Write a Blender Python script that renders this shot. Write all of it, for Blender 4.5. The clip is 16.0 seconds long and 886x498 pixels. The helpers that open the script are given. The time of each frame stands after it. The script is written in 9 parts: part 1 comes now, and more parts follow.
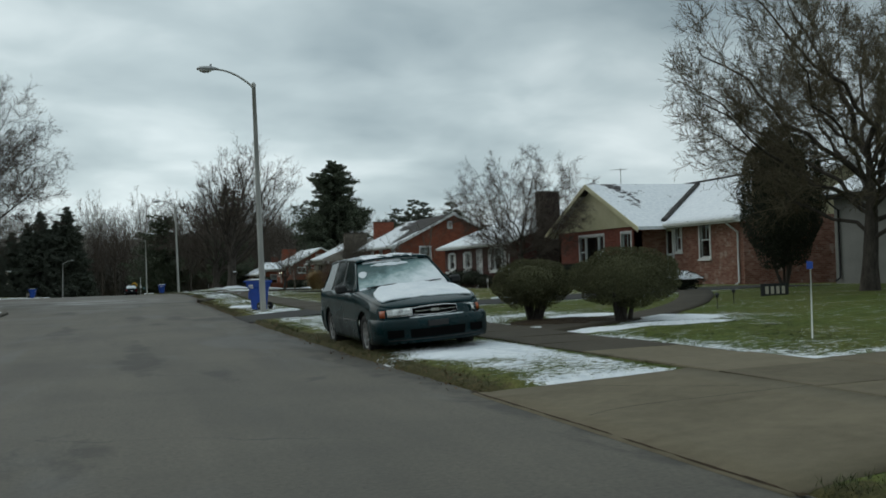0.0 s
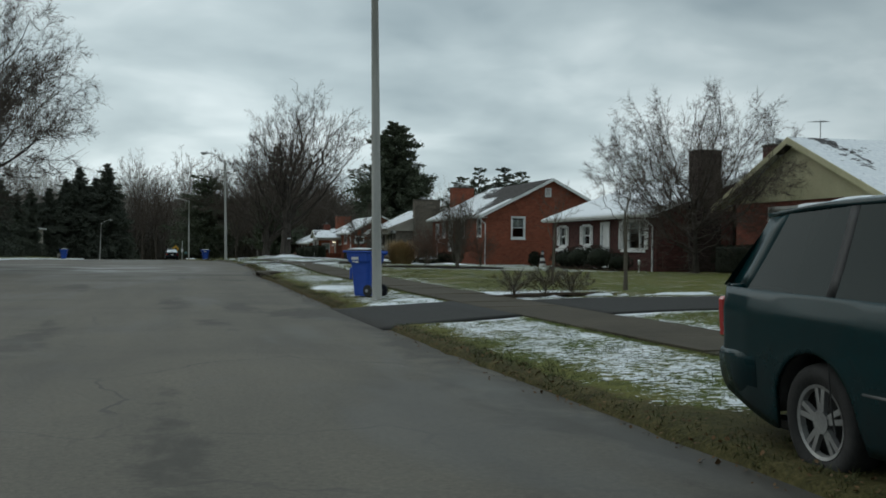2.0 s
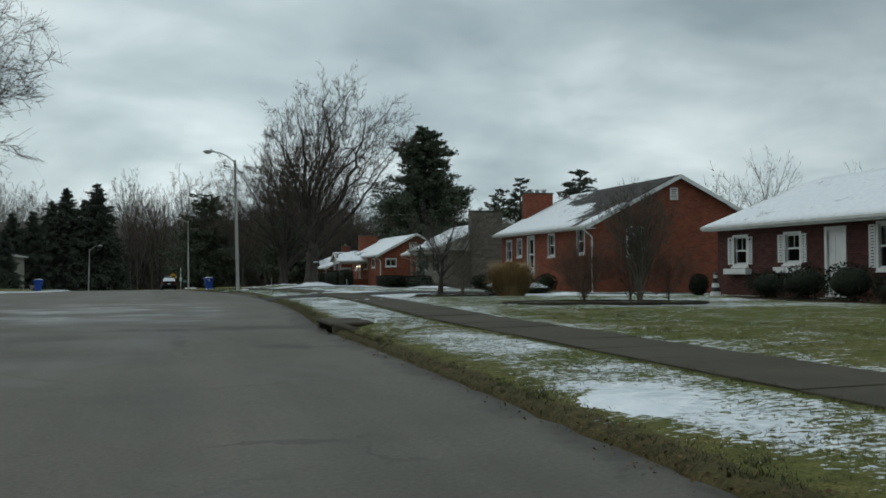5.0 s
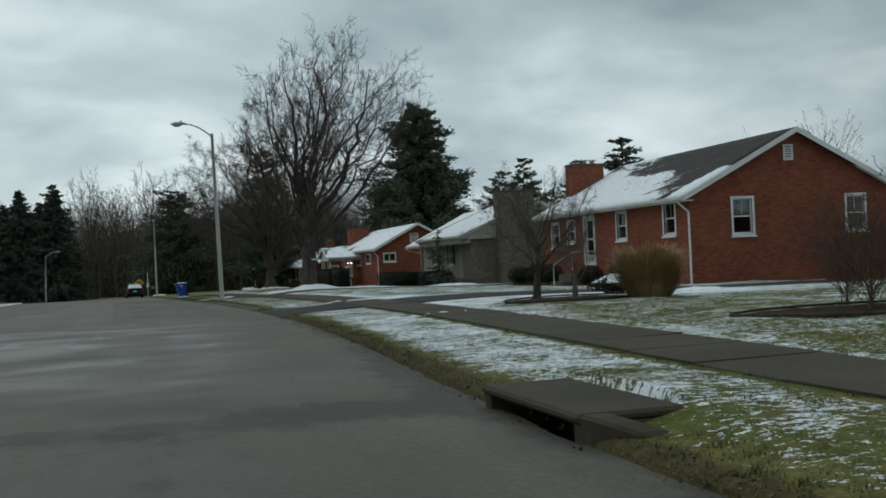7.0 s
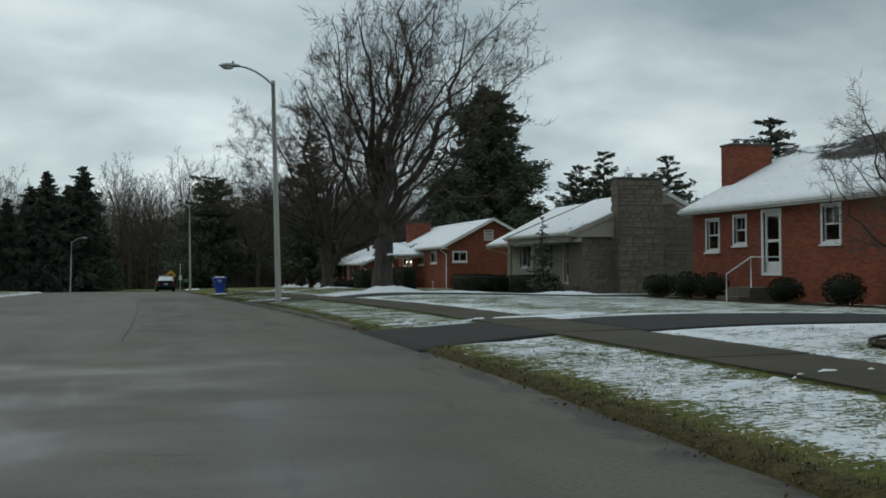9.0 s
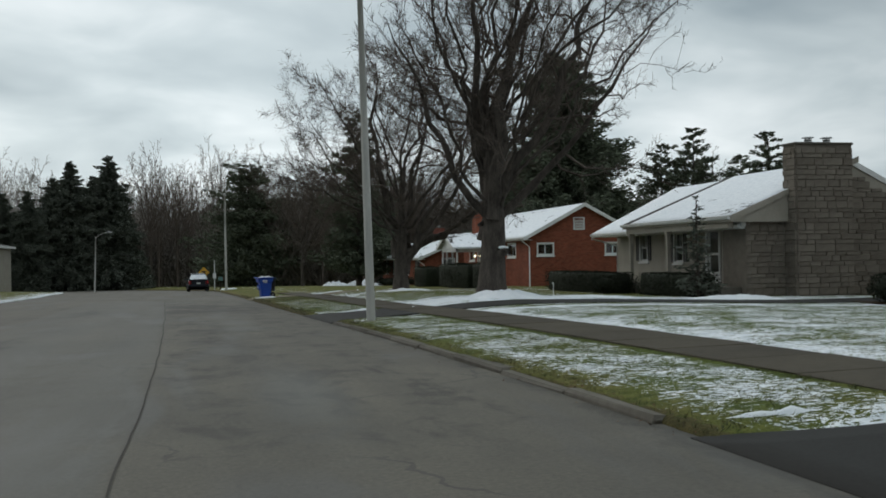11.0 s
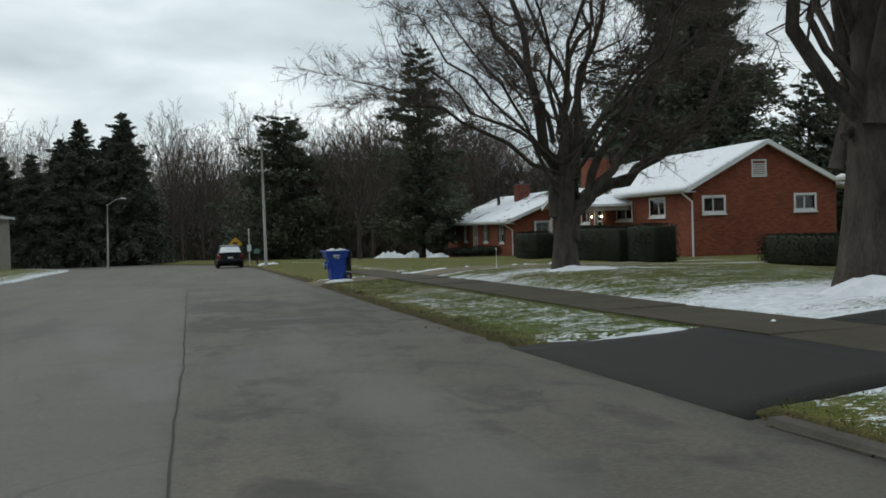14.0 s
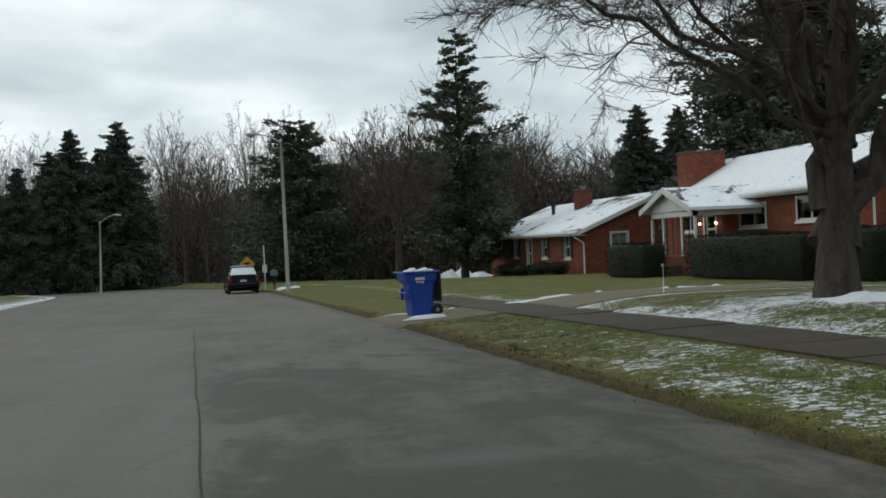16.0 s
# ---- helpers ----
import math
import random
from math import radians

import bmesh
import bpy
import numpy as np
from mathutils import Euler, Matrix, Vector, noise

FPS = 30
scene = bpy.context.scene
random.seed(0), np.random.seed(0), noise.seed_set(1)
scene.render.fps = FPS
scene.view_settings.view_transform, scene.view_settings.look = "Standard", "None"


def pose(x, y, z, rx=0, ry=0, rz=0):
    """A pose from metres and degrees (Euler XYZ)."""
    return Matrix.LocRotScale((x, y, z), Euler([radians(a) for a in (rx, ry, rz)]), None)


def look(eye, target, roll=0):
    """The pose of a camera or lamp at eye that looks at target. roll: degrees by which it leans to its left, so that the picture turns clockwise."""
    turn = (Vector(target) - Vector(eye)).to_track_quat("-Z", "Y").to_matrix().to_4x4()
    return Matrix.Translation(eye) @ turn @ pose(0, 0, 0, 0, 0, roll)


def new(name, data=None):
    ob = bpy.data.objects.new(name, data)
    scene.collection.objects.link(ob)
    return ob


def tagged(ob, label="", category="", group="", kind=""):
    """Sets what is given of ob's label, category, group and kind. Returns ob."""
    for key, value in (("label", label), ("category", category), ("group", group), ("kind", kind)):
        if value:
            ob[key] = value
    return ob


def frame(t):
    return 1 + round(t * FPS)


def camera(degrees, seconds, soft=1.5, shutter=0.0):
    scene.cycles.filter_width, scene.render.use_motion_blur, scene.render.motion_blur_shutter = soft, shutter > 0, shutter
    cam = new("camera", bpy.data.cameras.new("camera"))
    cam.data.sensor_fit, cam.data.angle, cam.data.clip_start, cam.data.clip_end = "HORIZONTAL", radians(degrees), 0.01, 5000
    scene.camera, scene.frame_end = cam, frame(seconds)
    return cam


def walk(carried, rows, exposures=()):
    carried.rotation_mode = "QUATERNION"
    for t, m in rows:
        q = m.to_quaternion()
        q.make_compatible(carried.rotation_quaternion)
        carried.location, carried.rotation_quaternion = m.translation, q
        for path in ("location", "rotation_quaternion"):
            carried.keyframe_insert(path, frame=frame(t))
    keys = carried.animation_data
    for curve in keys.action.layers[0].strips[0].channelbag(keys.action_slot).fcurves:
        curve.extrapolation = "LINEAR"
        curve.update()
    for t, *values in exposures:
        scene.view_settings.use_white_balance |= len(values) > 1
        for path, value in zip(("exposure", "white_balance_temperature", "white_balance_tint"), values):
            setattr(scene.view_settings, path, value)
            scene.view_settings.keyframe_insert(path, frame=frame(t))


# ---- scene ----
cam = camera(46.3, 16.0, 1.7)
PATH = [
    (0, (0.572, -0.073, 1.325), (1.152, 1.841, 1.367), -1.7),
    (0.5, (0.621, 3.438, 1.361), (1.164, 5.363, 1.407), -1.4),
    (1, (0.643, 6.781, 1.344), (1.153, 8.714, 1.386), 0.5),
    (1.5, (0.631, 9.971, 1.302), (1.147, 11.903, 1.361), 1.5),
    (2, (0.663, 13.217, 1.289), (1.17, 15.151, 1.284), 0.6),
    (2.5, (0.72, 16.376, 1.264), (1.23, 18.31, 1.283), -0.8),
    (3, (0.739, 19.402, 1.241), (1.252, 21.334, 1.258), -0.0),
    (3.5, (0.756, 22.47, 1.243), (1.276, 24.401, 1.221), -0.9),
    (4, (0.804, 25.642, 1.221), (1.312, 27.577, 1.232), -0.1),
    (6.5, (0.928, 41.014, 1.375), (1.469, 42.939, 1.416), -1.7),
    (7, (0.952, 44.25, 1.364), (1.521, 46.167, 1.389), -2.6),
    (7.5, (0.964, 47.336, 1.356), (1.505, 49.262, 1.361), -1.3),
    (8, (1.032, 50.322, 1.341), (1.548, 52.254, 1.386), -0.9),
    (8.5, (1.067, 53.38, 1.322), (1.585, 55.312, 1.359), -0.5),
    (11, (0.841, 68.105, 1.497), (1.299, 70.051, 1.515), -0.9),
    (11.5, (0.818, 71.074, 1.5), (1.261, 73.024, 1.49), -1.5),
    (12, (0.758, 74.166, 1.473), (1.161, 76.125, 1.46), -1.7),
    (12.5, (0.691, 77.081, 1.481), (1.099, 79.038, 1.453), -1.4),
    (13, (0.642, 79.994, 1.453), (1.056, 81.951, 1.423), -2.9),
    (13.5, (0.514, 82.842, 1.427), (0.925, 84.799, 1.387), -1.6),
    (14, (0.396, 85.703, 1.386), (0.809, 87.659, 1.342), -1.8),
    (14.5, (0.325, 88.712, 1.364), (0.736, 90.669, 1.313), -2.0),
    (15, (0.11, 91.582, 1.353), (0.542, 93.535, 1.343), -2.0),
    (15.5, (0.068, 94.759, 1.315), (0.496, 96.712, 1.274), -2.5),
    (16, (-0.093, 97.437, 1.254), (0.318, 99.394, 1.245), -2.6),
]
walk(cam, [(t, look(eye, target, roll)) for t, eye, target, roll in PATH],
     [(0, -0.04, 6290, 5), (8.7, -0.08, 6290, 5), (10.8, 0.12, 6500, 10), (13.0, 0.25, 6500, 10), (16.0, 0.31, 6500, 10)])

# ---- world, sun, exposure ----
world = bpy.data.worlds.new("world")
scene.world = world
world.use_nodes = True
wn, wl = world.node_tree.nodes, world.node_tree.links
wn.clear()
w_out = wn.new("ShaderNodeOutputWorld")
w_bg = wn.new("ShaderNodeBackground")
w_bg.inputs[1].default_value = 0.1
w_sky = wn.new("ShaderNodeTexSky")
w_sky.sky_type = "NISHITA"
w_sky.sun_disc = False
w_sky.sun_elevation = radians(28)
w_sky.sun_rotation = radians(-40)
w_sky.dust_density = 3.0
w_co = wn.new("ShaderNodeTexCoord")
w_sep = wn.new("ShaderNodeSeparateXYZ")
wl.new(w_co.outputs["Generated"], w_sep.inputs[0])


def w_math(op, a, b=None, c=None):
    n = wn.new("ShaderNodeMath")
    n.operation = op
    for i, v in enumerate((a, b, c)):
        if v is None:
            continue
        if isinstance(v, (int, float)):
            n.inputs[i].default_value = v
        else:
            wl.new(v, n.inputs[i])
    return n.outputs[0]


# the cloud sheet: the direction is spread on a level plane above the place
w_up = w_math("MAXIMUM", w_sep.outputs[2], 0.0)
w_den = w_math("ADD", w_up, 0.27)
w_cx = w_math("DIVIDE", w_sep.outputs[0], w_den)
w_cy = w_math("DIVIDE", w_sep.outputs[1], w_den)
w_comb = wn.new("ShaderNodeCombineXYZ")
wl.new(w_cx, w_comb.inputs[0])
wl.new(w_cy, w_comb.inputs[1])


def w_noise(scale, detail, rough, dist):
    n = wn.new("ShaderNodeTexNoise")
    n.inputs["Scale"].default_value = scale
    n.inputs["Detail"].default_value = detail
    n.inputs["Roughness"].default_value = rough
    n.inputs["Distortion"].default_value = dist
    wl.new(w_comb.outputs[0], n.inputs["Vector"])
    return n.outputs["Fac"]


w_n1 = w_noise(1.05, 4.0, 0.48, 0.35)
w_n2 = w_noise(3.2, 4.0, 0.5, 0.3)
w_n = w_math("ADD", w_math("MULTIPLY", w_n1, 0.72), w_math("MULTIPLY", w_n2, 0.28))
w_ramp = wn.new("ShaderNodeValToRGB")
wl.new(w_n, w_ramp.inputs[0])
el = w_ramp.color_ramp.elements
el[0].position, el[0].color = 0.36, (3.0, 3.65, 3.98, 1)
el[1].position, el[1].color = 0.64, (7.7, 8.25, 8.4, 1)
e_mid = el.new(0.5)
e_mid.color = (4.8, 5.5, 5.75, 1)
# thinner, brighter cloud low over the far end of the road
w_lowband = w_math("MULTIPLY", w_math("SUBTRACT", 1.0, w_math("MINIMUM", w_math("MULTIPLY", w_up, 2.6), 1.0)), 0.22)
# the cloud is thinner towards the sun, beyond the far end of the road
w_dir = w_math("ADD", w_math("MULTIPLY", w_sep.outputs[0], -0.06), w_math("MULTIPLY", w_sep.outputs[1], 0.99))
w_thin = w_math("MAXIMUM", w_math("MULTIPLY", w_math("SUBTRACT", w_dir, 0.84), 1.15), -0.25)
# an overcast sky is brighter overhead than near the horizon
w_zen = w_math("MULTIPLY", w_math("MAXIMUM", w_math("SUBTRACT", w_up, 0.3), 0.0), 1.1)
w_gain = w_math("ADD", w_math("ADD", w_math("ADD", w_lowband, 0.92), w_thin), w_zen)
w_sc = wn.new("ShaderNodeVectorMath")
w_sc.operation = "SCALE"
wl.new(w_ramp.outputs[0], w_sc.inputs[0])
wl.new(w_gain, w_sc.inputs["Scale"])
w_mix = wn.new("ShaderNodeMix")
w_mix.data_type = "RGBA"
w_mix.inputs["Factor"].default_value = 0.94
wl.new(w_sky.outputs[0], w_mix.inputs[6])
wl.new(w_sc.outputs[0], w_mix.inputs[7])
wl.new(w_mix.outputs[2], w_bg.inputs[0])
wl.new(w_bg.outputs[0], w_out.inputs[0])

sun = new("sun", bpy.data.lights.new("sun", "SUN"))
sun.data.energy = 0.5
sun.data.angle = radians(60)
sun.data.color = (1.0, 0.97, 0.92)
sun.matrix_world = look((0, 0, 50), (30, -34, 15))
scene.view_settings.exposure = 0.0

# ---- helpers for meshes and materials ----
rng = np.random.default_rng(7)


def grid_interp(keys, smooth=0.0):
    """A smooth curve through (y, value) keys, as a function of y."""
    ky, kv = np.array([k[0] for k in keys], float), np.array([k[1] for k in keys], float)
    if smooth <= 0:
        return lambda y: np.interp(y, ky, kv)
    fy = np.arange(ky[0], ky[-1] + 0.5, 0.5)
    fv = np.interp(fy, ky, kv)
    n = int(smooth * 6)
    kernel = np.exp(-0.5 * (np.arange(-n, n + 1) * 0.5 / smooth) ** 2)
    fv = np.convolve(np.pad(fv, n, mode="edge"), kernel / kernel.sum(), mode="valid")
    return lambda y: np.interp(y, fy, fv)


def mesh_np(name, verts, quads=None, tris=None, mat=None, smooth=False, edges_like=None):
    """A mesh from arrays: verts (n, 3), quads (m, 4), tris (k, 3)."""
    me = bpy.data.meshes.new(name)
    verts = np.asarray(verts, np.float32)
    me.vertices.add(len(verts))
    me.vertices.foreach_set("co", verts.ravel())
    loops, starts, totals = [], [], []
    at = 0
    for faces, n in ((quads, 4), (tris, 3)):
        if faces is None or len(faces) == 0:
            continue
        faces = np.asarray(faces, np.int32)
        loops.append(faces.ravel())
        starts.append(at + np.arange(len(faces)) * n)
        totals.append(np.full(len(faces), n))
        at += faces.size
    loops, starts, totals = np.concatenate(loops), np.concatenate(starts), np.concatenate(totals)
    me.loops.add(len(loops))
    me.loops.foreach_set("vertex_index", loops.astype(np.int32))
    me.polygons.add(len(starts))
    me.polygons.foreach_set("loop_start", starts.astype(np.int32))
    me.polygons.foreach_set("loop_total", totals.astype(np.int32))
    if smooth:
        me.polygons.foreach_set("use_smooth", np.ones(len(starts), bool))
    me.update(calc_edges=True)
    if mat:
        me.materials.append(mat)
    return me


def from_bm(name, bm, mat, smooth=False):
    me = bpy.data.meshes.new(name)
    bm.normal_update()
    if smooth:
        for f in bm.faces:
            f.smooth = True
    bm.to_mesh(me)
    bm.free()
    for m in mat if isinstance(mat, (list, tuple)) else [mat]:
        me.materials.append(m)
    return me


def part(name, bm, material, parent, label="", smooth=False):
    """One mesh object under a thing or a part."""
    me = bm if isinstance(bm, bpy.types.Mesh) else from_bm(name, bm, material, smooth)
    if isinstance(bm, bpy.types.Mesh) and material and not me.materials:
        me.materials.append(material)
    ob = new(name, me)
    ob.parent = parent
    return tagged(ob, label) if label else ob


def thing(name, x, y, z, label, category, group="", kind="", rz=0.0):
    """An empty at the base of a thing."""
    ob = new(name)
    ob.empty_display_size = 0.1
    ob.matrix_basis = pose(x, y, z, 0, 0, rz)
    return tagged(ob, label, category, group, kind)


def box(bm, x0, y0, z0, x1, y1, z1, bevel=0.0):
    """A box in bm, with bevelled edges if asked for. Returns its verts."""
    m = Matrix.LocRotScale(((x0 + x1) / 2, (y0 + y1) / 2, (z0 + z1) / 2), None, (abs(x1 - x0), abs(y1 - y0), abs(z1 - z0)))
    made = bmesh.ops.create_cube(bm, size=1.0, matrix=m)["verts"]
    if bevel > 0:
        edges = list({e for v in made for e in v.link_edges})
        made = bmesh.ops.bevel(bm, geom=edges, offset=bevel, segments=1, affect="EDGES", profile=0.5)["verts"]
    return made


def boxes(*args, bevel=0.0):
    bm = bmesh.new()
    for a in args:
        box(bm, *a, bevel=bevel)
    return bm


def prism(outline, axis, a, b):
    """A bmesh prism: an outline of 2D points, extruded from a to b along axis (0: x, 1: y, 2: z)."""
    bm = bmesh.new()

    def v3(p, c):
        p = list(p)
        p.insert(axis, c)
        return bm.verts.new(p)

    lo, hi = [v3(p, a) for p in outline], [v3(p, b) for p in outline]
    bm.faces.new(lo[::-1])
    bm.faces.new(hi)
    for i in range(len(lo)):
        j = (i + 1) % len(lo)
        bm.faces.new((lo[i], lo[j], hi[j], hi[i]))
    bmesh.ops.recalc_face_normals(bm, faces=bm.faces)
    return bm


def ring_tube(points, radii, sides=8, cap=True):
    """Verts and quads of one tube along points."""
    pts, rad = np.asarray(points, float), np.asarray(radii, float)
    tan = np.gradient(pts, axis=0)
    tan /= np.linalg.norm(tan, axis=1)[:, None] + 1e-9
    ref = np.array([0.0, 0.0, 1.0]) if abs(tan[:, 2]).mean() < 0.8 else np.array([1.0, 0.0, 0.0])
    a = np.cross(tan, ref)
    a /= np.linalg.norm(a, axis=1)[:, None] + 1e-9
    b = np.cross(tan, a)
    ang = np.arange(sides) * 2 * np.pi / sides
    v = pts[:, None] + rad[:, None, None] * (np.cos(ang)[None, :, None] * a[:, None] + np.sin(ang)[None, :, None] * b[:, None])
    n = len(pts)
    i, j = np.meshgrid(np.arange(n - 1), np.arange(sides), indexing="ij")
    k = (j + 1) % sides
    q = np.stack([i * sides + j, i * sides + k, (i + 1) * sides + k, (i + 1) * sides + j], -1).reshape(-1, 4)
    return v.reshape(-1, 3), q


def tube_mesh(name, tubes, mat, sides=8, smooth=True):
    """One mesh of several tubes, each (points, radii), closed at the ends."""
    vs, qs, ts, at = [], [], [], 0
    for pts, rad in tubes:
        v, q = ring_tube(pts, rad, sides)
        vs.append(v)
        qs.append(q + at)
        n = len(pts)
        for base, flip in ((0, True), ((n - 1) * sides, False)):
            fan = [(at + base, at + base + i, at + base + i + 1) for i in range(1, sides - 1)]
            ts += [f[::-1] if not flip else f for f in fan]
        at += len(v)
    return mesh_np(name, np.concatenate(vs), np.concatenate(qs), np.array(ts), mat, smooth)


def sticks(p0, p1, r0, r1, sides=3):
    """Arrays of many thin tapered sticks: verts and quads."""
    p0, p1 = np.asarray(p0, float), np.asarray(p1, float)
    d = p1 - p0
    d /= np.linalg.norm(d, axis=1)[:, None] + 1e-9
    ref = np.where(np.abs(d[:, 2:3]) < 0.8, np.array([[0.0, 0.0, 1.0]]), np.array([[1.0, 0.0, 0.0]]))
    a = np.cross(d, ref)
    a /= np.linalg.norm(a, axis=1)[:, None] + 1e-9
    b = np.cross(d, a)
    ang = np.arange(sides) * 2 * np.pi / sides
    off = np.cos(ang)[None, :, None] * a[:, None] + np.sin(ang)[None, :, None] * b[:, None]
    v = np.concatenate([p0[:, None] + off * np.asarray(r0)[:, None, None], p1[:, None] + off * np.asarray(r1)[:, None, None]], 1)
    n = len(p0)
    base = np.arange(n)[:, None] * 2 * sides
    j = np.arange(sides)[None]
    k = (j + 1) % sides
    q = np.stack([base + j, base + k, base + sides + k, base + sides + j], -1).reshape(-1, 4)
    return v.reshape(-1, 3), q


def ribbons(p0, p1, r0, r1, seed=1):
    """Arrays of many hair-thin twigs, each one narrow leaf-like quad turned at random."""
    p0, p1 = np.asarray(p0, float), np.asarray(p1, float)
    d = p1 - p0
    a = np.cross(d, np.random.default_rng(seed).normal(0, 1, p0.shape))
    a /= np.linalg.norm(a, axis=1)[:, None] + 1e-9
    w0, w1 = a * np.asarray(r0)[:, None], a * np.asarray(r1)[:, None]
    v = np.stack([p0 - w0, p0 + w0, p1 + w1, p1 - w1], 1).reshape(-1, 3)
    return v, np.arange(len(v)).reshape(-1, 4)


# ---- materials ----
def material(name, rough=0.7, metal=0.0, spec=0.5):
    mat = bpy.data.materials.new(name)
    mat.use_nodes = True
    nt = mat.node_tree
    bsdf = nt.nodes["Principled BSDF"]
    bsdf.inputs["Roughness"].default_value = rough
    bsdf.inputs["Metallic"].default_value = metal
    bsdf.inputs["Specular IOR Level"].default_value = spec
    return mat, nt, bsdf


def n_noise(nt, vec, scale, detail=3.0, rough=0.55, dist=0.0):
    n = nt.nodes.new("ShaderNodeTexNoise")
    n.inputs["Scale"].default_value = scale
    n.inputs["Detail"].default_value = detail
    n.inputs["Roughness"].default_value = rough
    n.inputs["Distortion"].default_value = dist
    nt.links.new(vec, n.inputs["Vector"])
    return n.outputs["Fac"]


def n_math(nt, op, a, b=None, c=None, clamp=False):
    n = nt.nodes.new("ShaderNodeMath")
    n.operation = op
    n.use_clamp = clamp
    for i, v in enumerate((a, b, c)):
        if v is None:
            continue
        if isinstance(v, (int, float)):
            n.inputs[i].default_value = v
        else:
            nt.links.new(v, n.inputs[i])
    return n.outputs[0]


def n_ramp(nt, fac, stops):
    n = nt.nodes.new("ShaderNodeValToRGB")
    nt.links.new(fac, n.inputs[0])
    e = n.color_ramp.elements
    e[0].position, e[0].color = stops[0][0], (*stops[0][1], 1)
    e[1].position, e[1].color = stops[-1][0], (*stops[-1][1], 1)
    for p, c in stops[1:-1]:
        e.new(p).color = (*c, 1)
    return n.outputs[0]


def n_mix(nt, fac, a, b):
    n = nt.nodes.new("ShaderNodeMix")
    n.data_type = "RGBA"
    for i, v in ((0, fac), (6, a), (7, b)):
        if isinstance(v, (int, float)):
            n.inputs[i].default_value = v
        elif isinstance(v, tuple):
            n.inputs[i].default_value = (*v, 1)
        else:
            nt.links.new(v, n.inputs[i])
    return n.outputs[2]


def n_step(nt, fac, lo, hi):
    n = nt.nodes.new("ShaderNodeMapRange")
    n.interpolation_type = "SMOOTHSTEP"
    nt.links.new(fac, n.inputs[0])
    n.inputs[1].default_value, n.inputs[2].default_value = lo, hi
    return n.outputs[0]


def n_bump(nt, bsdf, height, strength=0.3, dist=0.02):
    n = nt.nodes.new("ShaderNodeBump")
    n.inputs["Strength"].default_value = strength
    n.inputs["Distance"].default_value = dist
    nt.links.new(height, n.inputs["Height"])
    nt.links.new(n.outputs[0], bsdf.inputs["Normal"])


def coords(nt, kind="Object", scale=None):
    n = nt.nodes.new("ShaderNodeTexCoord")
    out = n.outputs[kind]
    if scale:
        m = nt.nodes.new("ShaderNodeMapping")
        m.inputs["Scale"].default_value = scale
        nt.links.new(out, m.inputs[0])
        out = m.outputs[0]
    return out


def world_pos(nt, scale=None):
    n = nt.nodes.new("ShaderNodeNewGeometry")
    out = n.outputs["Position"]
    if scale:
        m = nt.nodes.new("ShaderNodeMapping")
        m.inputs["Scale"].default_value = scale
        nt.links.new(out, m.inputs[0])
        out = m.outputs[0]
    return out


def mottled(name, c1, c2, scale=6.0, rough=0.75, bump=0.2, fine=40.0, metal=0.0, spec=0.4, dist=0.01, stretch=None, varied=0.0):
    """A plain surface with mottling at two scales and fine relief."""
    mat, nt, b = material(name, rough, metal, spec)
    vec = coords(nt, "Object", stretch)
    big, small = n_noise(nt, vec, scale, 4), n_noise(nt, vec, fine, 3)
    f = n_math(nt, "ADD", n_math(nt, "MULTIPLY", big, 0.65), n_math(nt, "MULTIPLY", small, 0.35))
    if varied:
        info = nt.nodes.new("ShaderNodeObjectInfo")
        f = n_math(nt, "ADD", f, n_math(nt, "MULTIPLY", n_math(nt, "SUBTRACT", info.outputs["Random"], 0.5), varied))
    col = n_ramp(nt, f, [(0.33, c1), (0.67, c2)])
    nt.links.new(col, b.inputs["Base Color"])
    if bump:
        n_bump(nt, b, small, bump, dist)
    return mat

SNOW = (0.84, 0.86, 0.88)


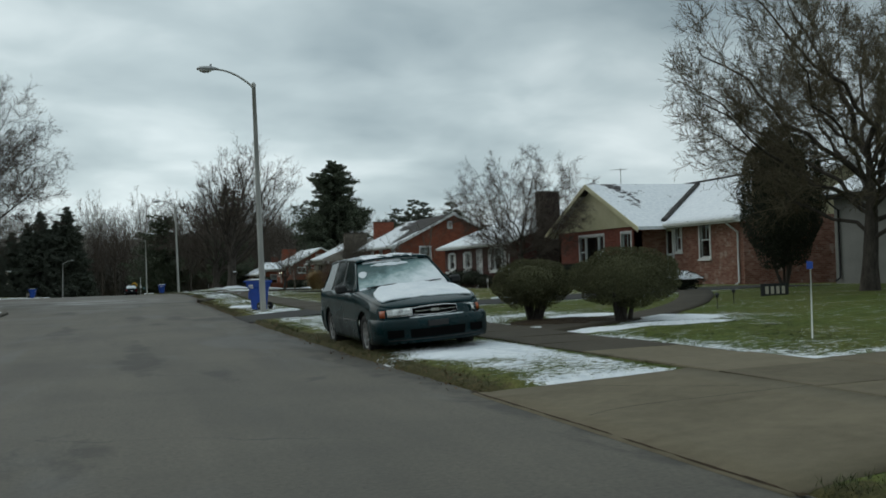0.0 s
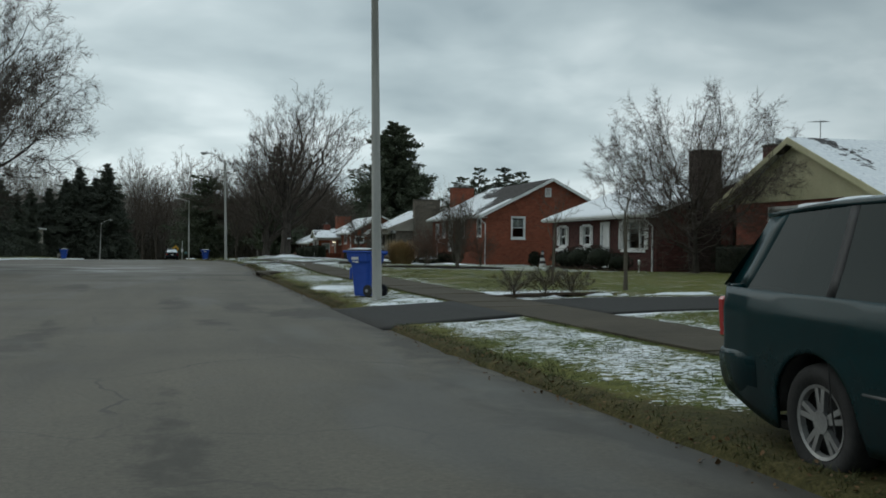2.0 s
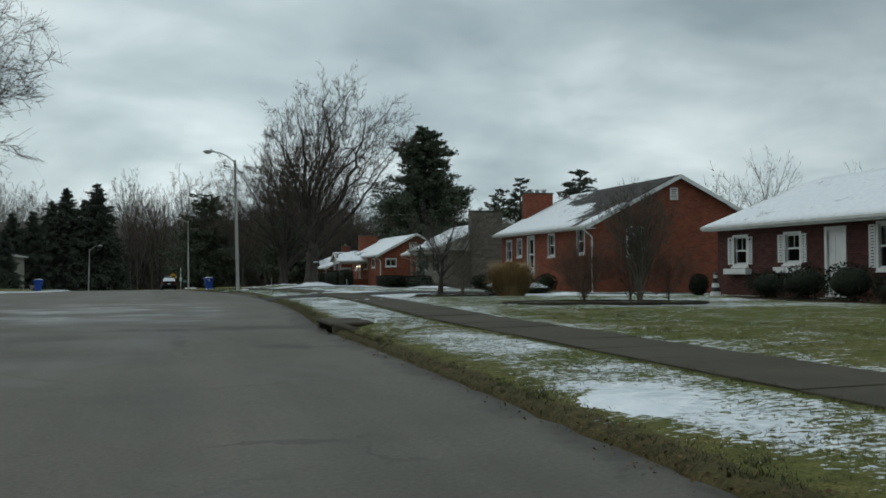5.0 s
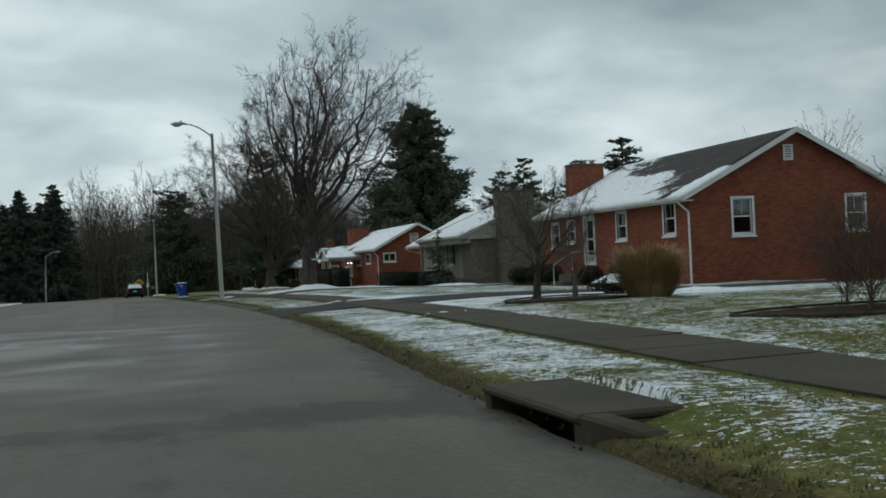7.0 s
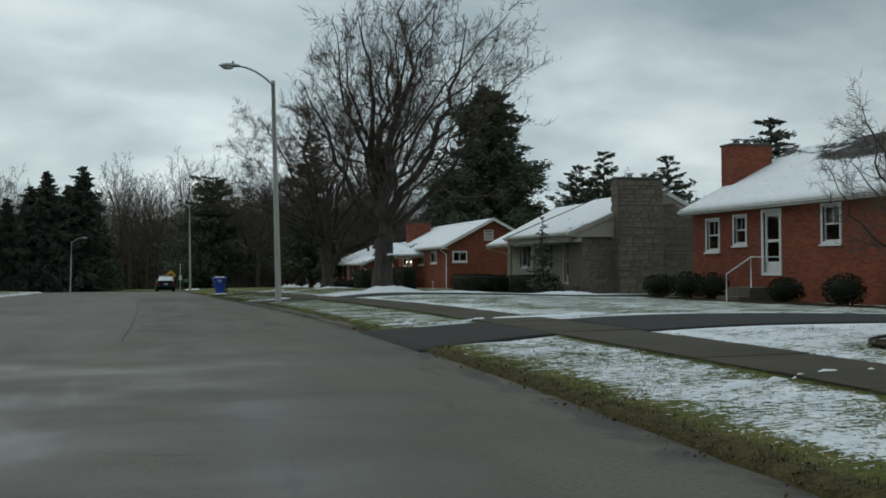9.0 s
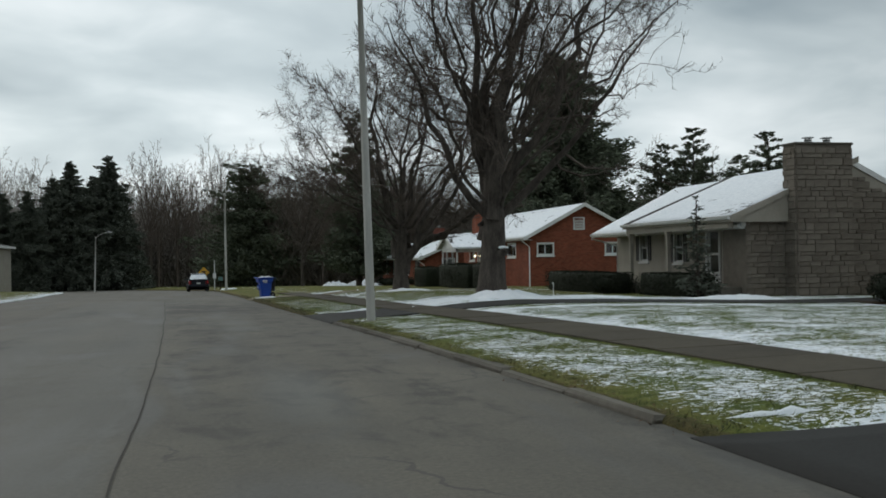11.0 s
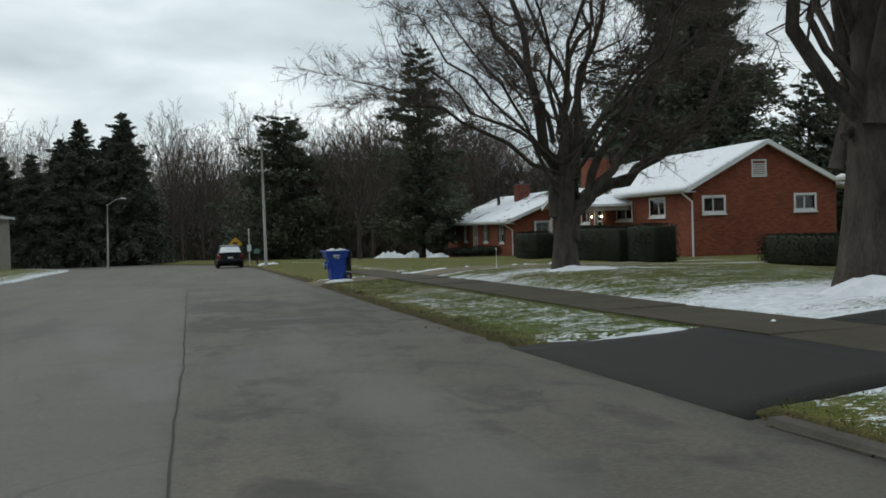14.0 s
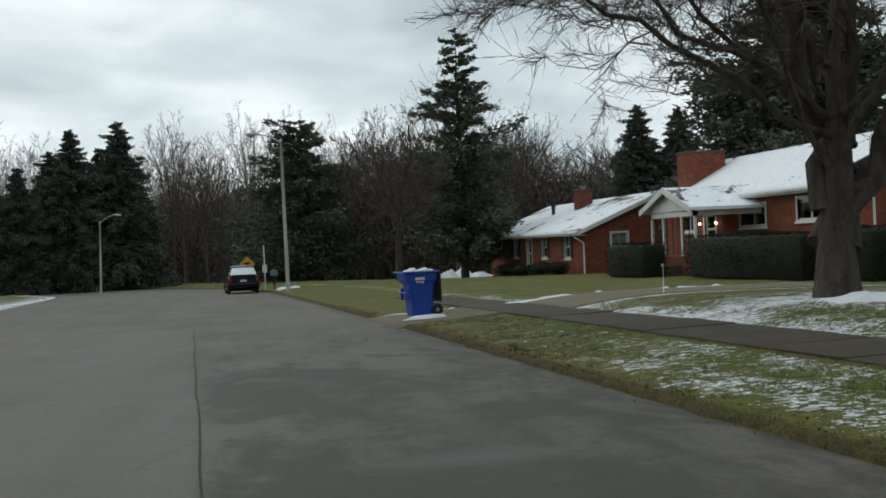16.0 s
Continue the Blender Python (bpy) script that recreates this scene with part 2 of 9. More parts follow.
def lawn_material():
    """Winter grass with thin snow; the mesh carries how much snow and how dry the grass is."""
    mat, nt, b = material("lawn", 0.9, spec=0.15)
    pos = world_pos(nt)
    a_s, a_d = nt.nodes.new("ShaderNodeAttribute"), nt.nodes.new("ShaderNodeAttribute")
    a_s.attribute_name, a_d.attribute_name = "snow", "dry"
    fine, mid, big = n_noise(nt, pos, 38.0, 3, 0.6), n_noise(nt, pos, 5.5, 5, 0.62, 0.4), n_noise(nt, pos, 0.55, 3)
    f = n_math(nt, "ADD", n_math(nt, "MULTIPLY", fine, 0.55), n_math(nt, "MULTIPLY", mid, 0.45))
    green = n_ramp(nt, f, [(0.32, (0.021, 0.03, 0.006)), (0.5, (0.07, 0.096, 0.016)), (0.68, (0.124, 0.146, 0.033))])
    straw = n_ramp(nt, f, [(0.32, (0.035, 0.028, 0.009)), (0.5, (0.122, 0.107, 0.03)), (0.68, (0.22, 0.186, 0.07))])
    dry = n_math(nt, "ADD", a_d.outputs["Fac"], n_math(nt, "MULTIPLY", n_math(nt, "SUBTRACT", n_math(nt, "ADD", n_math(nt, "MULTIPLY", big, 0.6), n_math(nt, "MULTIPLY", mid, 0.4)), 0.5), 2.6), clamp=True)
    grass = n_mix(nt, dry, green, straw)
    a_e = nt.nodes.new("ShaderNodeAttribute")
    a_e.attribute_name = "soil"
    bare = n_step(nt, n_math(nt, "ADD", a_e.outputs["Fac"], n_math(nt, "MULTIPLY", n_math(nt, "SUBTRACT", mid, 0.5), 1.3)), 0.42, 0.62)
    grass = n_mix(nt, n_math(nt, "MULTIPLY", bare, 0.7), grass, n_ramp(nt, f, [(0.35, (0.018, 0.014, 0.008)), (0.65, (0.07, 0.05, 0.026))]))
    # snow lies where the lumps of turf leave hollows
    patch, clump, crumb = n_noise(nt, pos, 1.1, 3, 0.6, 0.3), n_noise(nt, world_pos(nt, (1.0, 1.5, 1.0)), 9.0, 4, 0.7, 0.6), n_noise(nt, pos, 34.0, 3, 0.65)
    lump = n_math(nt, "ADD", n_math(nt, "MULTIPLY", patch, 0.24), n_math(nt, "MULTIPLY", clump, 0.5))
    lump = n_math(nt, "ADD", lump, n_math(nt, "MULTIPLY", crumb, 0.26))
    lump = n_math(nt, "ADD", n_math(nt, "MULTIPLY", n_math(nt, "SUBTRACT", lump, 0.5), 1.75), 0.5)
    level = n_math(nt, "SUBTRACT", 0.73, n_math(nt, "MULTIPLY", a_s.outputs["Fac"], 0.46))
    over = n_math(nt, "SUBTRACT", lump, level)
    fac = n_step(nt, over, -0.012, 0.03)
    has = n_math(nt, "GREATER_THAN", a_s.outputs["Fac"], 0.02)
    fac = n_math(nt, "MULTIPLY", fac, has)
    snow = n_ramp(nt, mid, [(0.3, (0.55, 0.6, 0.64)), (0.65, SNOW)])
    nt.links.new(n_mix(nt, fac, grass, snow), b.inputs["Base Color"])
    n_bump(nt, b, n_math(nt, "ADD", n_math(nt, "MULTIPLY", f, 1.0), n_math(nt, "MULTIPLY", fac, 0.25)), 0.7, 0.05)
    return mat


def asphalt_material(name, base, wet=0.0, old=True, tint=(1.1, 0.98, 0.77), attrs=False):
    mat, nt, b = material(name, 0.85, spec=0.3)
    pos = world_pos(nt)
    grit, fine = n_noise(nt, pos, 90.0, 2, 0.7), n_noise(nt, pos, 24.0, 3, 0.6)
    big, lanes = n_noise(nt, pos, 0.35, 4, 0.6, 0.5), n_noise(nt, world_pos(nt, (1.1, 0.09, 1.0)), 1.0, 4, 0.6)
    f = n_math(nt, "ADD", n_math(nt, "MULTIPLY", grit, 0.45), n_math(nt, "MULTIPLY", fine, 0.55))
    lo, hi = tuple(base * 0.62 * t for t in tint), tuple(base * 1.45 * t for t in tint)
    col = n_ramp(nt, f, [(0.3, lo), (0.7, hi)])
    if old:
        worn = n_math(nt, "ADD", n_math(nt, "MULTIPLY", big, 0.55), n_math(nt, "MULTIPLY", lanes, 0.45))
        shade = n_ramp(nt, worn, [(0.33, (0.68, 0.68, 0.69)), (0.5, (0.97, 0.97, 0.96)), (0.68, (1.27, 1.25, 1.22))])
        mul = nt.nodes.new("ShaderNodeMix")
        mul.data_type, mul.blend_type = "RGBA", "MULTIPLY"
        mul.inputs[0].default_value = 1.0
        nt.links.new(col, mul.inputs[6])
        nt.links.new(shade, mul.inputs[7])
        col = mul.outputs[2]
        # thin cracks
        vor = nt.nodes.new("ShaderNodeTexVoronoi")
        vor.feature = "DISTANCE_TO_EDGE"
        vor.inputs["Scale"].default_value = 0.33
        dis = nt.nodes.new("ShaderNodeVectorMath")
        dis.operation = "ADD"
        nz = nt.nodes.new("ShaderNodeTexNoise")
        nz.inputs["Scale"].default_value = 0.9
        nz.inputs["Detail"].default_value = 5
        nt.links.new(pos, nz.inputs["Vector"])
        nt.links.new(pos, dis.inputs[0])
        nt.links.new(nz.outputs["Color"], dis.inputs[1])
        nt.links.new(dis.outputs[0], vor.inputs["Vector"])
        crack = n_math(nt, "MULTIPLY", n_math(nt, "LESS_THAN", vor.outputs[0], 0.006), n_step(nt, big, 0.48, 0.6))
        col = n_mix(nt, n_math(nt, "MULTIPLY", crack, 0.5), col, (0.02, 0.02, 0.02))
        # damp places are smoother and darker
        damp = n_step(nt, n_noise(nt, world_pos(nt, (0.5, 0.16, 1.0)), 1.0, 4, 0.6, 0.6), 0.52, 0.66)
        rough = n_math(nt, "SUBTRACT", 0.82, n_math(nt, "MULTIPLY", damp, 0.14))
        nt.links.new(rough, b.inputs["Roughness"])
        col = n_mix(nt, n_math(nt, "MULTIPLY", damp, 0.35), col, tuple(base * 0.5 for _ in range(3)))
    if attrs:
        at = {}
        for key in ("dark", "pale", "wet"):
            n = nt.nodes.new("ShaderNodeAttribute")
            n.attribute_name = key
            at[key] = n.outputs["Fac"]
        blot = n_noise(nt, pos, 2.3, 5, 0.65, 0.4)
        ragged = n_noise(nt, world_pos(nt, (1.0, 0.45, 1.0)), 1.6, 6, 0.62, 0.8)
        dk = n_step(nt, n_math(nt, "ADD", at["dark"], n_math(nt, "MULTIPLY", n_math(nt, "SUBTRACT", n_math(nt, "ADD", n_math(nt, "MULTIPLY", ragged, 0.65), n_math(nt, "MULTIPLY", blot, 0.35)), 0.5), 3.2)), 0.42, 0.95)
        dk = n_math(nt, "MULTIPLY", dk, n_math(nt, "MINIMUM", n_math(nt, "MULTIPLY", at["dark"], 2.2), 1.0))
        pl = n_math(nt, "MULTIPLY", at["pale"], n_step(nt, n_math(nt, "ADD", blot, n_math(nt, "MULTIPLY", at["pale"], 0.5)), 0.5, 0.85))
        col = n_mix(nt, n_math(nt, "MULTIPLY", dk, 0.8), col, tuple(base * 0.38 * t for t in tint))
        col = n_mix(nt, n_math(nt, "MULTIPLY", pl, 0.6), col, (base * 1.5, base * 1.49, base * 1.36))
        b.inputs["Specular IOR Level"].default_value = 0.5
        wt = n_math(nt, "MULTIPLY", at["wet"], n_step(nt, n_noise(nt, world_pos(nt, (0.35, 0.5, 1.0)), 1.0, 3, 0.5, 0.3), 0.28, 0.72))
        col = n_mix(nt, n_math(nt, "MULTIPLY", wt, 0.3), col, tuple(base * 0.5 for _ in range(3)))
        nt.links.new(n_math(nt, "SUBTRACT", rough, n_math(nt, "MULTIPLY", wt, 0.44), None, True), b.inputs["Roughness"])
    nt.links.new(col, b.inputs["Base Color"])
    if wet:
        b.inputs["Roughness"].default_value = 0.85 - wet
    n_bump(nt, b, f, 0.5, 0.008)
    return mat


def concrete_material(name, lo, hi, varied=0.25):
    mat, nt, b = material(name, 0.88, spec=0.25)
    pos = world_pos(nt)
    fine, mid, big = n_noise(nt, pos, 60.0, 3, 0.6), n_noise(nt, pos, 7.0, 4, 0.6), n_noise(nt, pos, 0.9, 4, 0.6, 0.4)
    f = n_math(nt, "ADD", n_math(nt, "MULTIPLY", big, 0.5), n_math(nt, "ADD", n_math(nt, "MULTIPLY", mid, 0.3), n_math(nt, "MULTIPLY", fine, 0.2)))
    info = nt.nodes.new("ShaderNodeObjectInfo")
    f = n_math(nt, "ADD", f, n_math(nt, "MULTIPLY", n_math(nt, "SUBTRACT", info.outputs["Random"], 0.5), varied))
    nt.links.new(n_ramp(nt, f, [(0.3, lo), (0.7, hi)]), b.inputs["Base Color"])
    n_bump(nt, b, fine, 0.35, 0.005)
    return mat


def brick_material(name, stops, mortar, w=0.215, h=0.075, blotch=None):
    """Bricks for walls seen from afar: courses along the wall whichever way it faces."""
    mat, nt, b = material(name, 0.88, spec=0.2)
    geo = nt.nodes.new("ShaderNodeNewGeometry")
    sp, sn = nt.nodes.new("ShaderNodeSeparateXYZ"), nt.nodes.new("ShaderNodeSeparateXYZ")
    nt.links.new(geo.outputs["Position"], sp.inputs[0])
    nt.links.new(geo.outputs["Normal"], sn.inputs[0])
    facing = n_math(nt, "GREATER_THAN", n_math(nt, "ABSOLUTE", sn.outputs[0]), 0.7)
    run = n_math(nt, "ADD", n_math(nt, "MULTIPLY", sp.outputs[1], facing), n_math(nt, "MULTIPLY", sp.outputs[0], n_math(nt, "SUBTRACT", 1.0, facing)))
    comb = nt.nodes.new("ShaderNodeCombineXYZ")
    nt.links.new(run, comb.inputs[0])
    nt.links.new(sp.outputs[2], comb.inputs[1])
    br = nt.nodes.new("ShaderNodeTexBrick")
    br.inputs["Scale"].default_value = 1.0
    br.inputs["Brick Width"].default_value = w
    br.inputs["Row Height"].default_value = h
    br.inputs["Mortar Size"].default_value = 0.006
    br.inputs["Mortar Smooth"].default_value = 0.3
    br.inputs["Color1"].default_value = (0, 0, 0, 1)
    br.inputs["Color2"].default_value = (1, 1, 1, 1)
    br.inputs["Mortar"].default_value = (0.5, 0.5, 0.5, 1)
    nt.links.new(comb.outputs[0], br.inputs["Vector"])
    big = n_noise(nt, geo.outputs["Position"], 0.8, 4, 0.6)
    tone = n_math(nt, "ADD", n_math(nt, "MULTIPLY", br.outputs["Color"], 0.32), n_math(nt, "ADD", n_math(nt, "MULTIPLY", big, 0.5), 0.09))
    col = n_ramp(nt, tone, stops)
    if blotch:
        spots = n_step(nt, n_noise(nt, geo.outputs["Position"], 1.7, 5, 0.7), 0.56, 0.66)
        col = n_mix(nt, n_math(nt, "MULTIPLY", spots, 0.6), col, blotch)
    col = n_mix(nt, n_math(nt, "MULTIPLY", br.outputs["Fac"], 0.55), col, mortar)
    nt.links.new(col, b.inputs["Base Color"])
    n_bump(nt, b, n_math(nt, "SUBTRACT", 1.0, br.outputs["Fac"]), 0.5, 0.008)
    return mat


def roof_material(name, shingle, bare, side, high=0.0, rake=0.0):
    """Shingles with a sheet of wet snow. bare: how much of the snow has gone; side: towards which end of y it lies; high: how much thinner it is up at the ridge."""
    mat, nt, b = material(name, 0.85, spec=0.25)
    ob = coords(nt, "Object")
    sep = nt.nodes.new("ShaderNodeSeparateXYZ")
    nt.links.new(ob, sep.inputs[0])
    rows = nt.nodes.new("ShaderNodeTexBrick")
    rows.inputs["Scale"].default_value = 1.0
    rows.inputs["Brick Width"].default_value = 0.3
    rows.inputs["Row Height"].default_value = 0.14
    rows.inputs["Mortar Size"].default_value = 0.008
    rows.inputs["Color1"].default_value = (*[c * 0.7 for c in shingle], 1)
    rows.inputs["Color2"].default_value = (*[c * 1.3 for c in shingle], 1)
    rows.inputs["Mortar"].default_value = (*[c * 0.35 for c in shingle], 1)
    m = nt.nodes.new("ShaderNodeMapping")
    m.inputs["Rotation"].default_value = (0, 0, radians(90))
    nt.links.new(ob, m.inputs[0])
    nt.links.new(m.outputs[0], rows.inputs["Vector"])
    n1, n2 = n_noise(nt, coords(nt, "Object", (0.5, 0.25, 1.0)), 1.0, 5, 0.65, 0.6), n_noise(nt, ob, 6.0, 4, 0.65)
    f = n_math(nt, "ADD", n_math(nt, "MULTIPLY", n1, 0.75), n_math(nt, "MULTIPLY", n2, 0.25))
    grad = n_math(nt, "MULTIPLY", sep.outputs[1], side)
    f = n_math(nt, "ADD", f, grad)
    if high:
        f = n_math(nt, "ADD", f, n_math(nt, "MULTIPLY", n_math(nt, "SUBTRACT", 4.4, sep.outputs[2]), high))
    if rake:
        strip_f = n_math(nt, "MULTIPLY", n_math(nt, "SUBTRACT", 1.0, n_step(nt, sep.outputs[1], 0.2, 1.3)), n_math(nt, "SUBTRACT", 1.0, n_step(nt, sep.outputs[2], 4.2, 5.2)))
        f = n_math(nt, "ADD", f, n_math(nt, "MULTIPLY", strip_f, rake))
    fac = n_step(nt, f, bare - 0.03, bare + 0.03)
    snow = n_ramp(nt, n2, [(0.3, (0.66, 0.69, 0.73)), (0.65, (0.82, 0.84, 0.86))])
    nt.links.new(n_mix(nt, fac, rows.outputs["Color"], snow), b.inputs["Base Color"])
    n_bump(nt, b, n_math(nt, "ADD", n_math(nt, "MULTIPLY", fac, 0.8), n_math(nt, "MULTIPLY", n2, 0.2)), 0.5, 0.04)
    return mat


def glass_material(name, tint=(0.9, 0.95, 0.95), rough=0.02):
    mat, nt, b = material(name, rough, spec=0.5)
    b.inputs["Base Color"].default_value = (*tint, 1)
    b.inputs["Transmission Weight"].default_value = 1.0
    b.inputs["IOR"].default_value = 1.45
    return mat


def plain(name, col, rough=0.6, metal=0.0, spec=0.5, coat=0.0):
    mat, nt, b = material(name, rough, metal, spec)
    vec = coords(nt, "Object")
    f = n_noise(nt, vec, 9.0, 4)
    nt.links.new(n_ramp(nt, f, [(0.25, tuple(c * 0.86 for c in col)), (0.75, tuple(min(1, c * 1.1) for c in col))]), b.inputs["Base Color"])
    if coat:
        b.inputs["Coat Weight"].default_value = coat
        b.inputs["Coat Roughness"].default_value = 0.08
    return mat


M_lawn = lawn_material()
M_road = asphalt_material("asphalt_road", 0.083, attrs=True)
M_drive_black = asphalt_material("asphalt_sealed", 0.0145, wet=0.05, old=False, tint=(1.06, 1.0, 0.86))
M_patch_dark = asphalt_material("asphalt_patch", 0.035, old=False)
M_tar = plain("tar", (0.022, 0.02, 0.017), 0.9, spec=0.1)
M_walk = concrete_material("concrete_walk", (0.037, 0.0305, 0.021), (0.077, 0.065, 0.045), 0.1)
M_drive = concrete_material("concrete_drive", (0.095, 0.079, 0.05), (0.185, 0.157, 0.105))
M_kerb = concrete_material("concrete_kerb", (0.06, 0.054, 0.044), (0.14, 0.127, 0.105))
M_snow = mottled("snow", (0.66, 0.7, 0.74), (0.84, 0.86, 0.88), 3.0, 0.7, 0.5, 18.0, spec=0.3, dist=0.03)
M_soil = mottled("leaf_litter", (0.02, 0.014, 0.009), (0.07, 0.05, 0.03), 9.0, 0.95, 0.8, 50.0, spec=0.1, dist=0.03)
M_white = mottled("white_paint", (0.55, 0.56, 0.55), (0.75, 0.75, 0.73), 2.0, 0.5, 0.1, 30.0)
M_cream = mottled("cream_siding", (0.42, 0.39, 0.24), (0.56, 0.52, 0.34), 1.2, 0.6, 0.15, 25.0)
M_grey_siding = mottled("grey_siding", (0.13, 0.13, 0.12), (0.2, 0.2, 0.185), 1.2, 0.65, 0.15, 25.0)
M_beige = mottled("beige_siding", (0.25, 0.23, 0.19), (0.36, 0.33, 0.28), 1.0, 0.65, 0.15, 25.0)
M_orange = brick_material("orange_brick", [(0.25, (0.12, 0.036, 0.021)), (0.5, (0.19, 0.056, 0.032)), (0.75, (0.265, 0.082, 0.047))], (0.23, 0.145, 0.1))
M_red = brick_material("red_brick", [(0.25, (0.1, 0.028, 0.02)), (0.5, (0.17, 0.05, 0.035)), (0.75, (0.24, 0.08, 0.055))], (0.2, 0.15, 0.12))
M_maroon = brick_material("maroon_brick", [(0.25, (0.034, 0.013, 0.012)), (0.5, (0.062, 0.023, 0.02)), (0.75, (0.095, 0.038, 0.031))], (0.09, 0.07, 0.06))
# darker copy of the maroon brick: shade put into the chimney's colour
M_shade_brick = brick_material("shaded_brick", [(0.25, (0.016, 0.011, 0.01)), (0.5, (0.03, 0.02, 0.017)), (0.75, (0.05, 0.033, 0.028))], (0.05, 0.042, 0.037))
M_oldbrick = brick_material("old_mixed_brick", [(0.25, (0.13, 0.055, 0.038)), (0.5, (0.2, 0.095, 0.068)), (0.75, (0.3, 0.18, 0.14))], (0.26, 0.22, 0.18), blotch=(0.4, 0.33, 0.28))
M_stone = mottled("limestone_block", (0.12, 0.104, 0.084), (0.2, 0.175, 0.145), 5.0, 0.9, 0.6, 30.0, spec=0.15, dist=0.02, varied=0.22)
M_mortar = mottled("stone_mortar", (0.11, 0.096, 0.078), (0.165, 0.146, 0.12), 5.0, 0.92, 0.4, 40.0)
M_roof_h1 = roof_material("roof_snowed", (0.06, 0.055, 0.055), 0.4, 0.0)
M_roof_h3 = roof_material("roof_half_snow", (0.043, 0.037, 0.034), 0.655, 0.034, 0.16, 0.4)
M_roof_thin = roof_material("roof_patchy_snow", (0.055, 0.05, 0.05), 0.425, 0.0)
M_roof_bare = roof_material("roof_bare", (0.06, 0.055, 0.052), 0.72, 0.0)
M_pane = glass_material("window_pane", (0.85, 0.9, 0.9))
M_curtain = mottled("curtain", (0.3, 0.31, 0.3), (0.5, 0.5, 0.47), 3.0, 0.9, 0.2, 20.0, stretch=(6, 6, 0.5))
M_galv = mottled("pole_paint", (0.33, 0.33, 0.31), (0.48, 0.47, 0.44), 2.0, 0.6, 0.2, 30.0, stretch=(3, 3, 0.4))
M_metal = mottled("grey_metal", (0.25, 0.26, 0.26), (0.4, 0.4, 0.4), 4.0, 0.45, 0.1, 30.0, metal=0.5)
M_black = mottled("black_plastic", (0.012, 0.012, 0.013), (0.03, 0.03, 0.03), 6.0, 0.55, 0.2, 60.0)
M_bin = mottled("blue_plastic", (0.01, 0.055, 0.33), (0.02, 0.085, 0.45), 2.5, 0.42, 0.15, 50.0, spec=0.5)
M_bark = mottled("bark", (0.036, 0.031, 0.027), (0.105, 0.09, 0.077), 6.0, 0.95, 0.9, 35.0, spec=0.1, dist=0.03, stretch=(1, 1, 0.3))
M_bark_pale = mottled("bark_pale", (0.08, 0.068, 0.052), (0.17, 0.15, 0.12), 5.0, 0.95, 0.6, 35.0, spec=0.1, stretch=(1, 1, 0.3))
M_twig = mottled("twigs", (0.06, 0.048, 0.04), (0.14, 0.115, 0.098), 2.0, 0.95, 0.0, spec=0.1)
# pale bark of the far wood, with haze lightened into it as well
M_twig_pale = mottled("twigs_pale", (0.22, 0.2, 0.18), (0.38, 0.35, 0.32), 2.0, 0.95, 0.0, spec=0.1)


def leaf_material(name, a, b2, rough=0.75):
    mat, nt, b = material(name, rough, spec=0.25)
    geo = nt.nodes.new("ShaderNodeNewGeometry")
    nz = n_noise(nt, geo.outputs["Position"], 1.4, 3)
    f = n_math(nt, "ADD", n_math(nt, "MULTIPLY", geo.outputs["Random Per Island"], 0.6), n_math(nt, "MULTIPLY", nz, 0.4))
    nt.links.new(n_ramp(nt, f, [(0.1, a), (0.9, b2)]), b.inputs["Base Color"])
    return mat


M_pine = leaf_material("pine_needles", (0.062, 0.074, 0.05), (0.12, 0.136, 0.092), 0.95)
M_spruce = leaf_material("spruce_needles", (0.062, 0.07, 0.056), (0.115, 0.128, 0.1), 0.95)
M_yew = leaf_material("yew_leaves", (0.05, 0.051, 0.027), (0.135, 0.132, 0.066), 0.95)
M_clipped = leaf_material("clipped_yew", (0.02, 0.023, 0.016), (0.05, 0.055, 0.037), 0.9)
M_box = leaf_material("boxwood_leaves", (0.009, 0.012, 0.007), (0.025, 0.03, 0.017), 0.9)
M_straw = leaf_material("dry_ornamental_grass", (0.22, 0.145, 0.07), (0.46, 0.33, 0.175))
M_blade = leaf_material("grass_blades", (0.02, 0.03, 0.009), (0.085, 0.088, 0.032))
M_under = mottled("wood_floor_brush", (0.085, 0.075, 0.065), (0.16, 0.142, 0.124), 1.2, 0.95, 0.0, spec=0.05)
M_brush = mottled("brush", (0.08, 0.067, 0.056), (0.15, 0.13, 0.11), 2.0, 0.95, 0.0, spec=0.1)
M_bud = mottled("budding_twigs", (0.085, 0.07, 0.048), (0.17, 0.145, 0.1), 2.0, 0.95, 0.0, spec=0.1)
M_twigred = mottled("russet_twigs", (0.085, 0.05, 0.036), (0.17, 0.105, 0.08), 2.0, 0.95, 0.0, spec=0.1)
# far crowns: lighter than M_twig, haze put into the colour
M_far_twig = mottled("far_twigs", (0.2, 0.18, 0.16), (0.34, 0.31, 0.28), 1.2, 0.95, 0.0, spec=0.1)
M_dead = leaf_material("dry_leaves", (0.06, 0.035, 0.016), (0.16, 0.09, 0.04))
M_straw_paint = plain("bone_paint", (0.5, 0.46, 0.36), 0.6)
M_yellow = plain("sign_yellow", (0.55, 0.3, 0.02), 0.5)
M_teal = plain("teal_paint", (0.1, 0.2, 0.19), 0.5)
M_hill = mottled("far_wood", (0.03, 0.026, 0.022), (0.12, 0.105, 0.09), 1.0, 0.95, 0.0, 6.0, spec=0.05, stretch=(0.9, 0.9, 0.12))

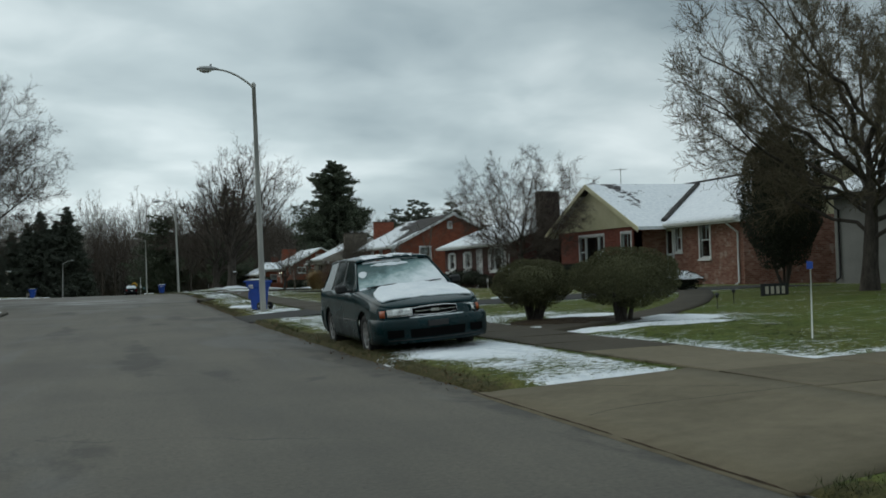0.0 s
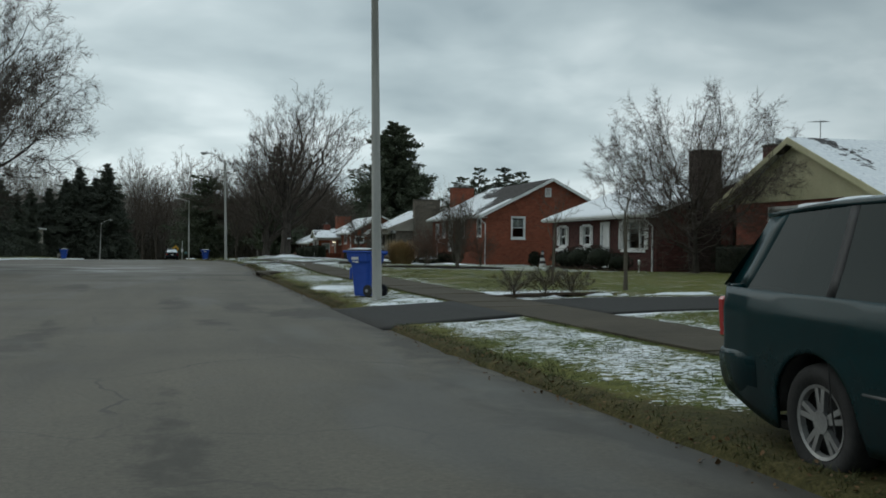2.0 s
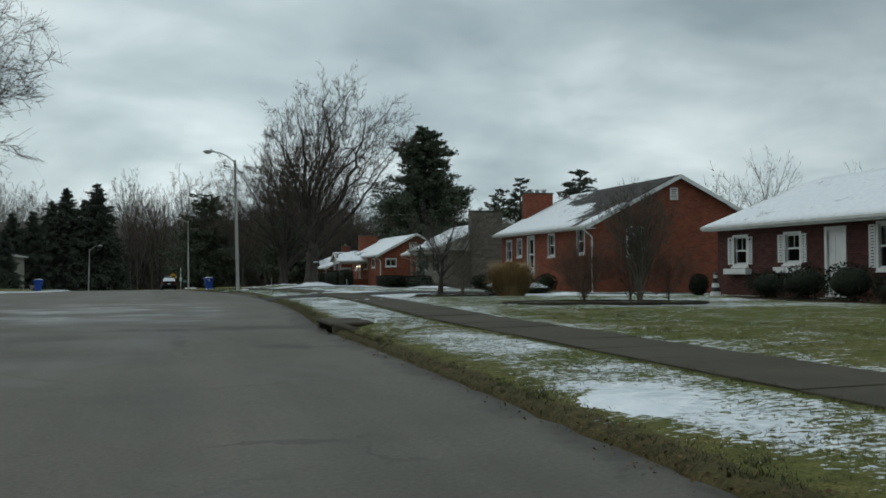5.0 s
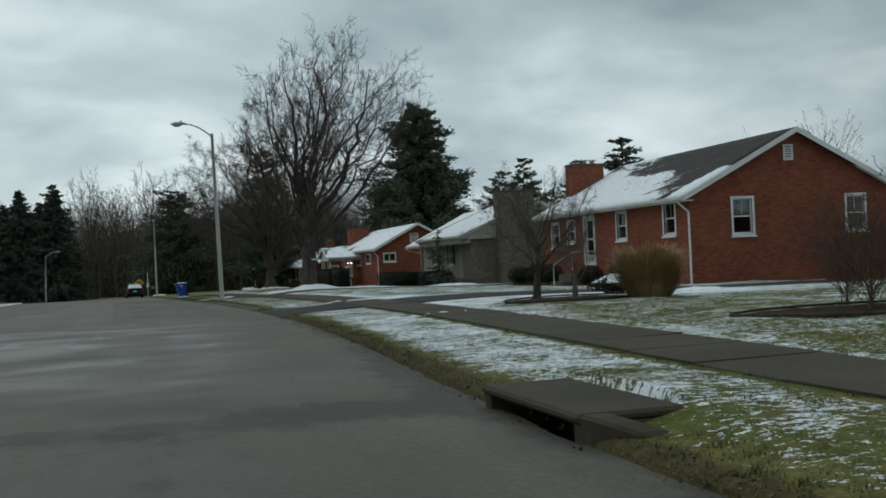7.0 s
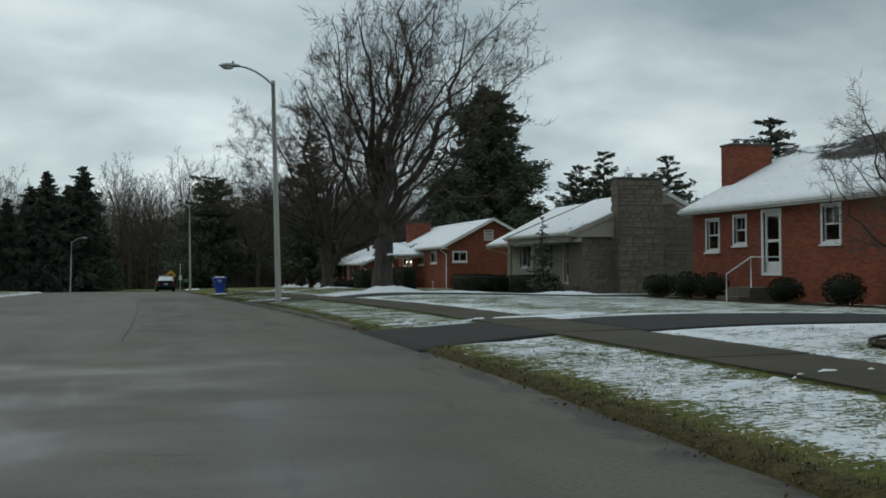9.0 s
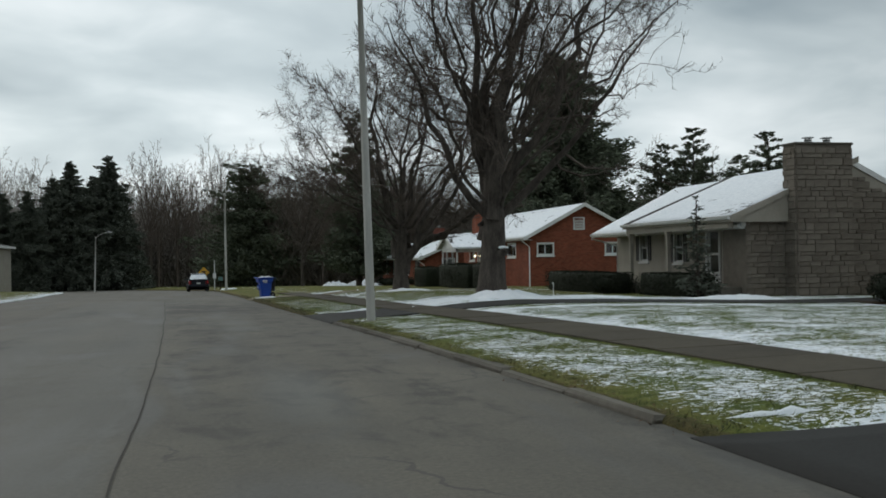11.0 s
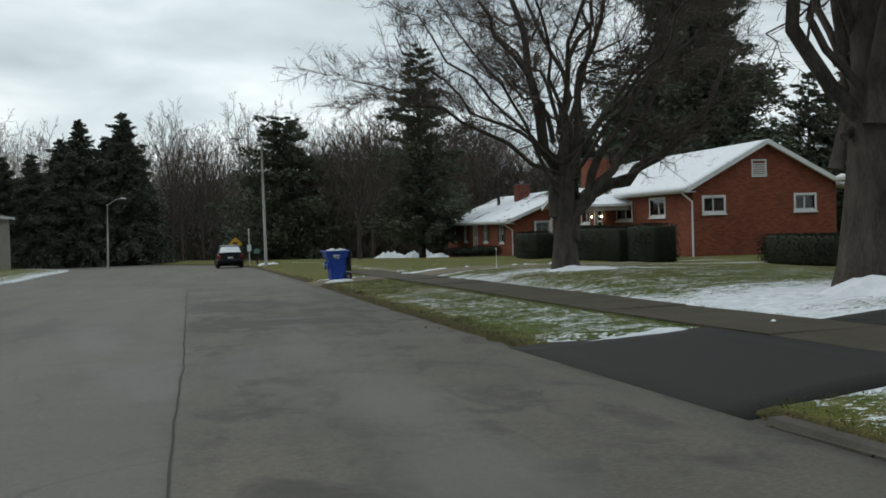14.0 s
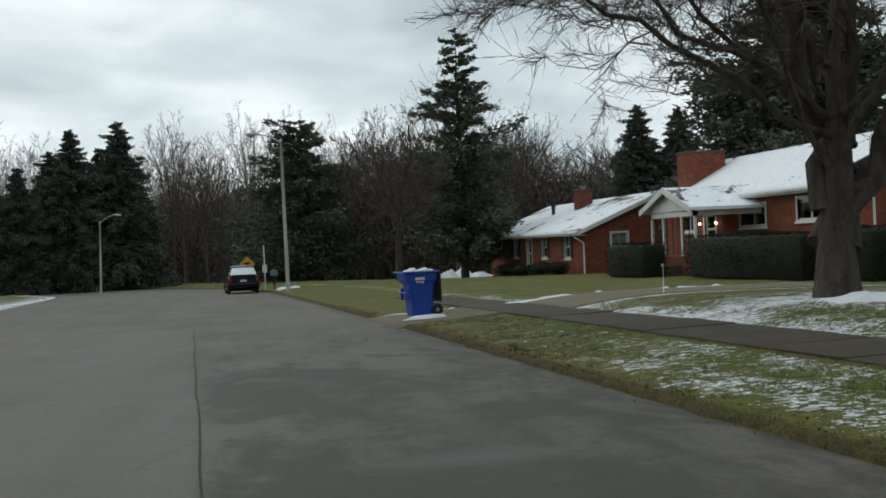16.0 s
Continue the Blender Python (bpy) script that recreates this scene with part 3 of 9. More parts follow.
# ---- the lie of the land ----
road_z = grid_interp([(-60, 0.08), (0, 0.08), (14, 0.08), (28, 0.09), (33, 0.07), (41, 0.09), (54, 0.12), (62, 0.13), (70, 0.12), (76, 0.13), (81, 0.12), (86, 0.09), (92, 0.03), (98, -0.08), (110, -0.2), (119, -0.38), (124, -0.47), (135, -0.62), (148, -0.75), (160, -1.0), (191, -1.7), (230, -2.4), (300, -3.4), (420, -4.4)], 3.0)
edge_r = grid_interp([(-60, 3.95), (0, 3.95), (9, 3.92), (14, 3.76), (20, 3.68), (25, 3.64), (32, 3.66), (40, 3.72), (46, 3.76), (51, 3.7), (55, 3.92), (60, 4.22), (66, 4.46), (72, 4.5), (78, 4.4), (84, 4.17), (90, 3.92), (96, 3.73), (102, 3.5), (108, 3.28), (116, 3.2), (124, 3.1), (134, 2.8), (145, 2.3), (152, 2.0), (170, 0.6), (190, -2.3), (230, -13), (300, -49), (420, -129)], 1.2)
edge_l = grid_interp([(-60, -4.1), (0, -4.1), (43, -4.1), (45, -4.2), (47, -4.7), (49, -6), (51.5, -8), (54, -9), (60, -10), (110, -10), (122, -9.3), (141, -9.3), (160, -10.4), (178, -12.4), (200, -18), (230, -28), (300, -64), (420, -146)], 0.8)
# height of the ground at the house line over the road
lot_dz = grid_interp([(-60, 0.5), (10, 0.5), (35, 0.38), (46, 0.36), (54, 0.14), (66, 0.16), (78, 0.0), (90, 0.0), (97, 0.1), (101, 0.1), (112, 0.08), (118, 0.2), (124, 0.28), (140, 0.22), (170, 0.0), (420, 0.0)], 2.0)
WALK_IN, WALK_OUT = 2.2, 3.6
DRIVES = [(5.0, 9.45), (28.15, 32.3), (71.0, 74.7), (92.6, 96.9), (117.7, 121.3)]


# height of the lawn a few metres beyond the pavement over the road
lawn_dz = grid_interp([(-60, 0.23), (85, 0.23), (94, 0.26), (99, 0.35), (112, 0.4), (120, 0.35), (130, 0.28), (420, 0.23)], 1.5)


def ground_z(x, y):
    """Height of the turf to either side of the road."""
    x, y = np.asarray(x, float), np.asarray(y, float)
    u = x - edge_r(y)
    near = np.interp(u, [0, 0.12, 0.5, WALK_IN, WALK_OUT], [0.0, 0.07, 0.1, 0.155, 0.165])
    lawn = np.clip((u - WALK_OUT) / 2.4, 0, 1)
    far = np.clip((u - 6.0) / 10.0, 0, 1)
    far = far * far * (3 - 2 * far)
    right = near + lawn * (2 - lawn) * (lawn_dz(y) - 0.165)
    right = right + far * (lot_dz(y) - lawn_dz(y)) + np.exp(-(((y - 51.6) / 1.5) ** 4)) * np.interp(u, [0.4, 0.9, 1.5, 2.1], [0.0, 0.105, 0.06, 0.0])
    right = right - np.clip((u - 19) / 20, 0, 3) * np.where(y > 70, 0.9, 0.25)
    v = edge_l(y) - x
    left = np.interp(v, [0, 0.12, 2, 8, 30, 200], [0.0, 0.09, 0.16, 0.35, 0.5, 0.0])
    return road_z(y) + np.where(u > 0, right, np.where(v > 0, left, 0.0))


def gz(x, y):
    return float(ground_z(x, y))


ys = np.unique(np.round(np.concatenate([np.arange(-60, 0, 2.0), np.arange(0, 130, 0.3), np.arange(130, 200, 1.5), np.arange(200, 420, 6.0), [420, 600, 1000, 2000, 3500]]), 3))
us = np.concatenate([[0.0, 0.06, 0.12, 0.25], np.arange(0.4, 4.0, 0.2), np.arange(4.0, 10, 0.35), np.arange(10, 24, 0.8), [26, 30, 36, 45, 60, 90, 150, 300, 700, 2000, 3500]])
vs = np.concatenate([[0.0, 0.06, 0.12, 0.4, 1, 2, 3, 5, 8, 12, 18, 30, 60, 120, 300, 700, 2000, 3500]])
yy = np.clip(ys, -60, 420)
xr, xl = edge_r(yy), edge_l(yy)
cols = [xl - v for v in vs[::-1]] + [xl + (xr - xl) * k for k in (0.25, 0.5, 0.75)] + [xr + u for u in us]
gx = np.stack(cols, 1)
gy = np.repeat(ys[:, None], gx.shape[1], 1)
gzz = ground_z(gx, np.clip(gy, -60, 420))
nl = len(vs)
gzz[:, nl - 1 : nl + 4] = road_z(yy)[:, None] - 0.12
bump = np.array([noise.noise((float(a) * 0.9, float(b) * 0.9, 3.0)) for a, b in zip(gx.ravel(), gy.ravel())]).reshape(gx.shape)
uu = gx - xr[:, None]
level_walk = np.clip(np.minimum(np.abs(uu - WALK_IN + 0.25), np.abs(uu - WALK_OUT - 0.25)) / 0.3, 0, 1) * ((uu < WALK_IN - 0.25) | (uu > WALK_OUT + 0.25))
near = ((gx > xr[:, None] + 0.2) & (gx < xr[:, None] + 22)) | ((gx < xl[:, None] - 0.2) & (gx > xl[:, None] - 20))
for lo, hi in DRIVES:
    level_walk = level_walk * np.where((gy > lo - 0.6) & (gy < hi + 0.6), 0.0, 1.0)
gzz = gzz + np.where(near, bump * 0.03 * level_walk, 0)
# the aprons of the drives lie in shallow trays
for lo, hi in DRIVES:
    tray = (gy > lo - 0.35) & (gy < hi + 0.35) & (uu > 0.01) & (uu < WALK_IN)
    gzz = np.where(tray, road_z(yy)[:, None] + np.interp(uu, [0, 0.4, WALK_IN], [-0.03, 0.022, 0.145]), gzz)
# the pit of the storm drain
pit = (gy > 50.7) & (gy < 52.55) & (uu > 0.02) & (uu < 0.85)
gzz = np.where(pit, road_z(yy)[:, None] - 0.3, gzz)


def blob(u, y, cu, cy, ru, ry, amp):
    return amp * np.exp(-(((u - cu) / ru) ** 2 + ((y - cy) / ry) ** 2))


def snow_amount(x, y):
    """How much thin snow lies on the turf, from 0 to 1."""
    u = x - edge_r(np.clip(y, -60, 420))
    inner = np.where(y > 75, np.clip((u - 0.08) / 0.4, 0, 1), np.where(y > 53, np.clip((u - 0.18) / 0.5, 0, 1), np.clip((u - 0.22) / 0.6, 0, 1)))
    verge = (u > 0) & (u < WALK_IN)
    prof = np.interp(y, [-10, 9.3, 9.6, 14.0, 14.9, 19.3, 19.8, 29, 30, 33, 36, 40, 43, 49, 51, 55, 64, 69, 75, 77, 86, 92, 97, 99, 104, 108, 112, 118, 121, 130], [0.3, 0.3, 0.62, 0.72, 0.22, 0.22, 0.6, 0.66, 0.6, 0.62, 0.56, 0.6, 0.5, 0.35, 0.56, 0.63, 0.7, 0.56, 0.54, 0.55, 0.54, 0.5, 0.5, 0.36, 0.48, 0.46, 0.3, 0.16, 0.18, 0.1])
    s = np.where(verge, (prof - 0.1) * inner, 0.0)
    lawn = u >= WALK_OUT
    d = u - WALK_OUT
    lp = np.interp(y, [-10, 5, 14, 22, 30, 36, 50, 56, 62, 68, 76, 84, 90, 97, 104, 112, 125, 140, 160, 200], [0.24, 0.24, 0.2, 0.16, 0.22, 0.22, 0.24, 0.3, 0.36, 0.42, 0.5, 0.5, 0.46, 0.42, 0.3, 0.26, 0.16, 0.1, 0.1, 0.1])
    edge = np.exp(-((d - 0.1) / 0.55) ** 2) * np.interp(y, [0, 20, 34, 36, 130], [0.38, 0.3, 0.3, 0.2, 0.2])
    s = np.where(lawn, lp + edge, s)
    for b in ((6.2, 17.3, 1.7, 1.0, 0.75), (5.3, 21.2, 1.5, 1.4, 0.5), (1.2, 13.4, 1.6, 0.9, 0.5), (1.9, 14.8, 0.7, 0.8, 0.55), (1.0, 39.6, 0.5, 1.2, 0.55), (1.4, 46.5, 1.0, 2.5, 0.3),
              (5.9, 99.6, 3.2, 1.6, 0.5), (12, 99, 7.0, 2.2, 0.3), (6.3, 112.2, 2.4, 1.7, 0.45), (9, 69, 6.0, 2.4, 0.4), (10, 56, 5, 1.5, 0.3), (14, 61, 5, 1.5, 0.25), (4.6, 35.0, 1.6, 0.9, 0.5), (12, 30.2, 7, 0.6, 0.3), (3.6, 33.6, 1.2, 0.6, 0.5)):
        s = s + blob(u, y, *b)
    for lo, hi in DRIVES:
        s = s + np.where((u > 0.8) & (u < 15), 0.4 * np.exp(-(((y - lo) / 0.4) ** 2)) + 0.4 * np.exp(-(((y - hi) / 0.4) ** 2)), 0)
    v = edge_l(np.clip(y, -60, 420)) - x
    s = np.where(v > 0, np.interp(v, [0, 0.5, 2, 6], [0.75, 0.5, 0.3, 0.15]), s)
    return np.clip(s, 0, 1)


def dry_amount(x, y):
    u = x - edge_r(np.clip(y, -60, 420))
    base = np.interp(y, [0, 25, 35, 45, 62, 72, 100, 108, 118, 150], [0.06, 0.18, 0.46, 0.52, 0.42, 0.14, 0.06, 0.5, 0.62, 0.55])
    kerb = np.exp(-((u / 0.6) ** 2)) * 0.4
    return np.clip(np.where(u > 0, base + kerb, 0.55), 0, 1)


def soil_amount(x, y):
    """Bare earth and dead leaves along the broken edge of the road, and a brown patch by the parked car."""
    u = x - edge_r(np.clip(y, -60, 420))
    worn = 0.9 * np.exp(-(((u - 0.5) / 1.0) ** 2)) * np.clip((y - 13.6) / 0.8, 0, 1) * np.clip((20.2 - y) / 1.0, 0, 1)
    return np.where(u >= 0, worn + np.exp(-((u / np.interp(y, [0, 60, 74, 78, 118], [0.34, 0.34, 0.25, 0.12, 0.25])) ** 2)), 0.0)


n_rows, n_cols = gx.shape
i, j = np.meshgrid(np.arange(n_rows - 1), np.arange(n_cols - 1), indexing="ij")
quads = np.stack([i * n_cols + j, i * n_cols + j + 1, (i + 1) * n_cols + j + 1, (i + 1) * n_cols + j], -1).reshape(-1, 4)
me = mesh_np("ground", np.stack([gx, gy, gzz], -1).reshape(-1, 3), quads, None, M_lawn, True)
for key, fn in (("snow", snow_amount), ("dry", dry_amount), ("soil", soil_amount)):
    at = me.attributes.new(key, "FLOAT", "POINT")
    at.data.foreach_set("value", fn(gx.ravel(), gy.ravel()).astype(np.float32))
ground = tagged(new("ground", me), "thin snow over winter lawns and verges beside the street", "ground", kind="structure")


def strip(name, ylist, left, right, z_of, mat, cols=8, crown=0.0):
    """A sheet between two curves of y."""
    ylist = np.asarray(ylist, float)
    l, r = np.asarray([left(v) for v in ylist]), np.asarray([right(v) for v in ylist])
    k = np.linspace(0, 1, cols)
    x = l[:, None] + (r - l)[:, None] * k
    y = np.repeat(ylist[:, None], cols, 1)
    z = z_of(x, y) + crown * (1 - (2 * k[None] - 1) ** 2)
    n, m = x.shape
    a, b = np.meshgrid(np.arange(n - 1), np.arange(m - 1), indexing="ij")
    q = np.stack([a * m + b, a * m + b + 1, (a + 1) * m + b + 1, (a + 1) * m + b], -1).reshape(-1, 4)
    return mesh_np(name, np.stack([x, y, z], -1).reshape(-1, 3), q, None, mat, True)


def wobble(y, s=0.05, f=1.7):
    return s * (noise.noise((float(y) * f, 0.3, 9.0)) + 0.6 * noise.noise((float(y) * f * 3.1, 4.3, 2.0)))


road_ys = np.unique(np.concatenate([np.arange(-60, 0, 2.0), np.arange(0, 130, 0.4), np.arange(130, 421, 3.0)]))
def soft(x, y, cx, cy, rx, ry, edge=2.0):
    """1 inside an ellipse, falling off softly."""
    d = np.sqrt(((x - cx) / rx) ** 2 + ((y - cy) / ry) ** 2)
    return np.clip(1 - (d - 1) * edge, 0, 1) if edge > 2.5 else np.exp(-(d**2))


def span(v, a, b, w):
    """1 between a and b, with edges w wide."""
    return np.clip((v - a) / w + 0.5, 0, 1) * np.clip((b - v) / w + 0.5, 0, 1)


def seam_x(y):
    return np.interp(y, [74, 80, 90, 100, 110, 118, 124], [0.3, 0.29, 0.11, -0.18, -0.5, -0.75, -0.92])


def road_dark(x, y):
    """Stains, mended lanes and wet grime on the asphalt."""
    s = 0.3 * span(y, 52, 57.5, 0.8) * span(x, 1.6, 4.5, 0.8)
    s = s + 0.52 * span(y, 74, 122, 6.0) * span(x - seam_x(y), 0.05, 3.4, 0.3)
    for c in ((0.73, 35.09, 0.34, 2.2), (1.86, 33.55, 0.42, 1.6), (2.79, 31.54, 0.5, 1.0), (0.68, 18.4, 0.2, 3.6), (0.72, 16.2, 0.3, 1.5), (1.26, 29.6, 0.3, 0.7), (-0.04, 7.8, 0.4, 0.9), (1.65, 13.6, 0.2, 1.2), (1.02, 49.75, 0.2, 2.4), (2.54, 47.76, 0.6, 0.7), (0.44, 52.94, 1.6, 0.45), (2.74, 53.14, 0.7, 0.5),
              (0.44, 108.44, 0.9, 1.6), (0.66, 103.16, 1.1, 0.9), (2.2, 105.9, 0.4, 0.35), (-1.81, 42.59, 0.5, 2.4), (-1.04, 27, 0.3, 2.8), (-2.69, 87.58, 0.4, 3.0), (-2.73, 103.77, 0.5, 3.5)):
        s = s + 0.95 * soft(x, y, c[0], c[1], c[2] * 1.25, c[3] * 1.25)
    wide = np.interp(y, [0, 11, 14, 22, 26, 31, 36, 75, 77, 92, 100, 130], [0.3, 0.4, 0.85, 0.9, 0.5, 0.75, 0.4, 0.4, 0.25, 0.25, 0.4, 0.4])
    edge = np.exp(-(((x - edge_r(y)) / wide) ** 2)) * 0.85
    return np.clip(s + edge, 0, 1)


def road_pale(x, y):
    s = 0.55 * span(y, 73, 122, 2.0) * span(x - seam_x(y), -3.6, -0.03, 0.12)
    # smears at y 57 to 66 put the sheen of wet asphalt into the colour
    for c in ((1.9, 79.07, 0.5, 2.6), (1.72, 91.08, 0.6, 1.0), (3.3, 22, 0.25, 1.2), (2.44, 27.5, 0.3, 1.6), (1.75, 94.2, 0.45, 1.6), (1.3, 98.6, 0.35, 2.4), (1.37, 104.07, 0.9, 0.2), (3.14, 30.19, 0.3, 0.5), (0.73, 60.54, 0.16, 3.6), (-0.72, 65.95, 1.1, 0.5), (0.24, 60.34, 0.8, 0.35), (1.65, 63.14, 0.25, 2.6)):
        s = s + 0.85 * soft(x, y, *c)
    for cx in (-1.9, -0.3, 1.7):
        s = s + 0.22 * np.exp(-(((x - cx) / 0.45) ** 2))
    return np.clip(s, 0, 1)


def road_wet(x, y):
    s = span(y, 54.5, 72, 3.0) * span(x, -9.5, 2.9, 2.0) * 0.85 + 0.4 * span(y, 44, 54, 3) * span(x, -3.8, 0.2, 1.5)
    return np.clip(s, 0, 1)


road_me = strip("road", road_ys, lambda y: float(edge_l(y)) - 0.03, lambda y: float(edge_r(y)) + 0.05 + wobble(y, 0.09), lambda x, y: road_z(y), M_road, 64)
co = np.empty(len(road_me.vertices) * 3, np.float32)
road_me.vertices.foreach_get("co", co)
co = co.reshape(-1, 3)
for key, fn in (("dark", road_dark), ("pale", road_pale), ("wet", road_wet)):
    at = road_me.attributes.new(key, "FLOAT", "POINT")
    at.data.foreach_set("value", fn(co[:, 0], co[:, 1]).astype(np.float32))
road = tagged(new("road", road_me), "worn grey asphalt street with stains and damp patches", "road", kind="structure")

# a seam along the street
seam_line = lambda y: seam_x(y) + wobble(y, 0.035, 0.35)
tagged(new("road_seam", strip("road_seam", np.arange(74, 122, 0.4), lambda y: seam_line(y) - 0.008, lambda y: seam_line(y) + 0.008, lambda x, y: road_z(y) + 0.008, M_patch_dark, 2)), "narrow dark seam along the asphalt", "road", kind="structure")

# ---- houses ----
def panel(length, height, holes, thick, top=None):
    """A wall with real openings: u along x from 0, outward face at y = 0 looking to -y. holes: (u0, z0, u1, z1)."""
    cu = sorted({0.0, length, *[h[0] for h in holes], *[h[2] for h in holes]})
    cz = sorted({0.0, height, *[h[1] for h in holes], *[h[3] for h in holes]})
    solid = {}
    for a in range(len(cu) - 1):
        for b in range(len(cz) - 1):
            mu, mz = (cu[a] + cu[a + 1]) / 2, (cz[b] + cz[b + 1]) / 2
            solid[a, b] = not any(h[0] < mu < h[2] and h[1] < mz < h[3] for h in holes)
    bm = bmesh.new()

    def quad(*p):
        bm.faces.new([bm.verts.new(q) for q in p])

    for (a, b), is_wall in solid.items():
        if not is_wall:
            continue
        u0, u1, z0, z1 = cu[a], cu[a + 1], cz[b], cz[b + 1]
        quad((u0, 0, z0), (u1, 0, z0), (u1, 0, z1), (u0, 0, z1))
        quad((u1, thick, z0), (u0, thick, z0), (u0, thick, z1), (u1, thick, z1))
        if not solid.get((a - 1, b), False):
            quad((u0, thick, z0), (u0, 0, z0), (u0, 0, z1), (u0, thick, z1))
        if not solid.get((a + 1, b), False):
            quad((u1, 0, z0), (u1, thick, z0), (u1, thick, z1), (u1, 0, z1))
        if not solid.get((a, b - 1), False):
            quad((u0, thick, z0), (u1, thick, z0), (u1, 0, z0), (u0, 0, z0))
        if not solid.get((a, b + 1), False):
            quad((u0, 0, z1), (u1, 0, z1), (u1, thick, z1), (u0, thick, z1))
    bmesh.ops.remove_doubles(bm, verts=bm.verts, dist=0.0005)
    return bm


FACE = {"front": -90.0, "near": 0.0, "back": 90.0, "far": 180.0}


def place(ob, x, y, z, face):
    ob.matrix_basis = pose(x, y, z, 0, 0, FACE[face])
    return ob


def frame_bm(w, h, t, d0, d1):
    """A rectangular frame round w x h, its members t wide outside the opening, from depth d0 to d1."""
    return boxes((-w / 2 - t, d0, -t, -w / 2, d1, h + t), (w / 2, d0, -t, w / 2 + t, d1, h + t), (-w / 2, d0, h, w / 2, d1, h + t), (-w / 2, d0, -t, w / 2, d1, 0))


def window(house, face, x, y, z, w, h, style="hung", curtain=0.0, trim=0.09):
    """A window in its opening; x, y, z: the middle of the opening's lower edge on the outer face, in the house's frame."""
    ob = part("window", frame_bm(w, h, trim, -0.03, 0.1), M_white, house)
    place(ob, x, y, z, face)
    bars = bmesh.new()
    if style == "hung":
        for a in ((-w / 2, 0.05, h / 2 - 0.03, w / 2, 0.1, h / 2 + 0.03), (-w / 2, 0.05, 0, -w / 2 + 0.045, 0.1, h), (w / 2 - 0.045, 0.05, 0, w / 2, 0.1, h), (-w / 2, 0.05, h - 0.05, w / 2, 0.1, h), (-w / 2, 0.05, 0, w / 2, 0.1, 0.06), (-0.012, 0.06, h / 2, 0.012, 0.09, h)):
            box(bars, *a)
    elif style == "slide":
        for a in ((-0.03, 0.05, 0, 0.03, 0.1, h), (-w / 2, 0.05, h - 0.045, w / 2, 0.1, h), (-w / 2, 0.05, 0, w / 2, 0.1, 0.05)):
            box(bars, *a)
    elif style == "picture":
        for k in range(1, 4):
            box(bars, -w / 2 + w * k / 4 - 0.012, 0.06, 0, -w / 2 + w * k / 4 + 0.012, 0.09, h)
        for k in range(1, 5):
            box(bars, -w / 2, 0.06, h * k / 5 - 0.012, w / 2, 0.09, h * k / 5 + 0.012)
    elif style == "triple":
        for s in (-1, 1):
            box(bars, s * w * 0.27 - 0.05, 0.0, 0, s * w * 0.27 + 0.05, 0.1, h)
            a, b = sorted((s * w * 0.27, s * w / 2))
            box(bars, a, 0.05, h / 2 - 0.03, b, 0.1, h / 2 + 0.03)
        box(bars, -w / 2, 0.05, 0, w / 2, 0.1, 0.06)
        box(bars, -w / 2, 0.05, h - 0.06, w / 2, 0.1, h)
    part("sash", bars, M_white, ob)
    pane = part("pane", boxes((-w / 2, 0.07, 0, w / 2, 0.078, h)), M_pane, ob)
    pane.visible_shadow = False
    part("sill", boxes((-w / 2 - trim - 0.04, -0.09, -trim - 0.05, w / 2 + trim + 0.04, 0.02, -trim + 0.01), bevel=0.008), M_white, ob)
    if curtain > 0:
        n = 24
        us = np.linspace(-w / 2, w / 2, n)
        dy = 0.2 + 0.02 * np.sin(np.arange(n) * 2.1)
        v = np.concatenate([np.stack([us, dy, np.full(n, h * (1 - curtain))], 1), np.stack([us, dy, np.full(n, h)], 1)])
        q = [(k, k + 1, n + k + 1, n + k) for k in range(n - 1)]
        cur = part("curtain", mesh_np("curtain", v, q, None, M_curtain, True), None, ob)
        cur.modifiers.new("thickness", "SOLIDIFY").thickness = 0.006
    return ob


def shutters(house, face, x, y, z, w, h, mat, sw=0.3):
    """A pair of louvred shutters beside a window."""
    for s in (-1, 1):
        bm = frame_bm(sw - 0.1, h - 0.1, 0.05, -0.05, -0.005)
        for k in range(int(h / 0.09)):
            zz = 0.03 + k * 0.09
            if zz < h - 0.16:
                box(bm, -sw / 2 + 0.05, -0.04, zz, sw / 2 - 0.05, -0.015, zz + 0.06)
        ob = part("shutter", bm, mat, house)
        off = s * (w / 2 + 0.1 + sw / 2)
        dx, dy = (off, 0) if face == "near" else (0, -off)
        place(ob, x + dx, y + dy, z + 0.05, face)


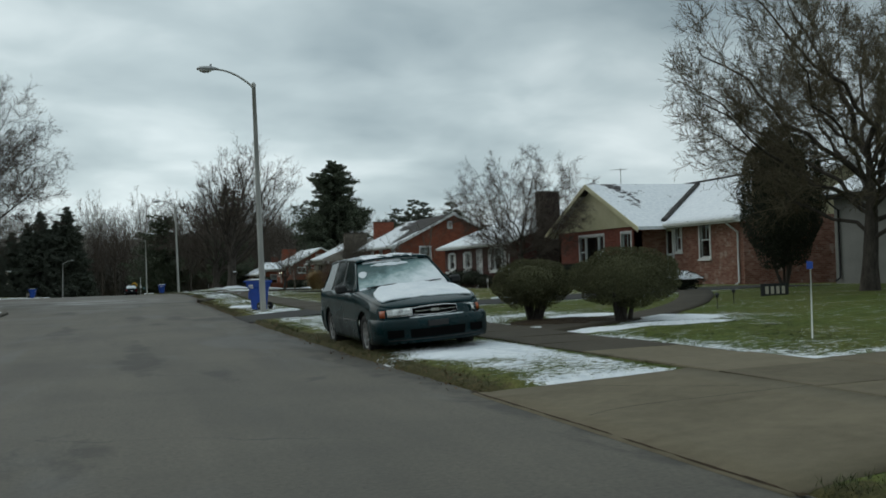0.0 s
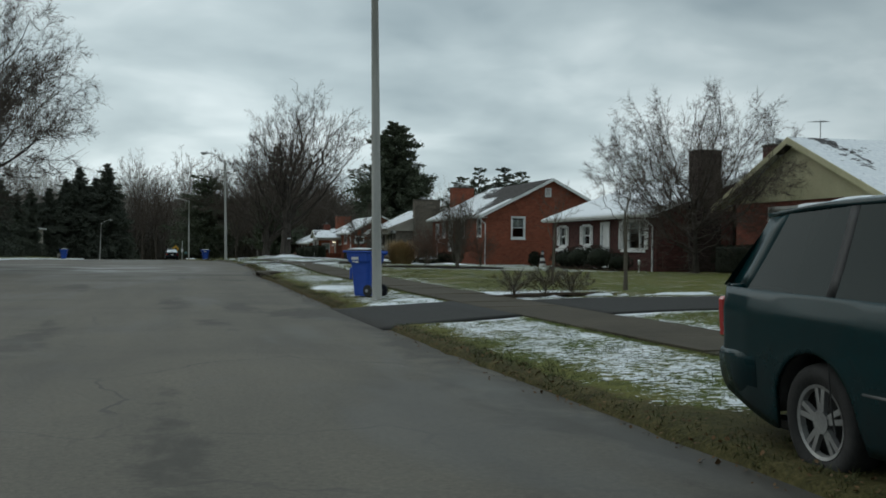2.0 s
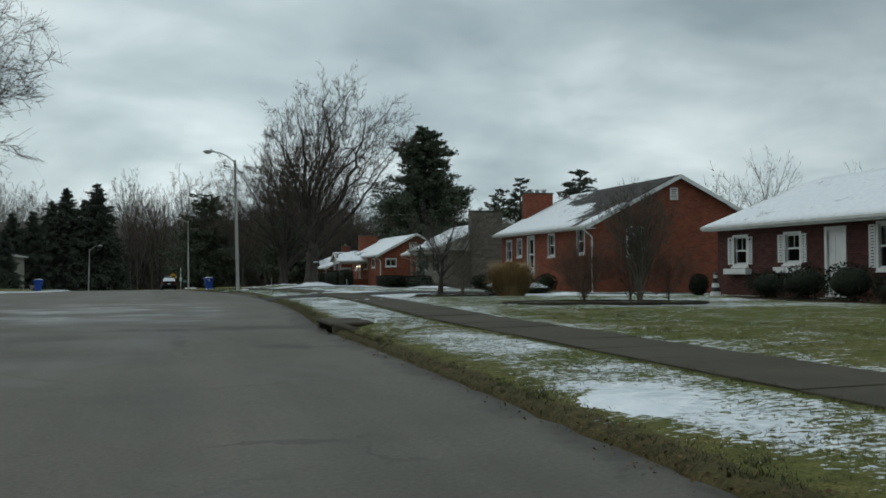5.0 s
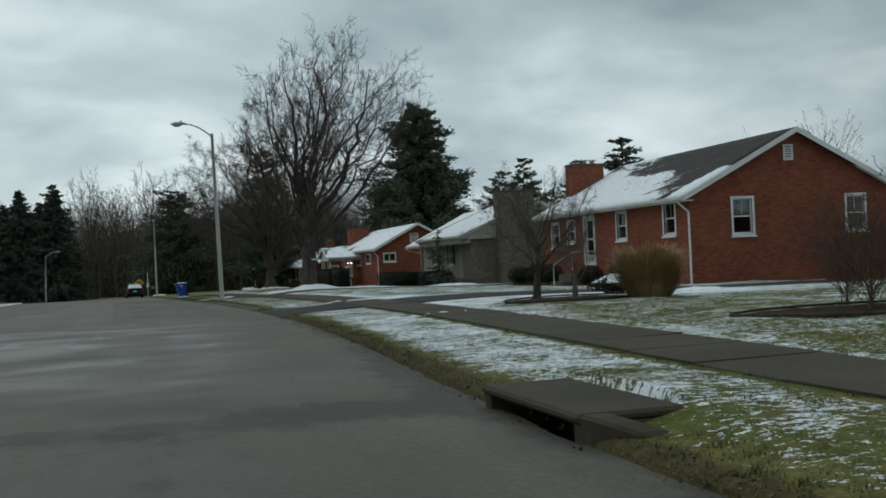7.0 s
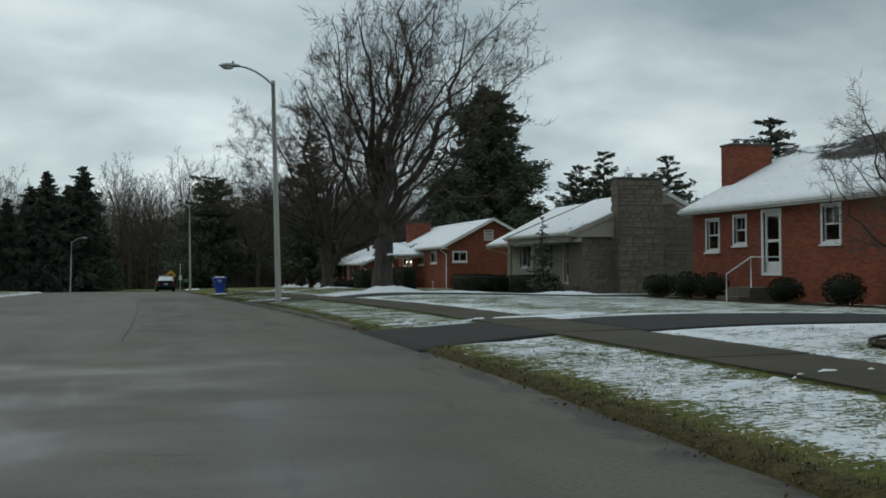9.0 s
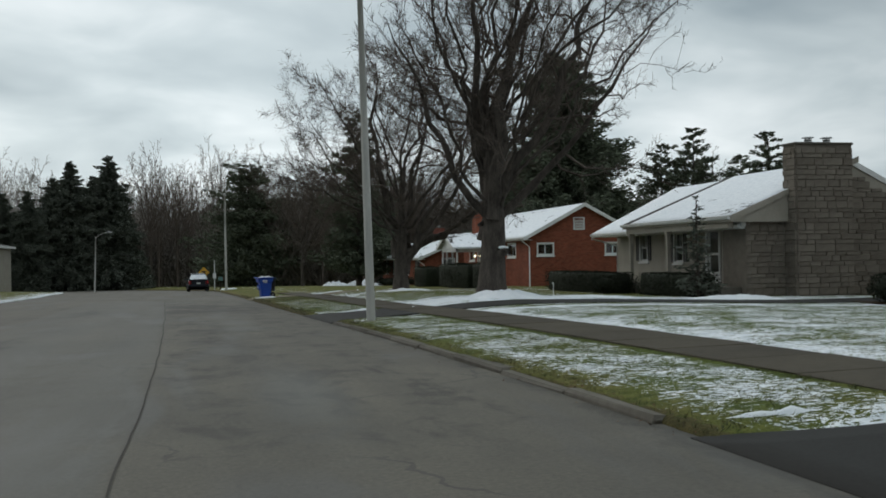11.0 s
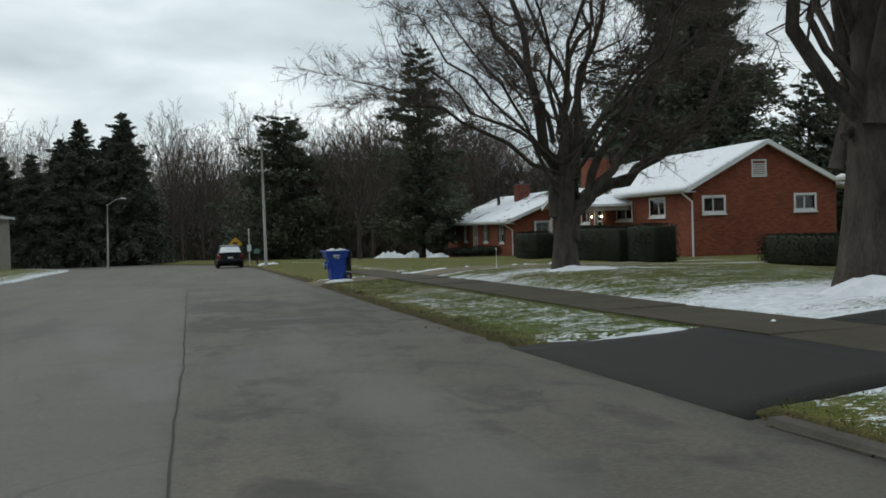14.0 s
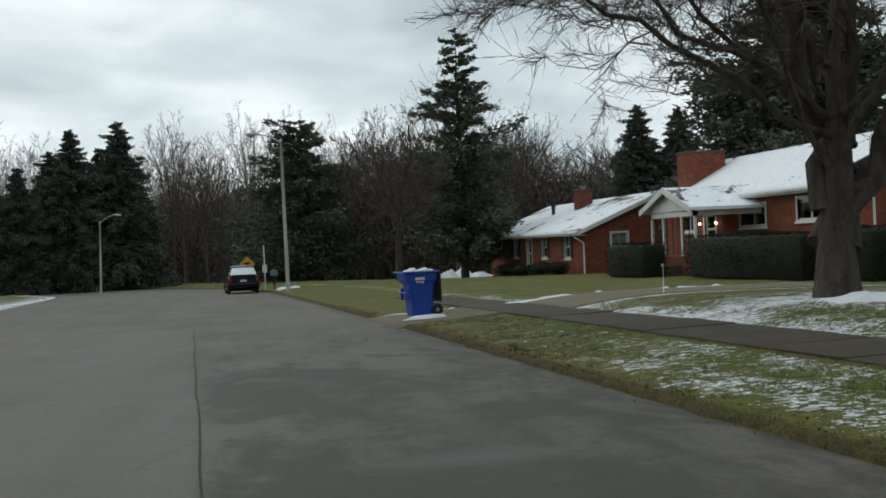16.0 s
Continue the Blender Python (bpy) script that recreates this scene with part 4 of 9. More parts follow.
def door(house, face, x, y, z, w=0.95, h=2.05, mat=None, glazed=True, trim=0.12):
    ob = part("door", frame_bm(w, h, trim, -0.04, 0.1), M_white, house)
    place(ob, x, y, z, face)
    leaf = bmesh.new()
    if glazed:
        for a in ((-w / 2, 0.04, 0, -w / 2 + 0.12, 0.09, h), (w / 2 - 0.12, 0.04, 0, w / 2, 0.09, h), (-w / 2, 0.04, 0, w / 2, 0.09, 0.35), (-w / 2, 0.04, h - 0.12, w / 2, 0.09, h), (-w / 2, 0.04, 1.0, w / 2, 0.09, 1.1)):
            box(leaf, *a)
    else:
        box(leaf, -w / 2, 0.04, 0, w / 2, 0.09, h)
        for s in (-1, 1):
            for z0, z1 in ((0.2, 0.85), (1.05, h - 0.2)):
                box(leaf, s * w / 4 - 0.15, 0.025, z0, s * w / 4 + 0.15, 0.04, z1)
    part("leaf", leaf, mat or M_white, ob)
    if glazed:
        p = part("pane", boxes((-w / 2 + 0.1, 0.06, 0.3, w / 2 - 0.1, 0.068, h - 0.1)), M_pane, ob)
        p.visible_shadow = False
    part("door_handle", boxes((w / 2 - 0.09, 0.0, 0.98, w / 2 - 0.05, 0.04, 1.02)), M_metal, ob)
    return ob


def louvre(house, face, x, y, z, w, h):
    bm = frame_bm(w - 0.12, h - 0.12, 0.06, -0.05, 0.0)
    for k in range(int(h / 0.09)):
        zz = k * 0.09 + 0.02
        if zz < h - 0.2:
            box(bm, -w / 2 + 0.06, -0.04, zz, w / 2 - 0.06, -0.01, zz + 0.05)
    return place(part("gable_vent", bm, M_white, house, "white louvred attic vent"), x, y, z, face)


def roof_slope(house, mat, x0, z0, x1, z1, y0, y1, thick=0.14, name="roof"):
    """One slope, from the eave (x0, z0) to the ridge (x1, z1), along y."""
    n = max(2, int((y1 - y0) / 0.6))
    dx, dz = x1 - x0, z1 - z0
    ln = math.hypot(dx, dz)
    nx, nz = -dz / ln, dx / ln
    if nz < 0:
        nx, nz = -nx, -nz
    m = 12
    k = np.linspace(0, 1, m)
    yv = np.linspace(y0, y1, n)
    K, Y = np.meshgrid(k, yv)
    sag = np.array([noise.noise((float(a) * 2.0, float(b) * 0.3, x0)) for a, b in zip(K.ravel(), Y.ravel())]).reshape(K.shape) * 0.012
    top = np.stack([x0 + dx * K + nx * (thick + sag), Y, z0 + dz * K + nz * (thick + sag)], -1).reshape(-1, 3)
    bot = np.stack([x0 + dx * K, Y, z0 + dz * K], -1).reshape(-1, 3)
    v = np.concatenate([top, bot])
    half = n * m
    a, b = np.meshgrid(np.arange(n - 1), np.arange(m - 1), indexing="ij")
    q = np.stack([a * m + b, a * m + b + 1, (a + 1) * m + b + 1, (a + 1) * m + b], -1).reshape(-1, 4)
    if dx < 0:
        q = q[:, ::-1]
    qs = [q, q[:, ::-1] + half]
    rim = [r * m for r in range(n)] + [(n - 1) * m + c for c in range(1, m)] + [r * m + m - 1 for r in range(n - 2, -1, -1)] + [c for c in range(m - 2, 0, -1)]
    side = [(rim[i2], rim[(i2 + 1) % len(rim)], rim[(i2 + 1) % len(rim)] + half, rim[i2] + half) for i2 in range(len(rim))]
    qs.append(np.array(side if dx > 0 else [s[::-1] for s in side]))
    return part(name, mesh_np(name, v, np.concatenate(qs), None, mat), None, house)


def gable_house(name, label, x, y0, y1, depth, base, eave, ridge, wall, roof, front=(), near=(), over=0.45, rake=0.3, gable=None, gable_z=None, trim=None, thick=0.28, downspouts=(0.0,)):
    """A single-storey house with its ridge along y. x: its front wall; y0, y1: its gable walls; heights are above the world's zero.
    front: (y, z0, w, h, kind) in world metres; near: (x, z0, w, h, kind)."""
    trim = trim or M_white
    zb = base - 0.6
    h = thing(name, x, y0, base, label, "house")
    L, H = y1 - y0, eave - zb
    zo = zb - base
    holes = [(y1 - p[0] - p[2] / 2, p[1] - zb, y1 - p[0] + p[2] / 2, p[1] + p[3] - zb) for p in front]
    place(part("wall", panel(L, H, holes, thick), wall, h, "front wall"), 0, L, zo, "front")
    holes = [(p[0] - x - p[2] / 2 - thick, p[1] - zb, p[0] - x + p[2] / 2 - thick, p[1] + p[3] - zb) for p in near]
    place(part("wall", panel(depth - 2 * thick, H, holes, thick), wall, h, "end wall"), thick, 0, zo, "near")
    place(part("wall", panel(L, H, [], thick), wall, h), depth, 0, zo, "back")
    place(part("wall", panel(depth - 2 * thick, H, [], thick), wall, h), depth - thick, L, zo, "far")
    e, r = eave - base, ridge - base
    mid = depth / 2
    slope = (r - e) / mid
    for ya, yb, lab in ((0.0, thick, "near gable"), (L - thick, L, "")):
        g = part("gable", prism([(0, e), (depth, e), (mid, r)], 1, ya, yb), gable or wall, h)
    e0 = e - over * slope
    roof_slope(h, roof, -over, e0, mid, r, -rake, L + rake)
    roof_slope(h, roof, depth + over, e0, mid, r, -rake, L + rake)
    # fascia along the eaves, boards along the rakes, soffit and gutter
    part("fascia", boxes((-over - 0.03, -rake, e0 - 0.06, -over, L + rake, e0 + 0.15)), trim, h)
    part("fascia", boxes((depth + over, -rake, e0 - 0.06, depth + over + 0.03, L + rake, e0 + 0.15)), trim, h)
    part("soffit", boxes((-over, -rake, e0 - 0.05, 0.0, L + rake, e0 - 0.02)), trim, h)
    gut = prism([(-over - 0.03, e0 + 0.1), (-over - 0.15, e0 + 0.1), (-over - 0.13, e0 + 0.01), (-over - 0.06, e0 - 0.02), (-over - 0.03, e0 - 0.02)], 1, -rake + 0.03, L + rake - 0.03)
    part("gutter", gut, trim, h)
    for s in (0, 1):
        for ya in (-rake - 0.025, L + rake):
            xa, za, xb = (-over, e0, mid) if s == 0 else (depth + over, e0, mid)
            part("rake_board", prism([(xa, za - 0.06), (xb, r - 0.06), (xb, r + 0.15), (xa, za + 0.15)], 1, ya, ya + 0.025), trim, h)
    for d in downspouts:
        pts = [(-over - 0.09, d, e0), (-over - 0.09, d, e0 - 0.1), (-0.06, d, e0 - 0.45), (-0.06, d, 0.12), (-0.25, d, 0.0)]
        part("downspout", tube_mesh("downspout", [(pts, [0.04] * 5)], trim, 6, False), None, h)
    for p in front:
        put_opening(h, "front", 0.0, p[0] - y0, p, base)
    for p in near:
        put_opening(h, "near", p[0] - x, 0.0, p, base)
    return h


def put_opening(h, face, lx, ly, p, base):
    _, z0, w, hh, kind = p[:5]
    z = z0 - base
    if kind == "door":
        door(h, face, lx, ly, z, w, hh)
    elif kind == "door_solid":
        door(h, face, lx, ly, z, w, hh, glazed=False)
    else:
        style, _, extra = kind.partition("+")
        window(h, face, lx, ly, z, w, hh, style, curtain=0.45 if "c" in extra else 0.0)
        if "w" in extra:
            shutters(h, face, lx, ly, z, w, hh, M_white)
        if "k" in extra:
            shutters(h, face, lx, ly, z, w, hh, M_black)
        if "b" in extra:
            bm = boxes((-w / 2 - 0.35, -0.28, -0.36, w / 2 + 0.35, -0.02, -0.16), bevel=0.01)
            place(part("flower_box", bm, M_white, h, "white flower box below the sill"), lx, ly, z, face)


def chimney(house, x0, y0, x1, y1, z0, z1, mat, flues=2, cap=True):
    """A chimney on or against a house, in world metres."""
    o = house.matrix_basis.translation
    loc = lambda a, b, c: (a - o.x, b - o.y, c - o.z)
    a, b = loc(x0, y0, z0), loc(x1, y1, z1)
    ob = part("chimney", boxes((*a, *b)), mat, house)
    if cap:
        part("chimney_cap", boxes((a[0] - 0.05, a[1] - 0.05, b[2], b[0] + 0.05, b[1] + 0.05, b[2] + 0.08), bevel=0.015), M_kerb, ob)
    for k in range(flues):
        fx = a[0] + (b[0] - a[0]) * (k + 1) / (flues + 1)
        fy = (a[1] + b[1]) / 2
        part("flue", tube_mesh("flue", [([(fx, fy, b[2] + 0.07), (fx, fy, b[2] + 0.22)], [0.13, 0.13]), ([(fx, fy, b[2] + 0.26), (fx, fy, b[2] + 0.29)], [0.22, 0.2])], M_metal, 10), None, ob)
    return ob

# grey-sided house at the start of the street
h0 = gable_house("house", "grey-sided house with a dark gutter and snow on its roof", 24.5, 15.0, 31.3, 9.0, 0.6, 3.75, 5.7, M_grey_siding, M_roof_h1, front=[(27.4, 1.15, 1.3, 1.7, "picture+c"), (21.0, 1.15, 1.1, 1.4, "hung")], trim=M_black, downspouts=(16.0,))

# mixed-brick house with a cream gable towards the street
h1 = gable_house("house", "mixed-brick ranch house with a cream gable and snowy roof", 23.2, 35.0, 52.0, 9.4, 0.48, 3.2, 5.3, M_oldbrick, M_roof_h1, front=[(37.8, 1.62, 0.75, 1.45, "hung"), (39.95, 1.95, 0.45, 1.15, "hung"), (40.8, 0.75, 0.7, 2.2, "door")], downspouts=(0.3,), gable=M_cream)
# wing: its ridge runs towards the street
wing = part("wall", panel(8.6, 3.25, [(2.6, 1.42, 5.3, 2.95), (7.15, 1.55, 8.05, 2.95)], 0.28), M_red, h1, "dark red brick wing wall")
place(wing, -1.4, 14.7, -0.6, "front")
part("wall", boxes((-1.4, 6.1, -0.6, 0.05, 6.38, 2.65)), M_oldbrick, h1)
part("wall", boxes((-1.4, 14.42, -0.6, 0.05, 14.7, 2.65)), M_oldbrick, h1)
part("gable", prism([(5.75, 2.62), (15.05, 2.62), (10.4, 4.62)], 0, -1.46, -1.2), M_cream, h1, "cream board gable")
for s in (-1, 1):
    sl = prism([(10.4, 4.68), (10.4 + s * 5.2, 2.42), (10.4 + s * 5.2, 2.56), (10.4, 4.84)], 0, -1.8, 5.2)
    part("roof", sl, M_roof_h1, h1)
    part("rake_board", prism([(10.4, 4.6), (10.4 + s * 5.25, 2.32), (10.4 + s * 5.25, 2.54), (10.4, 4.82)], 0, -1.835, -1.8), M_cream, h1)
vl = [(x, 10.4 - (4.84 - 2.9 - 0.4468 * x) / 0.4385, 2.93 + 0.4468 * x) for x in np.linspace(-0.3, 4.2, 10)]
part("valley", tube_mesh("valley", [(vl, [0.13] * 10)], M_roof_bare, 6), None, h1, "dark bare shingles along the roof valley")
ridge_cap = [(4.7, y, 4.93) for y in np.linspace(-0.3, 17.3, 24)]
part("ridge_cap", tube_mesh("ridge_cap", [(ridge_cap, [0.11] * 24)], M_roof_bare, 6), None, h1, "dark ridge shingles free of snow")
window(h1, "front", -1.4, 10.75, 0.82, 2.7, 1.53, "triple")
window(h1, "front", -1.4, 7.1, 0.95, 0.9, 1.4, "hung")
chimney(h1, 23.4, 49.4, 24.3, 50.2, 3.0, 5.45, M_maroon, 1)
# aerial on the ridge
aer = [([(24.85, 48.5, 5.2), (24.85, 48.5, 6.4)], [0.022, 0.018]), ([(24.4, 48.2, 6.3), (25.3, 48.8, 6.38)], [0.014, 0.014])]
for k in range(5):
    f = -0.4 + k * 0.2
    c = np.array([24.85 + f, 48.5 + f * 0.67, 6.34 + f * 0.09])
    d = np.array([-0.55, 0.83, 0.0]) * (0.34 - 0.04 * k)
    aer.append(([c - d, c + d], [0.008, 0.008]))
o = h1.matrix_basis.translation
aer = [([np.array(p) - np.array(o) for p in pts], r) for pts, r in aer]
part("aerial", tube_mesh("aerial", aer, M_metal, 5), None, h1, "thin metal television aerial")

# dark maroon brick house with white shutters
h2 = gable_house("house", "maroon brick ranch house with white shutters and snow-covered roof", 21.4, 55.2, 68.0, 9.4, 0.2, 2.95, 4.75, M_maroon, M_roof_h1,
                 front=[(66.35, 1.45, 0.85, 1.0, "hung+wb"), (63.05, 1.5, 0.85, 0.95, "hung+wb"), (60.7, 0.5, 0.85, 2.0, "door_solid"), (57.5, 1.3, 2.3, 1.3, "triple+wc")], downspouts=(0.25,))
chimney(h2, 22.95, 54.4, 24.1, 55.2, -0.4, 5.6, M_shade_brick, 0)

# orange brick house end-on to the lawn
h3 = gable_house("house", "orange brick ranch house with half-melted snow on its roof", 20.85, 78.4, 92.7, 9.1, -0.25, 3.42, 5.72, M_orange, M_roof_h3,
                 front=[(79.95, 2.0, 0.85, 1.2, "hung"), (84.05, 1.95, 0.85, 1.1, "hung+c"), (87.3, 1.0, 0.95, 2.0, "door"), (89.3, 2.0, 0.75, 0.95, "hung"), (91.2, 1.8, 0.85, 1.1, "hung")],
                 near=[(23.07, 1.88, 0.82, 1.32, "hung+c"), (28.1, 1.88, 0.82, 1.32, "hung")], over=0.4)
louvre(h3, "near", 4.3, 0.0, 4.92, 0.42, 0.6)
chimney(h3, 22.35, 92.35, 24.1, 93.15, -0.8, 5.88, M_orange, 3)
part("step", boxes((-1.3, 8.2, -0.5, -0.0, 9.6, 0.75), (-1.7, 8.2, -0.5, -1.3, 9.6, 0.45), (-2.1, 8.2, -0.5, -1.7, 9.6, 0.15), bevel=0.01), M_kerb, h3)
rail = [([(-0.1, 8.25, 1.75), (-1.2, 8.25, 1.75), (-2.1, 8.25, 1.2)], [0.025] * 3), ([(-1.2, 8.25, 0.7), (-1.2, 8.25, 1.75)], [0.02] * 2), ([(-2.1, 8.25, 0.1), (-2.1, 8.25, 1.2)], [0.02] * 2)]
part("handrail", tube_mesh("handrail", rail, M_white, 6), None, h3, "white handrail by the steps")

# limestone house with a porch and broad chimney
h4 = gable_house("house", "limestone-clad house with a broad stone chimney and porch", 20.4, 101.0, 115.0, 6.4, 0.25, 3.1, 4.7, M_beige, M_roof_h1,
                 front=[(111.9, 1.3, 0.75, 1.15, "hung+k"), (108.4, 1.25, 0.75, 1.2, "hung+k"), (105.4, 0.5, 0.95, 2.05, "door"), (102.9, 1.1, 1.3, 1.3, "picture")], over=1.25, rake=0.02, downspouts=(13.9,))
roof_slope(h4, M_roof_h1, -1.8, 2.5, 3.2, 4.56, -0.35, 8.3, 0.13)
roof_slope(h4, M_roof_bare, -1.8, 2.5, 3.2, 4.545, 8.304, 9.0, 0.12, "roof_edge")
part("fascia", boxes((-1.85, -0.35, 2.42, -1.8, 9.0, 2.62)), M_beige, h4)
part("gutter", prism([(-1.85, 2.6), (-1.96, 2.6), (-1.94, 2.51), (-1.85, 2.48)], 1, -0.33, 9.0), M_white, h4)
part("beam", boxes((-1.75, 0.0, 2.2, -1.55, 8.8, 2.42)), M_beige, h4)
part("wall", boxes((-1.1, -0.02, -0.8, 0.02, 0.3, 2.55)), M_mortar, h4, "stone end wall")
part("wall", boxes((-1.1, 0.3, -0.8, -0.82, 1.6, 2.55)), M_mortar, h4)
part("gable_panel", prism([(-1.78, 2.4), (0.44, 2.4), (0.44, 3.36), (-1.78, 2.46)], 1, -0.3, -0.045), M_beige, h4, "beige boards under the porch roof end")
part("rake_board", prism([(-1.82, 2.42), (3.2, 4.49), (3.2, 4.7), (-1.82, 2.63)], 1, -0.376, -0.351), M_beige, h4)
part("soffit", boxes((-1.8, -0.04, 2.42, 0.0, 9.0, 2.47)), M_beige, h4)
part("porch_floor", boxes((-1.9, 0.3, -0.5, 0.0, 9.2, 0.12), bevel=0.02), M_kerb, h4)
for py in (4.9, 8.5):
    post = boxes((-1.74, py - 0.07, 0.12, -1.6, py + 0.07, 2.2), (-1.79, py - 0.12, 0.12, -1.55, py + 0.12, 0.22), (-1.77, py - 0.1, 1.7, -1.57, py + 0.1, 1.78), (-1.79, py - 0.12, 2.1, -1.55, py + 0.12, 2.2))
    part("porch_post", post, M_beige, h4)
chim4 = chimney(h4, 20.85, 100.25, 23.05, 101.0, -0.4, 5.3, M_mortar, 2)

# orange brick house behind a clipped hedge
h5 = gable_house("house", "orange brick house with a small white gabled porch", 19.65, 126.3, 142.0, 6.7, -0.75, 2.62, 4.4, M_orange, M_roof_h1,
                 front=[(130.0, 1.42, 1.6, 0.75, "slide"), (134.0, 1.3, 1.9, 0.8, "slide"), (137.6, 0.2, 0.95, 2.05, "door"), (139.6, 1.2, 1.2, 1.0, "slide")],
                 near=[(20.58, 1.5, 0.9, 0.62, "slide"), (24.85, 1.5, 0.9, 0.62, "slide")], over=0.4)
louvre(h5, "near", 3.05, 0.0, 3.75, 0.7, 0.75)
chimney(h5, 20.3, 141.0, 22.2, 142.0, 2.0, 4.75, M_orange, 0)
px0, py0, py1, pz = -2.75, 7.05, 11.15, 2.72
pm = (py0 + py1) / 2
part("porch_floor", boxes((px0, py0, -0.4, 0.0, py1, 1.0), bevel=0.02), M_orange, h5)
for s in (-1, 1):
    part("roof", prism([(pm, 3.55), (pm + s * 2.35, pz), (pm + s * 2.35, pz + 0.12), (pm, 3.69)], 0, px0 - 0.3, 1.6), M_roof_h1, h5)
    part("rake_board", prism([(pm, 3.46), (pm + s * 2.4, pz - 0.08), (pm + s * 2.4, pz + 0.14), (pm, 3.7)], 0, px0 - 0.33, px0 - 0.3), M_white, h5)
part("gable", prism([(py0, pz + 0.02), (py1, pz + 0.02), (pm, 3.54)], 0, px0 - 0.05, px0 + 0.1), M_white, h5, "white porch gable")
part("beam", boxes((px0, py0, 2.52, 0.0, py0 + 0.15, pz), (px0, py1 - 0.15, 2.52, 0.0, py1, pz), (px0, py0, 2.52, px0 + 0.15, py1, pz)), M_white, h5)
for py in (py0 + 0.08, py0 + 1.2, py1 - 1.2, py1 - 0.08):
    part("porch_post", boxes((px0 + 0.02, py - 0.05, 1.0, px0 + 0.12, py + 0.05, 2.53)), M_white, h5)
lat = [([(px0 + 0.07, py0 + 0.1 + 0.5 * k, 1.0), (px0 + 0.07, py0 + 0.1 + 0.5 * k, 2.52)], [0.016, 0.016]) for k in range(8)] + [([(px0 + 0.07, py0, 1.85), (px0 + 0.07, py1, 1.85)], [0.02, 0.02])]
part("railing", tube_mesh("railing", lat, M_black, 5), None, h5, "dark ironwork railing")
part("step", boxes((px0 - 1.1, pm - 0.7, -0.3, px0, pm + 0.7, 0.65), (px0 - 1.5, pm - 0.7, -0.3, px0 - 1.1, pm + 0.7, 0.3), bevel=0.01), M_kerb, h5)
m_lit, nt_l, b_l = material("porch_bulb", 0.4)
b_l.inputs["Emission Color"].default_value = (1.0, 0.86, 0.62, 1)
b_l.inputs["Emission Strength"].default_value = 5.0
for py in (10.5, 12.0):
    bm = bmesh.new()
    bmesh.ops.create_icosphere(bm, subdivisions=2, radius=0.055, matrix=Matrix.Translation((-0.14, py, 2.25)))
    part("porch_lamp", bm, m_lit, h5, "lit porch lamp")

# brick house at the foot of the slope
h6 = gable_house("house", "long orange brick house with dark shutters below the woods", 18.05, 149.5, 169.0, 9.0, -1.2, 1.35, 3.2, M_orange, M_roof_thin,
                 front=[(152.3, -0.1, 0.9, 1.2, "hung+k"), (156.5, -0.1, 0.9, 1.2, "hung+k"), (159.6, -0.9, 0.95, 2.0, "door"), (162.6, -0.1, 0.9, 1.2, "hung+k"), (166.4, -0.1, 0.9, 1.2, "hung+k")],
                 near=[(20.0, -0.15, 0.9, 1.3, "hung+c")], over=0.5)
chimney(h6, 21.0, 158.5, 21.9, 159.4, 2.0, 3.9, M_red, 1)
part("flue", tube_mesh("flue", [([(2.6, 13.0, 3.4), (2.6, 13.0, 4.7)], [0.13, 0.13])], M_black, 8), None, h6)

# each house on its own plot
for plot, move in ((h0, (0.3, 0.1, -0.05)), (h1, (0.12, -0.1, -0.06)), (h2, (-0.2, -0.45, -0.05)), (h3, (-0.2, -0.05, 0.04)), (h4, (0.1, -0.1, -0.05)), (h5, (0.17, 0.0, 0.13)), (h6, (0.38, -0.2, 0.3))):
    plot.location += Vector(move)

# ---- trees and shrubs ----
def unit(v):
    return v / (np.linalg.norm(v) + 1e-9)


